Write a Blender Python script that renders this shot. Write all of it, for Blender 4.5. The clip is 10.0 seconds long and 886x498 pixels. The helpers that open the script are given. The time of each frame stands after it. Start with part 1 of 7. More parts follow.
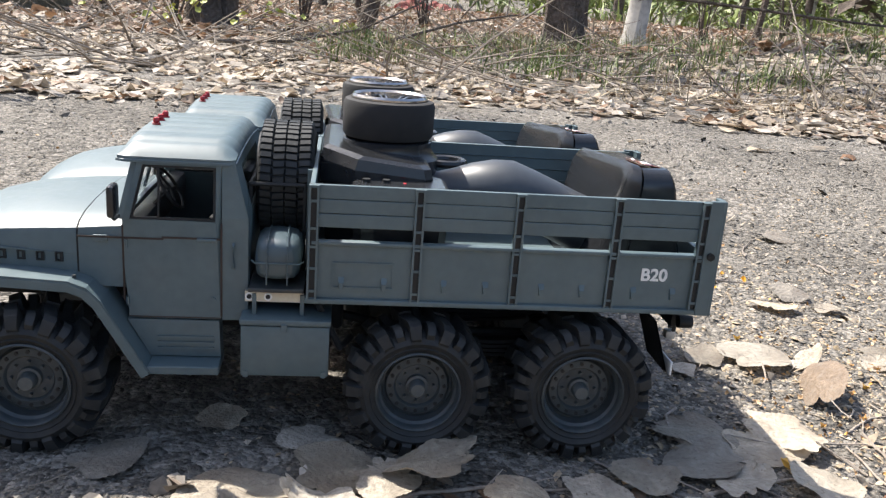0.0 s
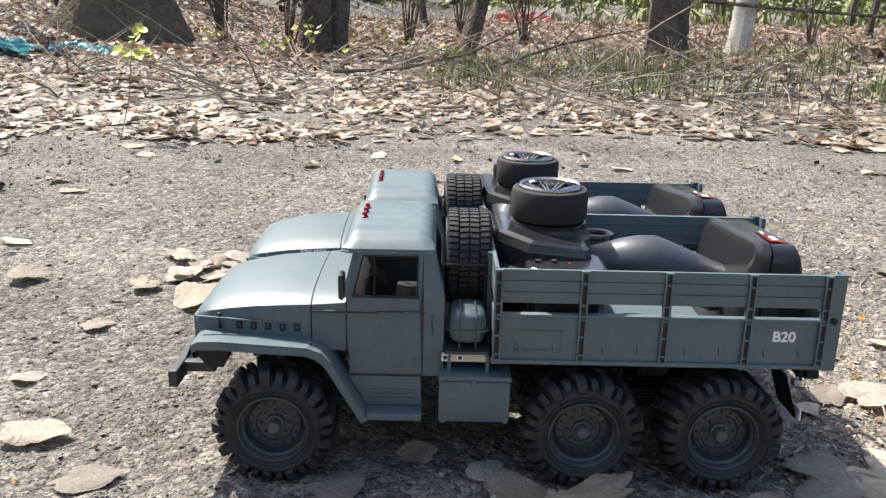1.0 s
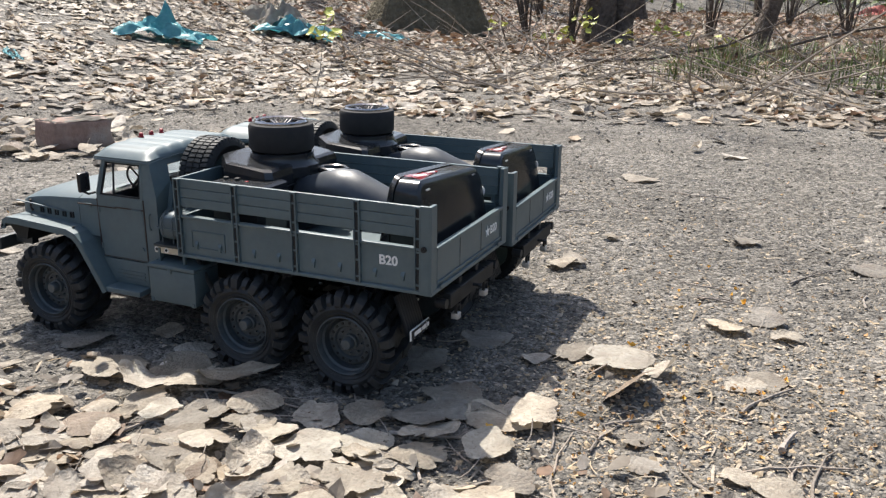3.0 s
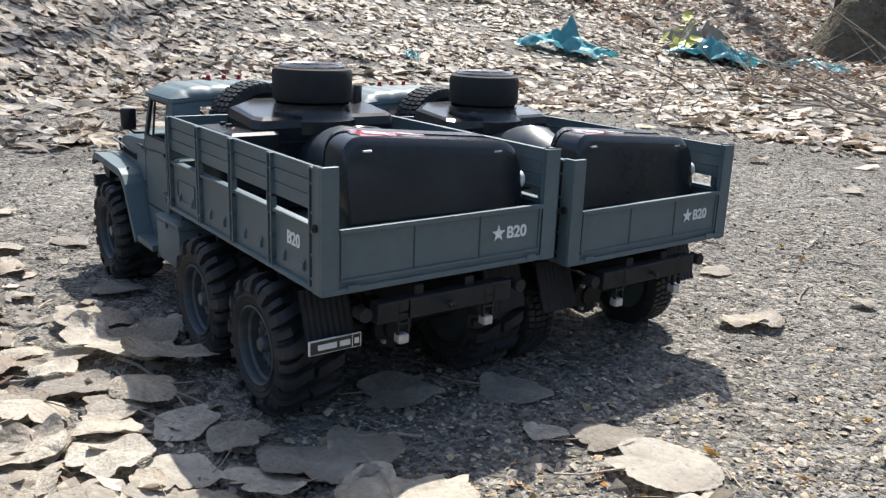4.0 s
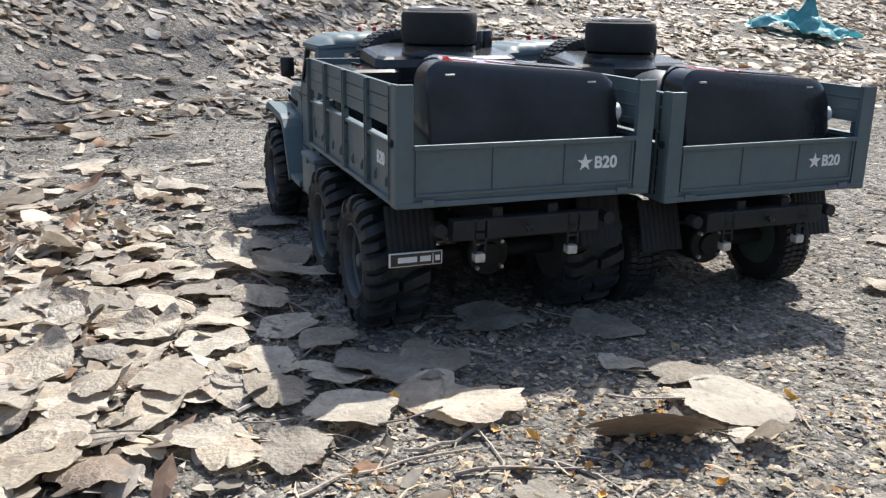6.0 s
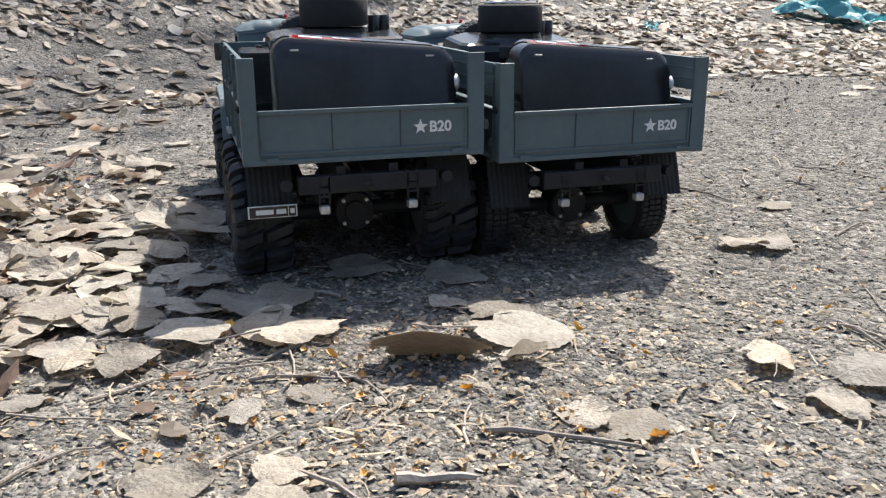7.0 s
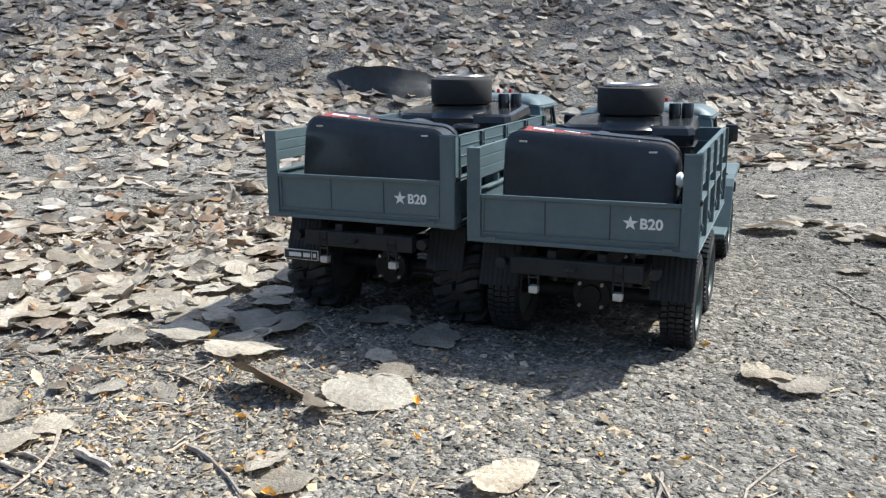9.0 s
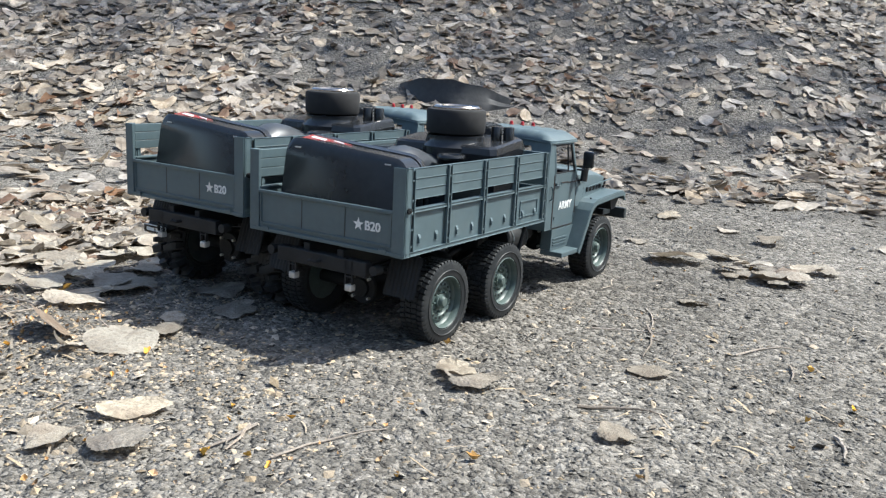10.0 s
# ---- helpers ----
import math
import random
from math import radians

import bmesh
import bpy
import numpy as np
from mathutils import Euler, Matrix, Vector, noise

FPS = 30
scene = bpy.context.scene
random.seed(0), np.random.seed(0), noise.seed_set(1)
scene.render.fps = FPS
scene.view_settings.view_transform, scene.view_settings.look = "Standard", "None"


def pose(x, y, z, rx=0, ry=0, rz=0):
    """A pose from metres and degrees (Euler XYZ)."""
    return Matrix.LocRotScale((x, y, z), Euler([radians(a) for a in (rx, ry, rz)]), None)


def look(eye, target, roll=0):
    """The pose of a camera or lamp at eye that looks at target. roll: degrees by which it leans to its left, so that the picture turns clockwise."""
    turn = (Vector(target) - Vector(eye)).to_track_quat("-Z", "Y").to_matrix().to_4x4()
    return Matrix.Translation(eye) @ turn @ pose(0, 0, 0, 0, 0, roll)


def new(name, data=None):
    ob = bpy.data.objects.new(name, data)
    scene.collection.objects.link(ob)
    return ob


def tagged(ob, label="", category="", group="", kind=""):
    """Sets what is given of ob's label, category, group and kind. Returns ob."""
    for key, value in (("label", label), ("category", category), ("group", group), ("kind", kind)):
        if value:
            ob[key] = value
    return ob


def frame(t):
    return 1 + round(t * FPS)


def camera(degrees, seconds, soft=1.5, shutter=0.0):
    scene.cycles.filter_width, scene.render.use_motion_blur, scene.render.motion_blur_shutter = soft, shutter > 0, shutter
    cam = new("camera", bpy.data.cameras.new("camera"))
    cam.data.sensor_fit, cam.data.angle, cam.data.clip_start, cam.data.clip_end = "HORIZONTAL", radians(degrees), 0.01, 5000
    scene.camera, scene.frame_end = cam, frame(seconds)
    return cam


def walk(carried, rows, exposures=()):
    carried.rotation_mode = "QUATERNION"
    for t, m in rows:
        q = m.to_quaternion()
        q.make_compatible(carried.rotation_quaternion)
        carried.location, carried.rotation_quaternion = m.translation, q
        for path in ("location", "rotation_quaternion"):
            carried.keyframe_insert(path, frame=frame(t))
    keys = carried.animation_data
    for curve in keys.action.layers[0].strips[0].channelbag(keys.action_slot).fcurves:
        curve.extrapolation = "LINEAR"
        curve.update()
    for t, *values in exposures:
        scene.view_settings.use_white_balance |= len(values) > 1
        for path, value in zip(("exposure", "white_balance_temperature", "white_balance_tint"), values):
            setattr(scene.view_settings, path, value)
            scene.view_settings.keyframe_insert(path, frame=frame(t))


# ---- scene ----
cam = camera(54.3, 10.0, 1.3)
PATH = [
    (0, (-0.227, -0.48, 0.276), (0.02, 1.422, -0.289), 4.3),
    (0.5, (-0.25, -0.52, 0.286), (-0.147, 1.413, -0.22), 3.5),
    (1, (-0.286, -0.574, 0.35), (-0.266, 1.345, -0.211), 1.4),
    (1.5, (-0.201, -0.63, 0.36), (-0.478, 1.266, -0.212), -1.5),
    (2, (0.012, -0.618, 0.368), (-0.627, 1.192, -0.19), 0.8),
    (2.5, (0.184, -0.646, 0.404), (-0.52, 1.137, -0.166), 2.7),
    (3, (0.267, -0.579, 0.329), (-0.499, 1.175, -0.251), 0.6),
    (3.2, (0.309, -0.511, 0.325), (-0.67, 1.139, -0.239), -0.7),
    (4.3, (0.437, -0.154, 0.231), (-1.184, 0.886, -0.308), 3.6),
    (4.5, (0.455, -0.14, 0.229), (-1.195, 0.85, -0.316), 4.0),
    (5, (0.45, -0.108, 0.212), (-1.306, 0.675, -0.336), 3.6),
    (5.5, (0.453, -0.124, 0.216), (-1.337, 0.572, -0.34), 2.6),
    (5.7, (0.462, -0.147, 0.214), (-1.334, 0.535, -0.341), 1.6),
    (6.8, (0.558, -0.118, 0.224), (-1.254, 0.52, -0.334), -0.5),
    (7, (0.599, -0.032, 0.209), (-1.244, 0.502, -0.357), -0.4),
    (7.5, (0.63, 0.162, 0.187), (-1.294, 0.315, -0.339), 2.1),
    (8, (0.646, 0.246, 0.214), (-1.293, 0.276, -0.276), 3.5),
    (8.5, (0.643, 0.291, 0.254), (-1.284, 0.023, -0.21), 0.9),
    (9, (0.616, 0.425, 0.231), (-1.176, -0.346, -0.211), -0.6),
    (9.5, (0.572, 0.63, 0.241), (-1.101, -0.381, -0.182), 1.5),
    (10, (0.542, 0.763, 0.244), (-1.072, -0.342, -0.177), 2.9),
]
walk(cam, [(t, look(eye, target, roll)) for t, eye, target, roll in PATH], [(0, 1.12, 6750, 10), (0.5, 1.19, 6850, 10), (1.0, 1.1, 6850, 10), (2.0, 0.84, 6850, 10), (3.2, 0.76, 6700, 9), (4.5, 0.88, 6400, 8), (7.0, 0.82, 6550, 8.5), (7.5, 0.77, 6500, 8), (8.0, 0.79, 6350, 6), (9.5, 0.84, 6200, 4.5), (10.0, 0.84, 6250, 5)])

# ---- light ----
SUN = Vector((-0.50, 0.49, 1.0)).normalized()
world = bpy.data.worlds.new("sky")
scene.world = world
world.use_nodes = True
wn, wl = world.node_tree.nodes, world.node_tree.links
sky = wn.new("ShaderNodeTexSky")
sky.sky_type = "NISHITA"
sky.sun_disc = False
sky.sun_elevation = math.asin(SUN.z)
sky.sun_rotation = math.atan2(SUN.x, SUN.y)
sky.air_density, sky.dust_density, sky.ozone_density = 1.0, 2.2, 1.2
wl.new(sky.outputs["Color"], wn["Background"].inputs["Color"])
wn["Background"].inputs["Strength"].default_value = 0.15
sun_data = bpy.data.lights.new("sun", "SUN")
sun_data.energy, sun_data.angle, sun_data.color = 4.8, radians(0.6), (1.0, 0.965, 0.915)
sun = new("sun", sun_data)
sun.matrix_world = look((0, 0, 6), Vector((0, 0, 6)) - SUN)


# ---- materials ----
def mat(name, dark, light, scale=8.0, rough=0.6, metal=0.0, bump=0.2, bump_scale=None, fine=6.0, vary="", spread=0.25, spec=0.5, coat=0.0,
        stain_or_shade=None, patch_scale=2.0, patch_amount=0.5, rough_var=0.12, bump_dist=0.002):
    """A node material: two colours by noise at two scales, optional patches of stain or painted shade, relief, and a
    shift of value from piece to piece.
    """
    m = bpy.data.materials.new(name)
    m.use_nodes = True
    n, l = m.node_tree.nodes, m.node_tree.links
    bsdf = n["Principled BSDF"]
    co = n.new("ShaderNodeTexCoord")
    big = n.new("ShaderNodeTexNoise")
    big.inputs["Scale"].default_value, big.inputs["Detail"].default_value = scale, 6.0
    small = n.new("ShaderNodeTexNoise")
    small.inputs["Scale"].default_value, small.inputs["Detail"].default_value = scale * fine, 4.0
    l.new(co.outputs["Object"], big.inputs["Vector"])
    l.new(co.outputs["Object"], small.inputs["Vector"])
    mix = n.new("ShaderNodeMath")
    mix.operation = "MULTIPLY_ADD"
    l.new(small.outputs["Fac"], mix.inputs[0])
    mix.inputs[1].default_value = 0.5
    half = n.new("ShaderNodeMath")
    half.operation = "MULTIPLY"
    l.new(big.outputs["Fac"], half.inputs[0])
    half.inputs[1].default_value = 0.5
    l.new(half.outputs[0], mix.inputs[2])
    ramp = n.new("ShaderNodeValToRGB")
    ramp.color_ramp.elements[0].position, ramp.color_ramp.elements[1].position = 0.33, 0.67
    ramp.color_ramp.elements[0].color, ramp.color_ramp.elements[1].color = (*dark, 1), (*light, 1)
    l.new(mix.outputs[0], ramp.inputs["Fac"])
    col = ramp.outputs["Color"]
    if stain_or_shade:
        spot = n.new("ShaderNodeTexNoise")
        spot.inputs["Scale"].default_value, spot.inputs["Detail"].default_value = patch_scale, 8.0
        l.new(co.outputs["Object"], spot.inputs["Vector"])
        sr = n.new("ShaderNodeValToRGB")
        sr.color_ramp.elements[0].position, sr.color_ramp.elements[1].position = 0.5, 0.68
        sr.color_ramp.elements[0].color, sr.color_ramp.elements[1].color = (0, 0, 0, 1), (patch_amount,) * 3 + (1,)
        l.new(spot.outputs["Fac"], sr.inputs["Fac"])
        mx = n.new("ShaderNodeMixRGB")
        l.new(sr.outputs["Color"], mx.inputs["Fac"])
        l.new(col, mx.inputs["Color1"])
        mx.inputs["Color2"].default_value = (*stain_or_shade, 1)
        col = mx.outputs["Color"]
    if vary:
        if vary == "island":
            rnd = n.new("ShaderNodeNewGeometry").outputs["Random Per Island"]
        else:
            rnd = n.new("ShaderNodeObjectInfo").outputs["Random"]
        mr = n.new("ShaderNodeMapRange")
        mr.inputs["To Min"].default_value, mr.inputs["To Max"].default_value = 1 - spread, 1 + spread
        l.new(rnd, mr.inputs["Value"])
        hs = n.new("ShaderNodeHueSaturation")
        l.new(mr.outputs["Result"], hs.inputs["Value"])
        hue = n.new("ShaderNodeMath")
        hue.operation = "MULTIPLY_ADD"
        wob = n.new("ShaderNodeMath")
        wob.operation = "FRACT"
        mul = n.new("ShaderNodeMath")
        mul.operation = "MULTIPLY"
        l.new(rnd, mul.inputs[0])
        mul.inputs[1].default_value = 17.3
        l.new(mul.outputs[0], wob.inputs[0])
        l.new(wob.outputs[0], hue.inputs[0])
        hue.inputs[1].default_value, hue.inputs[2].default_value = spread * 1.1, 1.0 - spread * 0.55
        l.new(hue.outputs[0], hs.inputs["Saturation"])
        l.new(col, hs.inputs["Color"])
        col = hs.outputs["Color"]
    l.new(col, bsdf.inputs["Base Color"])
    rr = n.new("ShaderNodeMapRange")
    rr.inputs["To Min"].default_value, rr.inputs["To Max"].default_value = max(rough - rough_var, 0.03), min(rough + rough_var, 1.0)
    l.new(small.outputs["Fac"], rr.inputs["Value"])
    l.new(rr.outputs["Result"], bsdf.inputs["Roughness"])
    bsdf.inputs["Metallic"].default_value = metal
    bsdf.inputs["Specular IOR Level"].default_value = spec
    bsdf.inputs["Coat Weight"].default_value = coat
    if bump:
        bn = n.new("ShaderNodeTexNoise")
        bn.inputs["Scale"].default_value, bn.inputs["Detail"].default_value = bump_scale or scale * 8, 6.0
        l.new(co.outputs["Object"], bn.inputs["Vector"])
        b = n.new("ShaderNodeBump")
        b.inputs["Strength"].default_value, b.inputs["Distance"].default_value = bump, bump_dist
        l.new(bn.outputs["Fac"], b.inputs["Height"])
        l.new(b.outputs["Normal"], bsdf.inputs["Normal"])
    return m


def leaf_mat(name, dark, light, under, vary, spread, size=1.0, let_through=0.24):
    """Dry leaf: mottled, veined, a little light comes through."""
    m = mat(name, dark, light, scale=28 * size, rough=0.6, bump=0.3, bump_scale=120 * size if size == 1 else 240 * size, vary=vary, spread=spread, stain_or_shade=under, patch_scale=15 * size, patch_amount=0.7, spec=0.4, bump_dist=0.002 / size)
    n, l = m.node_tree.nodes, m.node_tree.links
    bsdf, out = n["Principled BSDF"], n["Material Output"]
    tr = n.new("ShaderNodeBsdfTranslucent")
    l.new(bsdf.inputs["Base Color"].links[0].from_socket, tr.inputs["Color"])
    if size < 1:
        # veins: a midrib and slanting side veins as fine relief
        co = n.new("ShaderNodeTexCoord")
        sep = n.new("ShaderNodeSeparateXYZ")
        l.new(co.outputs["Object"], sep.inputs[0])
        ab = n.new("ShaderNodeMath")
        ab.operation = "ABSOLUTE"
        l.new(sep.outputs["Y"], ab.inputs[0])
        dg = n.new("ShaderNodeMath")
        dg.operation = "MULTIPLY_ADD"
        l.new(ab.outputs[0], dg.inputs[0])
        dg.inputs[1].default_value = -0.8
        l.new(sep.outputs["X"], dg.inputs[2])
        sn = n.new("ShaderNodeMath")
        sn.operation = "PINGPONG"
        l.new(dg.outputs[0], sn.inputs[0])
        sn.inputs[1].default_value = 0.065
        lo_ = n.new("ShaderNodeMath")
        lo_.operation = "MINIMUM"
        l.new(sn.outputs[0], lo_.inputs[0])
        l.new(ab.outputs[0], lo_.inputs[1])
        rp = n.new("ShaderNodeMapRange")
        rp.inputs["From Max"].default_value = 0.014
        l.new(lo_.outputs[0], rp.inputs["Value"])
        vb = n.new("ShaderNodeBump")
        vb.inputs["Strength"].default_value, vb.inputs["Distance"].default_value = 0.1, 0.012
        vb.invert = True
        l.new(rp.outputs["Result"], vb.inputs["Height"])
        l.new(bsdf.inputs["Normal"].links[0].from_socket, vb.inputs["Normal"])
        l.new(vb.outputs["Normal"], bsdf.inputs["Normal"])
        # darker veins, brown flecks and a few worn grey blotches
        rnd = n.new("ShaderNodeObjectInfo").outputs["Random"]
        sh = n.new("ShaderNodeVectorMath")
        sh.operation = "MULTIPLY_ADD"
        sh.inputs[1].default_value = (1, 1, 1)
        l.new(co.outputs["Object"], sh.inputs[0])
        far = n.new("ShaderNodeMath")
        far.operation = "MULTIPLY"
        far.inputs[1].default_value = 40.0
        l.new(rnd, far.inputs[0])
        l.new(far.outputs[0], sh.inputs[2])
        col = bsdf.inputs["Base Color"].links[0].from_socket
        for scale, lo, hi, amount, tint in ((3.2, 0.5, 0.7, 0.4, under), (15.0, 0.6, 0.7, 0.5, (0.12, 0.085, 0.06)), (7.0, 0.56, 0.72, 0.3, (0.24, 0.22, 0.19))):
            fl = n.new("ShaderNodeTexNoise")
            fl.inputs["Scale"].default_value, fl.inputs["Detail"].default_value = scale, 5.0
            l.new(sh.outputs[0], fl.inputs["Vector"])
            fr = n.new("ShaderNodeMapRange")
            fr.inputs["From Min"].default_value, fr.inputs["From Max"].default_value, fr.inputs["To Max"].default_value = lo, hi, amount
            l.new(fl.outputs["Fac"], fr.inputs["Value"])
            fm = n.new("ShaderNodeMixRGB")
            l.new(fr.outputs["Result"], fm.inputs["Fac"])
            l.new(col, fm.inputs["Color1"])
            fm.inputs["Color2"].default_value = (*tint, 1)
            col = fm.outputs["Color"]
        vr = n.new("ShaderNodeMapRange")
        vr.inputs["From Max"].default_value, vr.inputs["To Min"].default_value, vr.inputs["To Max"].default_value = 0.012, 0.16, 0.0
        l.new(lo_.outputs[0], vr.inputs["Value"])
        vm = n.new("ShaderNodeMixRGB")
        l.new(vr.outputs["Result"], vm.inputs["Fac"])
        l.new(col, vm.inputs["Color1"])
        vm.inputs["Color2"].default_value = (*under, 1)
        l.new(vm.outputs["Color"], bsdf.inputs["Base Color"])
        l.new(vm.outputs["Color"], tr.inputs["Color"])
    mx = n.new("ShaderNodeMixShader")
    mx.inputs["Fac"].default_value = let_through
    l.new(bsdf.outputs[0], mx.inputs[1])
    l.new(tr.outputs[0], mx.inputs[2])
    l.new(mx.outputs[0], out.inputs["Surface"])
    return m


PAINT = mat("slate_paint", (0.068, 0.100, 0.111), (0.089, 0.128, 0.140), scale=30, rough=0.48, bump=0.05, bump_scale=900, bump_dist=0.0004,
            stain_or_shade=(0.15, 0.165, 0.16), patch_scale=40, patch_amount=0.12)
PAINT_DARK = mat("dark_slate_plastic", (0.02, 0.026, 0.029), (0.034, 0.041, 0.044), scale=40, rough=0.5, bump=0.06, bump_scale=900, bump_dist=0.0004)
RIM_DARK = mat("dark_rim_plastic", (0.03, 0.039, 0.044), (0.052, 0.064, 0.07), scale=50, rough=0.5, bump=0.06, bump_scale=700, bump_dist=0.0004,
               stain_or_shade=(0.12, 0.11, 0.1), patch_scale=70, patch_amount=0.3)
RIM_GREEN = mat("grey_green_rim_plastic", (0.055, 0.08, 0.074), (0.095, 0.128, 0.118), scale=50, rough=0.45, bump=0.05, bump_scale=700, bump_dist=0.0004)
RUBBER = mat("tyre_rubber", (0.014, 0.016, 0.0175), (0.028, 0.03, 0.0315), scale=45, spec=0.28, rough=0.55, bump=0.2, bump_scale=500, bump_dist=0.0006,
             stain_or_shade=(0.08, 0.078, 0.07), patch_scale=60, patch_amount=0.2)
FRAME = mat("chassis_black_plastic", (0.011, 0.012, 0.013), (0.023, 0.024, 0.025), scale=60, spec=0.3, rough=0.6, bump=0.05, bump_scale=600, bump_dist=0.0004)
BLACK = mat("satin_black_plastic", (0.014, 0.015, 0.017), (0.021, 0.0225, 0.025), scale=30, rough=0.21, bump=0.0, rough_var=0.03)
FOAM = mat("black_foam_rubber", (0.012, 0.012, 0.013), (0.024, 0.023, 0.023), scale=120, rough=0.85, bump=0.3, bump_scale=2200, bump_dist=0.0004)
# black grip whose bluish-grey base has the sky's sheen painted in
GRIP = mat("black_grip_with_sky_sheen", (0.034, 0.039, 0.047), (0.046, 0.053, 0.062), scale=30, rough=0.42, bump=0.0, rough_var=0.03)
# body slate made darker for the tank and its straps
TANK = mat("darker_slate_tank", (0.05, 0.074, 0.086), (0.066, 0.094, 0.108), scale=30, rough=0.35, bump=0.05, bump_scale=900, bump_dist=0.0004)
# hub caps and nuts, a step lighter than the dark rim
RIM_HUB = mat("lighter_hub_plastic", (0.05, 0.06, 0.064), (0.08, 0.092, 0.094), scale=80, rough=0.4, bump=0.05, bump_scale=700, bump_dist=0.0004)
CHROME = mat("polished_metal", (0.34, 0.31, 0.285), (0.5, 0.47, 0.44), scale=60, rough=0.2, metal=1.0, bump=0.0)
SILVER = mat("bright_plated_metal", (0.4, 0.39, 0.37), (0.6, 0.585, 0.55), scale=60, rough=0.35, metal=0.35, bump=0.0)
WHITE = mat("stencil_white_paint", (0.62, 0.64, 0.63), (0.8, 0.8, 0.78), scale=300, rough=0.6, bump=0.0)
RED = mat("red_plastic", (0.28, 0.012, 0.018), (0.42, 0.02, 0.028), scale=60, rough=0.35, bump=0.0)
STICKER = mat("red_foil_sticker", (0.26, 0.01, 0.012), (0.34, 0.016, 0.018), scale=60, rough=0.07, bump=0.0, rough_var=0.02, coat=0.5)
BEIGE = mat("beige_sticker", (0.5, 0.44, 0.33), (0.62, 0.56, 0.44), scale=80, rough=0.5, bump=0.0)
BROWN = mat("brown_window_frame", (0.022, 0.012, 0.01), (0.034, 0.02, 0.016), scale=60, rough=0.6, bump=0.0)
GLASS = bpy.data.materials.new("clear_plastic_pane")
GLASS.use_nodes = True
gb = GLASS.node_tree.nodes["Principled BSDF"]
gb.inputs["Transmission Weight"].default_value, gb.inputs["Roughness"].default_value, gb.inputs["IOR"].default_value = 1.0, 0.04, 1.1

def grained(m, scale, lo, hi, strength, dist):
    """Adds grains to a material: each cell of a fine mosaic has a value and a rounded height of its own."""
    n, l = m.node_tree.nodes, m.node_tree.links
    bsdf = n["Principled BSDF"]
    co = n.new("ShaderNodeTexCoord")
    wob = n.new("ShaderNodeTexNoise")
    wob.inputs["Scale"].default_value = scale * 0.7
    l.new(co.outputs["Object"], wob.inputs["Vector"])
    add = n.new("ShaderNodeVectorMath")
    add.operation = "MULTIPLY_ADD"
    l.new(wob.outputs["Color"], add.inputs[0])
    add.inputs[1].default_value = (0.9 / scale,) * 3
    l.new(co.outputs["Object"], add.inputs[2])
    vo = n.new("ShaderNodeTexVoronoi")
    vo.inputs["Scale"].default_value = scale
    l.new(add.outputs[0], vo.inputs["Vector"])
    sep = n.new("ShaderNodeSeparateColor")
    l.new(vo.outputs["Color"], sep.inputs[0])
    mr = n.new("ShaderNodeMapRange")
    mr.inputs["To Min"].default_value, mr.inputs["To Max"].default_value = lo, hi
    l.new(sep.outputs[0], mr.inputs["Value"])
    hs = n.new("ShaderNodeHueSaturation")
    l.new(mr.outputs["Result"], hs.inputs["Value"])
    l.new(bsdf.inputs["Base Color"].links[0].from_socket, hs.inputs["Color"])
    l.new(hs.outputs["Color"], bsdf.inputs["Base Color"])
    b = n.new("ShaderNodeBump")
    b.invert = True
    b.inputs["Strength"].default_value, b.inputs["Distance"].default_value = strength, dist
    l.new(vo.outputs["Distance"], b.inputs["Height"])
    l.new(bsdf.inputs["Normal"].links[0].from_socket, b.inputs["Normal"])
    l.new(b.outputs["Normal"], bsdf.inputs["Normal"])
    return m


# large dark patches: uneven soil tone, and dappled branch shade put into the colour
SOIL = mat("grey_gritty_soil", (0.106, 0.096, 0.083), (0.23, 0.212, 0.186), scale=3.2, rough=0.9, bump=0.7, bump_scale=200, fine=60, bump_dist=0.006,
           stain_or_shade=(0.095, 0.087, 0.077), patch_scale=1.9, patch_amount=0.75, spec=0.2)
grained(SOIL, 330, 0.6, 1.42, 0.65, 0.003)
grained(SOIL, 110, 0.62, 1.4, 0.7, 0.006)
# chips repeat the soil's dark patches, painted dapple included
GRIT = mat("grey_stone_chips", (0.12, 0.11, 0.096), (0.245, 0.227, 0.2), scale=60, rough=0.85, bump=0.3, bump_scale=900, vary="island", spread=0.36, spec=0.2, stain_or_shade=(0.1, 0.092, 0.08), patch_scale=1.9, patch_amount=0.7)
TAN_GRIT = mat("tan_chips_and_husks", (0.24, 0.19, 0.135), (0.42, 0.35, 0.26), scale=60, rough=0.8, bump=0.3, bump_scale=900, vary="island", spread=0.45, spec=0.25)
LITTER = leaf_mat("dry_poplar_litter", (0.2, 0.162, 0.122), (0.49, 0.425, 0.345), (0.13, 0.09, 0.062), "island", 0.6)
DRYLEAF = leaf_mat("dry_poplar_leaf", (0.27, 0.232, 0.182), (0.52, 0.46, 0.375), (0.2, 0.155, 0.115), "object", 0.36, 0.055)
BROWNLEAF = leaf_mat("brown_curled_leaf", (0.15, 0.11, 0.08), (0.27, 0.21, 0.155), (0.11, 0.08, 0.055), "object", 0.15, 0.055, 0.05)
# paler copy of the dry leaf, for the leaves marked pale
PALELEAF = leaf_mat("pale_poplar_leaf", (0.4, 0.355, 0.285), (0.6, 0.545, 0.455), (0.26, 0.21, 0.155), "object", 0.15, 0.055)
BROWN_LITTER = leaf_mat("brown_curled_litter", (0.11, 0.06, 0.036), (0.24, 0.15, 0.095), (0.3, 0.22, 0.15), "island", 0.35)
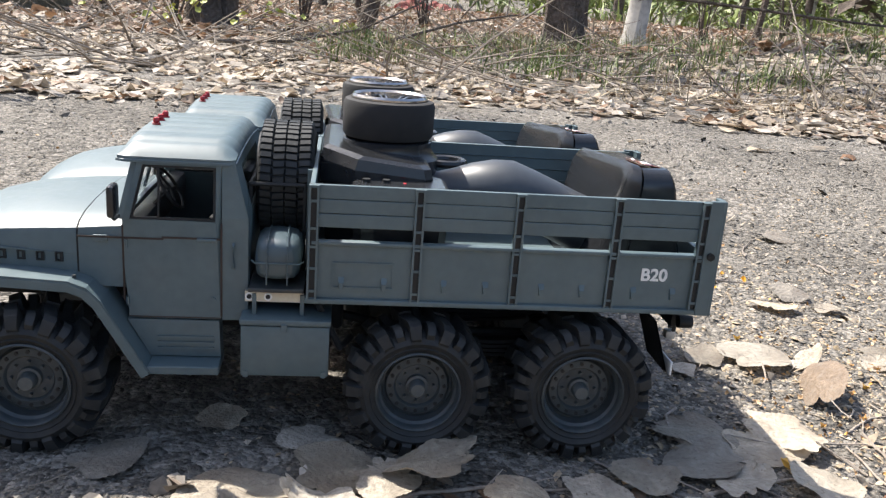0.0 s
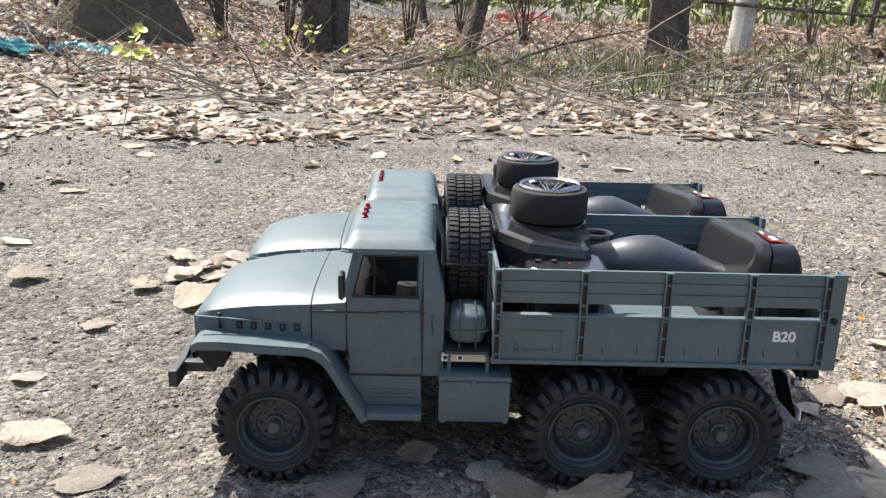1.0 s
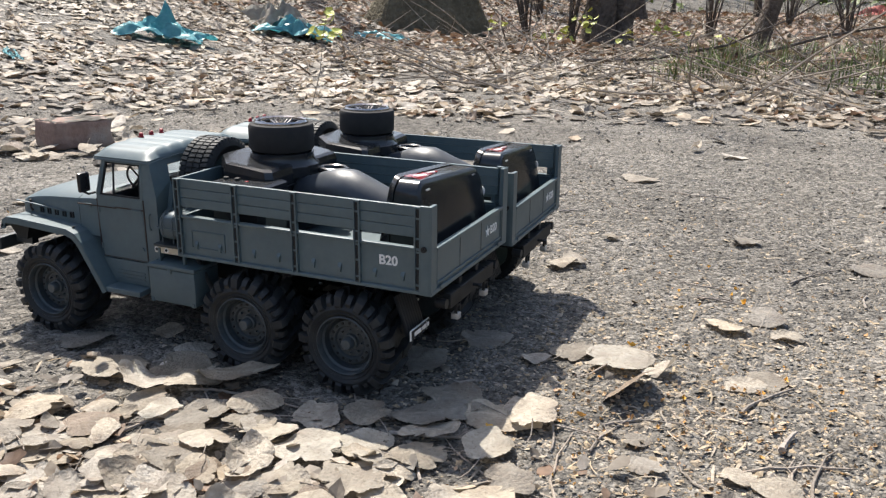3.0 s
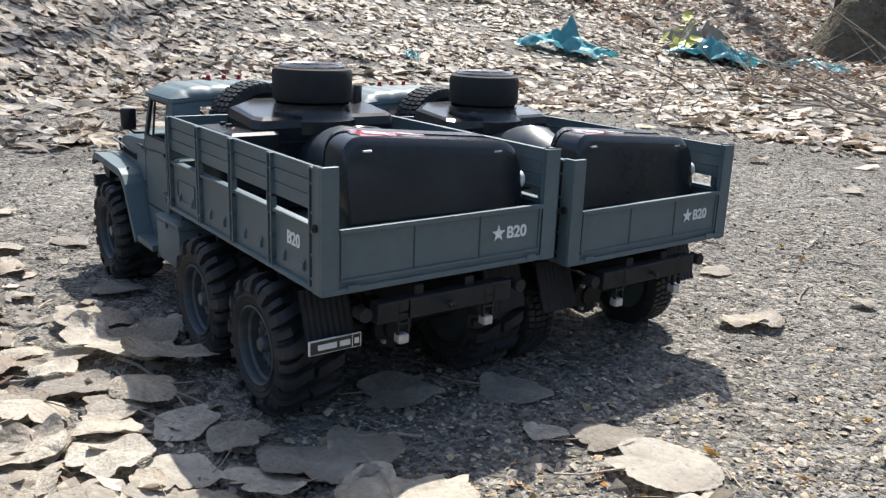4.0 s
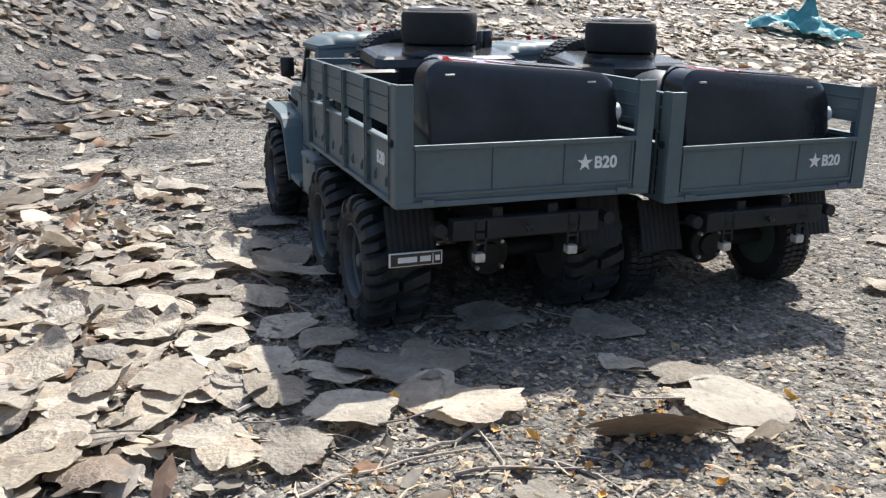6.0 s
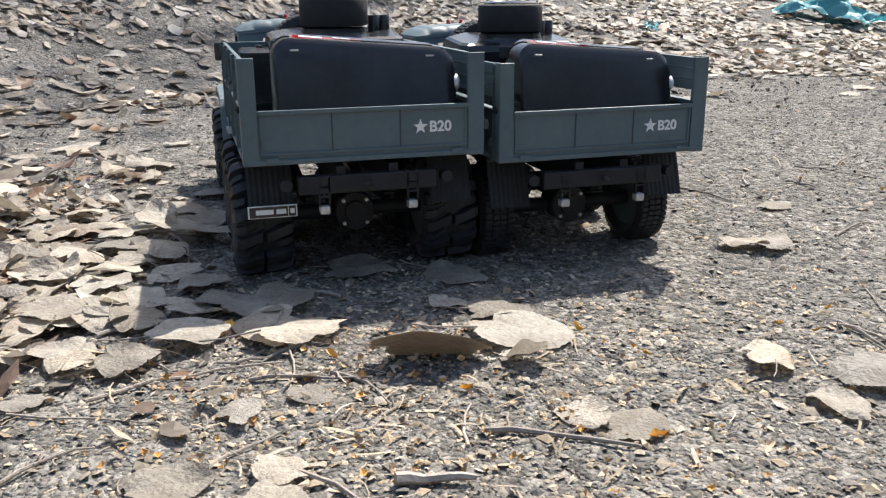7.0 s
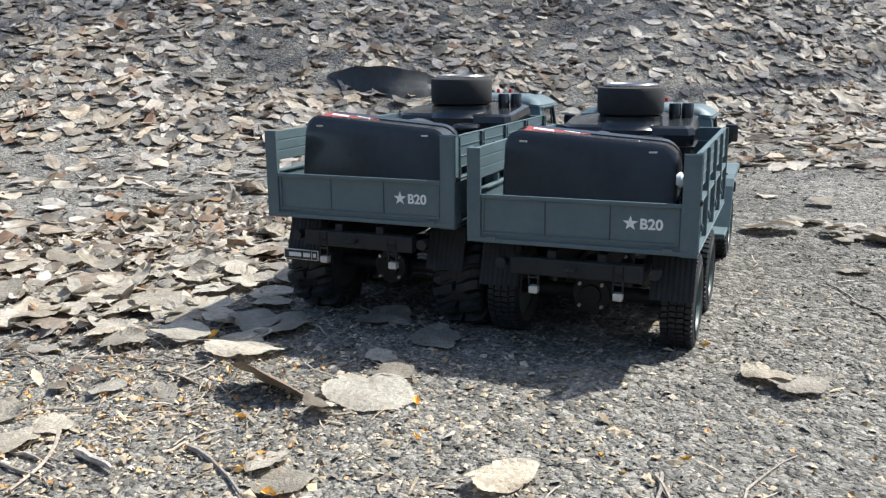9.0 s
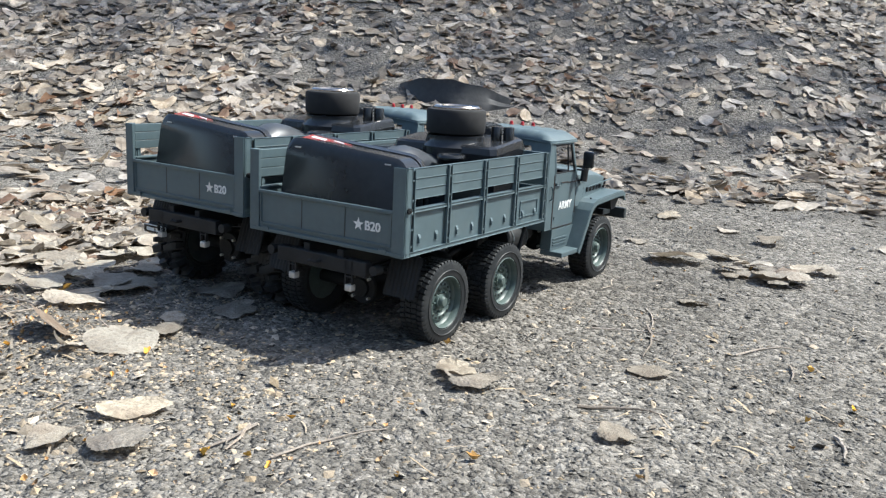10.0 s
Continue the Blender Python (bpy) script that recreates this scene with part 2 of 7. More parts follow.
TWIG = mat("dry_twig_bark", (0.17, 0.14, 0.112), (0.36, 0.31, 0.26), scale=50, rough=0.85, bump=0.4, bump_scale=500, vary="object", spread=0.3)
SCALES = mat("orange_bud_scales", (0.36, 0.19, 0.08), (0.55, 0.38, 0.2), scale=80, rough=0.6, bump=0.1, vary="island", spread=0.5)
CATKIN = mat("yellow_bud_scale", (0.55, 0.27, 0.045), (0.75, 0.48, 0.13), scale=80, rough=0.5, bump=0.1, vary="object", spread=0.2)
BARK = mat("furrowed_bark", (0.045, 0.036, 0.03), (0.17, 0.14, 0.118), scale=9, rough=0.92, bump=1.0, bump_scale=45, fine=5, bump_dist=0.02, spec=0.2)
BIRCH = mat("birch_bark", (0.42, 0.4, 0.37), (0.62, 0.6, 0.56), scale=5, rough=0.8, bump=0.4, bump_scale=30, stain_or_shade=(0.06, 0.055, 0.05), patch_scale=7, patch_amount=0.8, bump_dist=0.01)
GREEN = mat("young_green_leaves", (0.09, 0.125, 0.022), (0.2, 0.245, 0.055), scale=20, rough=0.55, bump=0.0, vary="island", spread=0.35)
YOUNG = mat("yellow_green_leaves", (0.36, 0.38, 0.03), (0.52, 0.54, 0.07), scale=20, rough=0.5, bump=0.0, vary="island", spread=0.25)
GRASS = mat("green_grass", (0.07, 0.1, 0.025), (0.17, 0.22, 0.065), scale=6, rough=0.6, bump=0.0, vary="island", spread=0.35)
STRAW = mat("dry_grass", (0.2, 0.165, 0.11), (0.38, 0.325, 0.23), scale=6, rough=0.75, bump=0.0, vary="island", spread=0.35)
TEAL = mat("teal_plastic_sheeting", (0.08, 0.36, 0.41), (0.24, 0.58, 0.62), scale=9, rough=0.38, bump=0.3, bump_scale=40, bump_dist=0.01)
SACK = mat("dusty_white_sack", (0.36, 0.33, 0.28), (0.56, 0.52, 0.45), scale=9, rough=0.7, bump=0.4, bump_scale=60, bump_dist=0.006)
PINK = mat("faded_red_sheeting", (0.42, 0.12, 0.1), (0.55, 0.22, 0.19), scale=9, rough=0.6, bump=0.3, bump_scale=40, bump_dist=0.01)
BRICK = mat("weathered_brick", (0.2, 0.13, 0.105), (0.34, 0.235, 0.19), scale=18, rough=0.9, bump=0.7, bump_scale=130, stain_or_shade=(0.36, 0.33, 0.29), patch_scale=16, patch_amount=0.8, bump_dist=0.004)
BELT = mat("old_black_rubber", (0.015, 0.016, 0.017), (0.04, 0.041, 0.042), scale=12, rough=0.6, bump=0.3, bump_scale=90, stain_or_shade=(0.16, 0.15, 0.14), patch_scale=9, patch_amount=0.5)
MOUND = mat("crumbly_earth", (0.075, 0.064, 0.043), (0.17, 0.148, 0.104), scale=6, rough=0.95, bump=1.0, bump_scale=50, bump_dist=0.02, spec=0.15)


# ---- mesh helpers ----
def part(name, bm, material, parent=None, label="", smooth=False, loc=None):
    """Links a bmesh as one mesh object, under a thing or part if given."""
    me = bpy.data.meshes.new(name)
    bm.to_mesh(me)
    bm.free()
    me.materials.append(material)
    if smooth:
        for p in me.polygons:
            p.use_smooth = True
        me.set_sharp_from_angle(angle=radians(38))
    ob = new(name, me)
    if parent:
        ob.parent = parent
    if loc:
        ob.location = loc
    return tagged(ob, label)


def group_empty(name, m):
    e = new(name)
    e.empty_display_size = 0.03
    e.matrix_basis = m
    return e


def box(bm, x0, x1, y0, y1, z0, z1, bev=0.0, seg=2):
    r = bmesh.ops.create_cube(bm, size=1.0)
    vs = r["verts"]
    for v in vs:
        v.co = Vector((x0 + (v.co.x + 0.5) * (x1 - x0), y0 + (v.co.y + 0.5) * (y1 - y0), z0 + (v.co.z + 0.5) * (z1 - z0)))
    if bev:
        es = list({e for v in vs for e in v.link_edges})
        bmesh.ops.bevel(bm, geom=es, offset=bev, segments=seg, affect="EDGES", profile=0.5)
    return bm


def B(*a, **k):
    return box(bmesh.new(), *a, **k)


def tube(bm, pts, radii, seg=8, caps=True):
    """A round tube along points."""
    pts = [Vector(p) for p in pts]
    if not hasattr(radii, "__len__"):
        radii = [radii] * len(pts)
    rings = []
    for i, p in enumerate(pts):
        d = (pts[min(i + 1, len(pts) - 1)] - pts[max(i - 1, 0)]).normalized()
        side = d.cross(Vector((0, 0, 1)))
        side = side.normalized() if side.length > 0.05 else d.cross(Vector((1, 0, 0))).normalized()
        up = side.cross(d)
        rings.append([bm.verts.new(p + radii[i] * (math.cos(a) * side + math.sin(a) * up)) for a in [2 * math.pi * k / seg for k in range(seg)]])
    for a, b in zip(rings, rings[1:]):
        for k in range(seg):
            bm.faces.new((a[k], a[(k + 1) % seg], b[(k + 1) % seg], b[k]))
    if caps:
        bm.faces.new(rings[0][::-1])
        bm.faces.new(rings[-1])
    return bm


def lathe(bm, profile, seg=40, axis="y", centre=(0, 0, 0), close=False):
    """Turns (radius, along) points about an axis."""
    rings = []
    for r, h in profile:
        ring = []
        for k in range(seg):
            a = 2 * math.pi * k / seg
            c, s = r * math.cos(a), r * math.sin(a)
            p = {"y": (c, h, s), "z": (c, s, h), "x": (h, c, s)}[axis]
            ring.append(bm.verts.new(Vector(p) + Vector(centre)))
        rings.append(ring)
    pairs = list(zip(rings, rings[1:])) + ([(rings[-1], rings[0])] if close else [])
    for a, b in pairs:
        for k in range(seg):
            bm.faces.new((a[k], a[(k + 1) % seg], b[(k + 1) % seg], b[k]))
    bmesh.ops.remove_doubles(bm, verts=bm.verts, dist=1e-6)
    bmesh.ops.recalc_face_normals(bm, faces=bm.faces)
    return bm


def loft(bm, rings, closed=True, caps=True):
    vs = [[bm.verts.new(p) for p in r] for r in rings]
    n = len(vs[0])
    for a, b in zip(vs, vs[1:]):
        for k in range(n if closed else n - 1):
            bm.faces.new((a[k], a[(k + 1) % n], b[(k + 1) % n], b[k]))
    if caps and closed:
        bm.faces.new(vs[0][::-1])
        bm.faces.new(vs[-1])
    bmesh.ops.recalc_face_normals(bm, faces=bm.faces)
    return bm


def prism(bm, poly, y0, y1):
    """A polygon in x, z drawn out from y0 to y1."""
    return loft(bm, [[(x, y0, z) for x, z in poly], [(x, y1, z) for x, z in poly]])


def ring_plate(bm, outer, inner, y0, y1):
    """A plate in x, z with a hole, from y0 to y1; outer and inner have as many corners."""
    n = len(outer)
    g = [[bm.verts.new((x, y, z)) for x, z in poly] for y in (y0, y1) for poly in (outer, inner)]
    for k in range(n):
        j = (k + 1) % n
        bm.faces.new((g[0][k], g[0][j], g[1][j], g[1][k]))
        bm.faces.new((g[2][k], g[3][k], g[3][j], g[2][j]))
        bm.faces.new((g[0][k], g[2][k], g[2][j], g[0][j]))
        bm.faces.new((g[1][k], g[1][j], g[3][j], g[3][k]))
    bmesh.ops.recalc_face_normals(bm, faces=bm.faces)
    return bm


def strip_plate(bm, pts, y0, y1, thick):
    """A bent plate: a line in x, z given a thickness and drawn out from y0 to y1."""
    low = []
    for i, (x, z) in enumerate(pts):
        a, b = pts[max(i - 1, 0)], pts[min(i + 1, len(pts) - 1)]
        d = Vector((b[0] - a[0], b[1] - a[1])).normalized()
        nrm = Vector((d.y, -d.x))
        if nrm.y > 0:
            nrm = -nrm
        low.append((x + nrm.x * thick, z + nrm.y * thick))
    return loft(bm, [[(x, y0, z), (x, y1, z), (u, y1, w), (u, y0, w)] for (x, z), (u, w) in zip(pts, low)])


def lettering(name, words, size, m, parent, label="", material=None, depth=0.0002):
    """Words in the built-in font as a thin mesh, centred on the pose m; they read along x with y up."""
    cu = bpy.data.curves.new(name, "FONT")
    cu.body, cu.size, cu.align_x, cu.align_y, cu.extrude = words, size, "CENTER", "CENTER", depth
    cu.offset = size * 0.028
    tmp = new(name + "_curve", cu)
    me = bpy.data.meshes.new_from_object(tmp.evaluated_get(bpy.context.evaluated_depsgraph_get()))
    bpy.data.objects.remove(tmp)
    bpy.data.curves.remove(cu)
    me.transform(m)
    me.materials.clear()
    me.materials.append(material or WHITE)
    ob = new(name, me)
    ob.parent = parent
    return tagged(ob, label)


def facing(x, y, z, right, up):
    """A pose whose x runs along right and whose y runs along up."""
    r, u = Vector(right), Vector(up)
    n = r.cross(u)
    return Matrix(((r.x, u.x, n.x, x), (r.y, u.y, n.y, y), (r.z, u.z, n.z, z), (0, 0, 0, 1)))


# ---- ground ----
rng = np.random.default_rng(7)
LAT = rng.random((64, 64))


def vnoise(x, y):
    """Smooth noise, 0 to 1, over unit cells."""
    xi, yi = np.floor(x).astype(int), np.floor(y).astype(int)
    fx, fy = x - xi, y - yi
    fx, fy = fx * fx * (3 - 2 * fx), fy * fy * (3 - 2 * fy)
    a, b = LAT[xi % 64, yi % 64], LAT[(xi + 1) % 64, yi % 64]
    c, d = LAT[xi % 64, (yi + 1) % 64], LAT[(xi + 1) % 64, (yi + 1) % 64]
    return (a * (1 - fx) + b * fx) * (1 - fy) + (c * (1 - fx) + d * fx) * fy


def soft(v, k):
    return np.where(v > 30 * k, v, k * np.log1p(np.exp(np.clip(v / k, -40, 30))))


def height(x, y):
    """The lie of the land: a level clearing, a bank beyond the trucks' noses, a low heap on the far side."""
    x, y = np.asarray(x, float), np.asarray(y, float)
    s = -0.8 * x - 0.6 * y
    bank = soft(s - 1.33, 0.1) * 0.4
    left = soft(-x - 2.0, 0.12) * 0.22
    z = np.maximum(bank, left) + 0.25 * np.minimum(bank, left)
    z = z + 0.2 * np.exp(-(((x - 2.5) / 1.1) ** 2 + ((y - 3.6) / 0.75) ** 2))
    r = np.hypot(x, y - 0.4)
    z = z + (vnoise(x * 1.7 + 9, y * 1.7) - 0.5) * 0.05 * np.clip((r - 1.2) / 2.0, 0, 1)
    z = z + (vnoise(x * 0.33, y * 0.33 + 5) - 0.5) * 0.6 * np.clip((r - 6) / 14, 0, 1)
    near = np.clip((r - 0.5) / 0.8, 0.25, 1)
    z = z + (vnoise(x * 13, y * 13) - 0.5) * 0.008 * near + (vnoise(x * 38, y * 38) - 0.5) * 0.004
    z = z + (vnoise(x * 95, y * 95) - 0.5) * 0.0022
    return z


def hz(x, y):
    return float(height(x, y))


def mesh_ob(name, verts, faces, material, label, category, kind, smooth=True):
    me = bpy.data.meshes.new(name)
    me.from_pydata(verts, [], faces)
    me.materials.append(material)
    me.polygons.foreach_set("use_smooth", [smooth] * len(me.polygons))
    me.update()
    return tagged(new(name, me), label, category, "", kind)


def spaced(lo, hi, step, far):
    v = list(np.arange(lo, hi, step))
    g, out = step, []
    p = v[-1]
    while p < far:
        g *= 1.16
        p += g
        out.append(p)
    g, p, low = step, v[0], []
    while p > -far:
        g *= 1.16
        p -= g
        low.append(p)
    return np.array(low[::-1] + v + out)


gx, gy = spaced(-1.0, 0.62, 0.0055, 300), spaced(-0.5, 1.1, 0.0055, 300)
GX, GY = np.meshgrid(gx, gy)
GZ = height(GX, GY)
nx, ny = len(gx), len(gy)
idx = np.arange(nx * ny).reshape(ny, nx)
quads = np.stack([idx[:-1, :-1], idx[:-1, 1:], idx[1:, 1:], idx[1:, :-1]], -1).reshape(-1, 4)
ground = mesh_ob("ground", np.stack([GX, GY, GZ], -1).reshape(-1, 3).tolist(), quads.tolist(), SOIL, "bare grey gritty soil of a forest clearing", "ground", "structure")


def scatter(name, templates, pts, sizes, material, label, category, tilt=0.25, lift=0.0, flat=1.0, smooth=False):
    """Many small pieces as one mesh: templates are (verts, faces); each is turned, tilted and laid on the ground."""
    n = len(pts)
    vs, fs, base = [], [], 0
    pick = rng.integers(0, len(templates), n)
    for t, (tv, tf) in enumerate(templates):
        w = np.nonzero(pick == t)[0]
        if not len(w):
            continue
        m = len(w)
        yaw, tx, ty = rng.uniform(0, 2 * np.pi, m), rng.normal(0, tilt, m), rng.normal(0, tilt, m)
        p = tv[None] * sizes[w][:, None, None]
        x, y, z = p[..., 0], p[..., 1], p[..., 2] * flat
        y, z = y * np.cos(tx)[:, None] - z * np.sin(tx)[:, None], y * np.sin(tx)[:, None] + z * np.cos(tx)[:, None]
        x, z = x * np.cos(ty)[:, None] + z * np.sin(ty)[:, None], -x * np.sin(ty)[:, None] + z * np.cos(ty)[:, None]
        c, s = np.cos(yaw)[:, None], np.sin(yaw)[:, None]
        x, y = x * c - y * s, x * s + y * c
        z = z - np.minimum(z.min(1), 0)[:, None] * 0.75
        wx, wy = pts[w, 0][:, None] + x, pts[w, 1][:, None] + y
        e = 0.04
        sx_ = (height(pts[w, 0] + e, pts[w, 1]) - height(pts[w, 0] - e, pts[w, 1])) / (2 * e)
        sy_ = (height(pts[w, 0], pts[w, 1] + e) - height(pts[w, 0], pts[w, 1] - e)) / (2 * e)
        wz = height(pts[w, 0], pts[w, 1])[:, None] + sx_[:, None] * x + sy_[:, None] * y + z + lift * (rng.random(m)[:, None] if lift else 0)
        vs.append(np.stack([wx, wy, wz], -1).reshape(-1, 3))
        k = tv.shape[0]
        fs += (np.array(tf)[None] + (base + k * np.arange(m))[:, None, None]).reshape(-1, len(tf[0])).tolist()
        base += k * m
    ob = mesh_ob(name, np.concatenate(vs).tolist(), fs, material, label, category, "stuff", smooth=smooth)


# ---- leaf shapes ----
def leaf_grid(rows, cols, seed, curl, fold, wave):
    """A broad poplar leaf of unit length in the x, y plane: rounded base, toothed edge, a short point."""
    r = np.random.default_rng(seed)
    vs = []
    ph, ph2 = r.uniform(0, 6.28, 2)
    bend = r.uniform(-0.6, 0.6)
    lop, rag, rp = r.uniform(-0.16, 0.16), r.uniform(0.02, 0.11), r.uniform(0, 6.28)
    bites = [(r.uniform(0.1, 0.95), r.choice([-1, 1]), r.uniform(0.1, 0.5), r.uniform(0.03, 0.09)) for _ in range(r.integers(1, 4))]
    lift = r.uniform(0.0, 0.09)
    cut, slant = (r.uniform(0.6, 0.85), r.uniform(-0.25, 0.25)) if r.random() < 0.4 else (2.0, 0.0)
    for i in range(rows):
        s = i / (rows - 1)
        w = 0.47 * (np.sin(np.pi * min(s * 1.02 + 0.03, 1.0) ** 0.72) ** 0.72)
        for j in range(cols):
            q = 2 * j / (cols - 1) - 1
            edge = 1.0 + lop * np.sign(q) + (r.uniform(-0.2, 0.07) if abs(q) > 0.99 else r.uniform(-0.05, 0.05)) + rag * 1.6 * np.sin(9 * s + rp + 2 * np.sign(q)) * abs(q) + 0.5 * rag * np.sin(23 * s + 3 * rp) * abs(q)
            for s0, sd, dp, wd in bites:
                if q * sd > 0.4:
                    edge *= 1 - dp * np.exp(-((s - s0) / wd) ** 2)
            y = w * q * edge
            x = s - 0.5 + (0.08 * q * q if s < 0.3 else 0)
            lim = cut - 0.5 + slant * q + r.uniform(-0.02, 0.02)
            x = lim + (x - lim) * 0.04 if x > lim else x
            z = fold * abs(y) + curl * (x + 0.2 * bend) ** 2 * 1.6 + wave * np.sin(7 * x + ph) * np.sin(6 * y + ph2) + bend * curl * x * y
            z += r.uniform(-0.006, 0.006) + lift * max(0.0, abs(q) - 0.55) * np.sin(6.0 * s + rp + 1.5 * np.sign(q))
            vs.append((x, y, z))
    fs = [(i * cols + j, i * cols + j + 1, (i + 1) * cols + j + 1, (i + 1) * cols + j) for i in range(rows - 1) for j in range(cols - 1)]
    return np.array(vs), fs


def leaf_outline(n, seed, teeth, torn):
    """Radii of a broad poplar leaf about its middle: a blunt point at angle 0, a flattened base opposite, small teeth, bites and tears."""
    r = np.random.default_rng(seed)
    a = np.arange(n) * 2 * np.pi / n
    d = np.minimum(a, 2 * np.pi - a)
    rad = 0.47 + 0.1 * np.exp(-(d / 0.22) ** 2) - 0.05 * np.exp(-((d - np.pi) / 0.3) ** 2) + 0.03 * np.cos(2 * a + r.uniform(-0.6, 0.6))
    for k in (2, 3, 5):
        rad = rad + r.uniform(0.0, 0.036) * np.sin(k * a + r.uniform(0, 6.28))
    if teeth:
        rad = rad * (1 + 0.028 * np.abs(np.sin(a * teeth / 2)) + r.uniform(-0.012, 0.008, n))
    else:
        rad = rad * (1 + r.uniform(-0.16, 0.06, n))
    for _ in range(r.integers(1, 4) + torn):
        c, w, dp = r.uniform(0, 6.28), r.uniform(0.04, 0.2) if teeth else r.uniform(0.06, 0.3), r.uniform(0.08, 0.36) if teeth else r.uniform(0.12, 0.5)
        e = np.abs((a - c + np.pi) % (2 * np.pi) - np.pi)
        rad = rad * (1 - dp * np.exp(-(e / w) ** 2))
    return a, rad


def leaf_sheet(n, rings, seed, teeth=0, torn=0, wave=0.03, fold=0.0, curl=0.1, bow=0.0):
    """A thin leaf of about unit length in x, y as a fan of rings: it undulates, folds a little along the midrib and turns its rim up or down in places."""
    r = np.random.default_rng(seed + 5000)
    a, rad = leaf_outline(n, seed, teeth, torn)
    ph = r.uniform(0, 6.28, 6)
    slim = r.uniform(0.84, 1.0) if teeth else r.uniform(0.45, 0.95)
    vs = [(0.0, 0.0, 0.0)]
    for q in rings:
        x, y = rad * q * np.cos(a), rad * q * np.sin(a) * slim
        e = np.clip((q - 0.55) / 0.45, 0, 1) ** 1.6
        rim = np.sin(a + ph[0]) * 0.6 + np.sin(2 * a + ph[1]) * 0.6 + np.sin(3 * a + ph[2]) * 0.35 + np.sin(7 * a + ph[5]) * 0.12
        z = wave * (np.sin(5.0 * x + ph[3]) * np.sin(4.3 * y + ph[4]) + 0.5 * np.sin(9 * x + 7 * y + ph[0])) + fold * np.abs(y) + bow * (x * x + 0.4 * y * y) + curl * e * rim
        vs += np.stack([x, y, z], -1).tolist()
    fs = [(0, 1 + k, 1 + (k + 1) % n) for k in range(n)]
    for i in range(len(rings) - 1):
        o, p_ = 1 + i * n, 1 + (i + 1) * n
        for k in range(n):
            j = (k + 1) % n
            fs += [(o + k, p_ + k, p_ + j), (o + k, p_ + j, o + j)]
    return np.array(vs), fs


FLAT = [leaf_sheet(8, (0.55, 1.0), 20 + k, 0, 1, 0.02, f, c, b) for k, (f, c, b) in enumerate(((0.0, 0.03, 0.0), (0.08, 0.06, 0.0), (-0.1, 0.05, 0.0), (0.18, 0.03, 0.1), (0.0, 0.08, -0.15), (0.05, 0.05, 0.25), (0.0, 0.02, 0.0), (-0.12, 0.06, 0.1), (0.2, 0.03, 0.0), (0.0, 0.06, 0.1), (0.06, 0.07, -0.1), (0.0, 0.02, 0.05)))]
CURLED = [leaf_sheet(8, (0.55, 1.0), 60 + k, 0, 2, 0.05, f, 0.2, b) for k, (f, b) in enumerate(((0.3, 0.9), (-0.25, -0.8), (0.6, 0.6), (0.1, 1.2)))]
BITS = [leaf_sheet(6, (1.0,), 80 + k, 0, 1, 0.03, 0.05, 0.08, 0.0) for k in range(8)]
FAR = [leaf_sheet(7, (1.0,), 40 + k, 0, 0, 0.03, f, 0.1, b) for k, (f, b) in enumerate(((0.1, 0.0), (-0.1, 0.3), (0.2, 0.2), (-0.1, -0.3), (0.0, 0.0)))]


def chip(seed):
    """A stone chip: the uneven flattened half that shows above the soil."""
    r = np.random.default_rng(seed)
    v = np.array([(1, 0, 0), (0, 1, 0), (-1, 0, 0), (0, -1, 0), (0, 0, 1), (0, 0, -1)], float) * r.uniform(0.55, 1.1, (6, 1))
    v[:, 2] *= r.uniform(0.25, 0.45)
    v[:4, 2] += r.uniform(-0.08, 0.12, 4)
    return v[:5], [(0, 1, 4), (1, 2, 4), (2, 3, 4), (3, 0, 4)]


CHIPS = [chip(k) for k in range(12)]


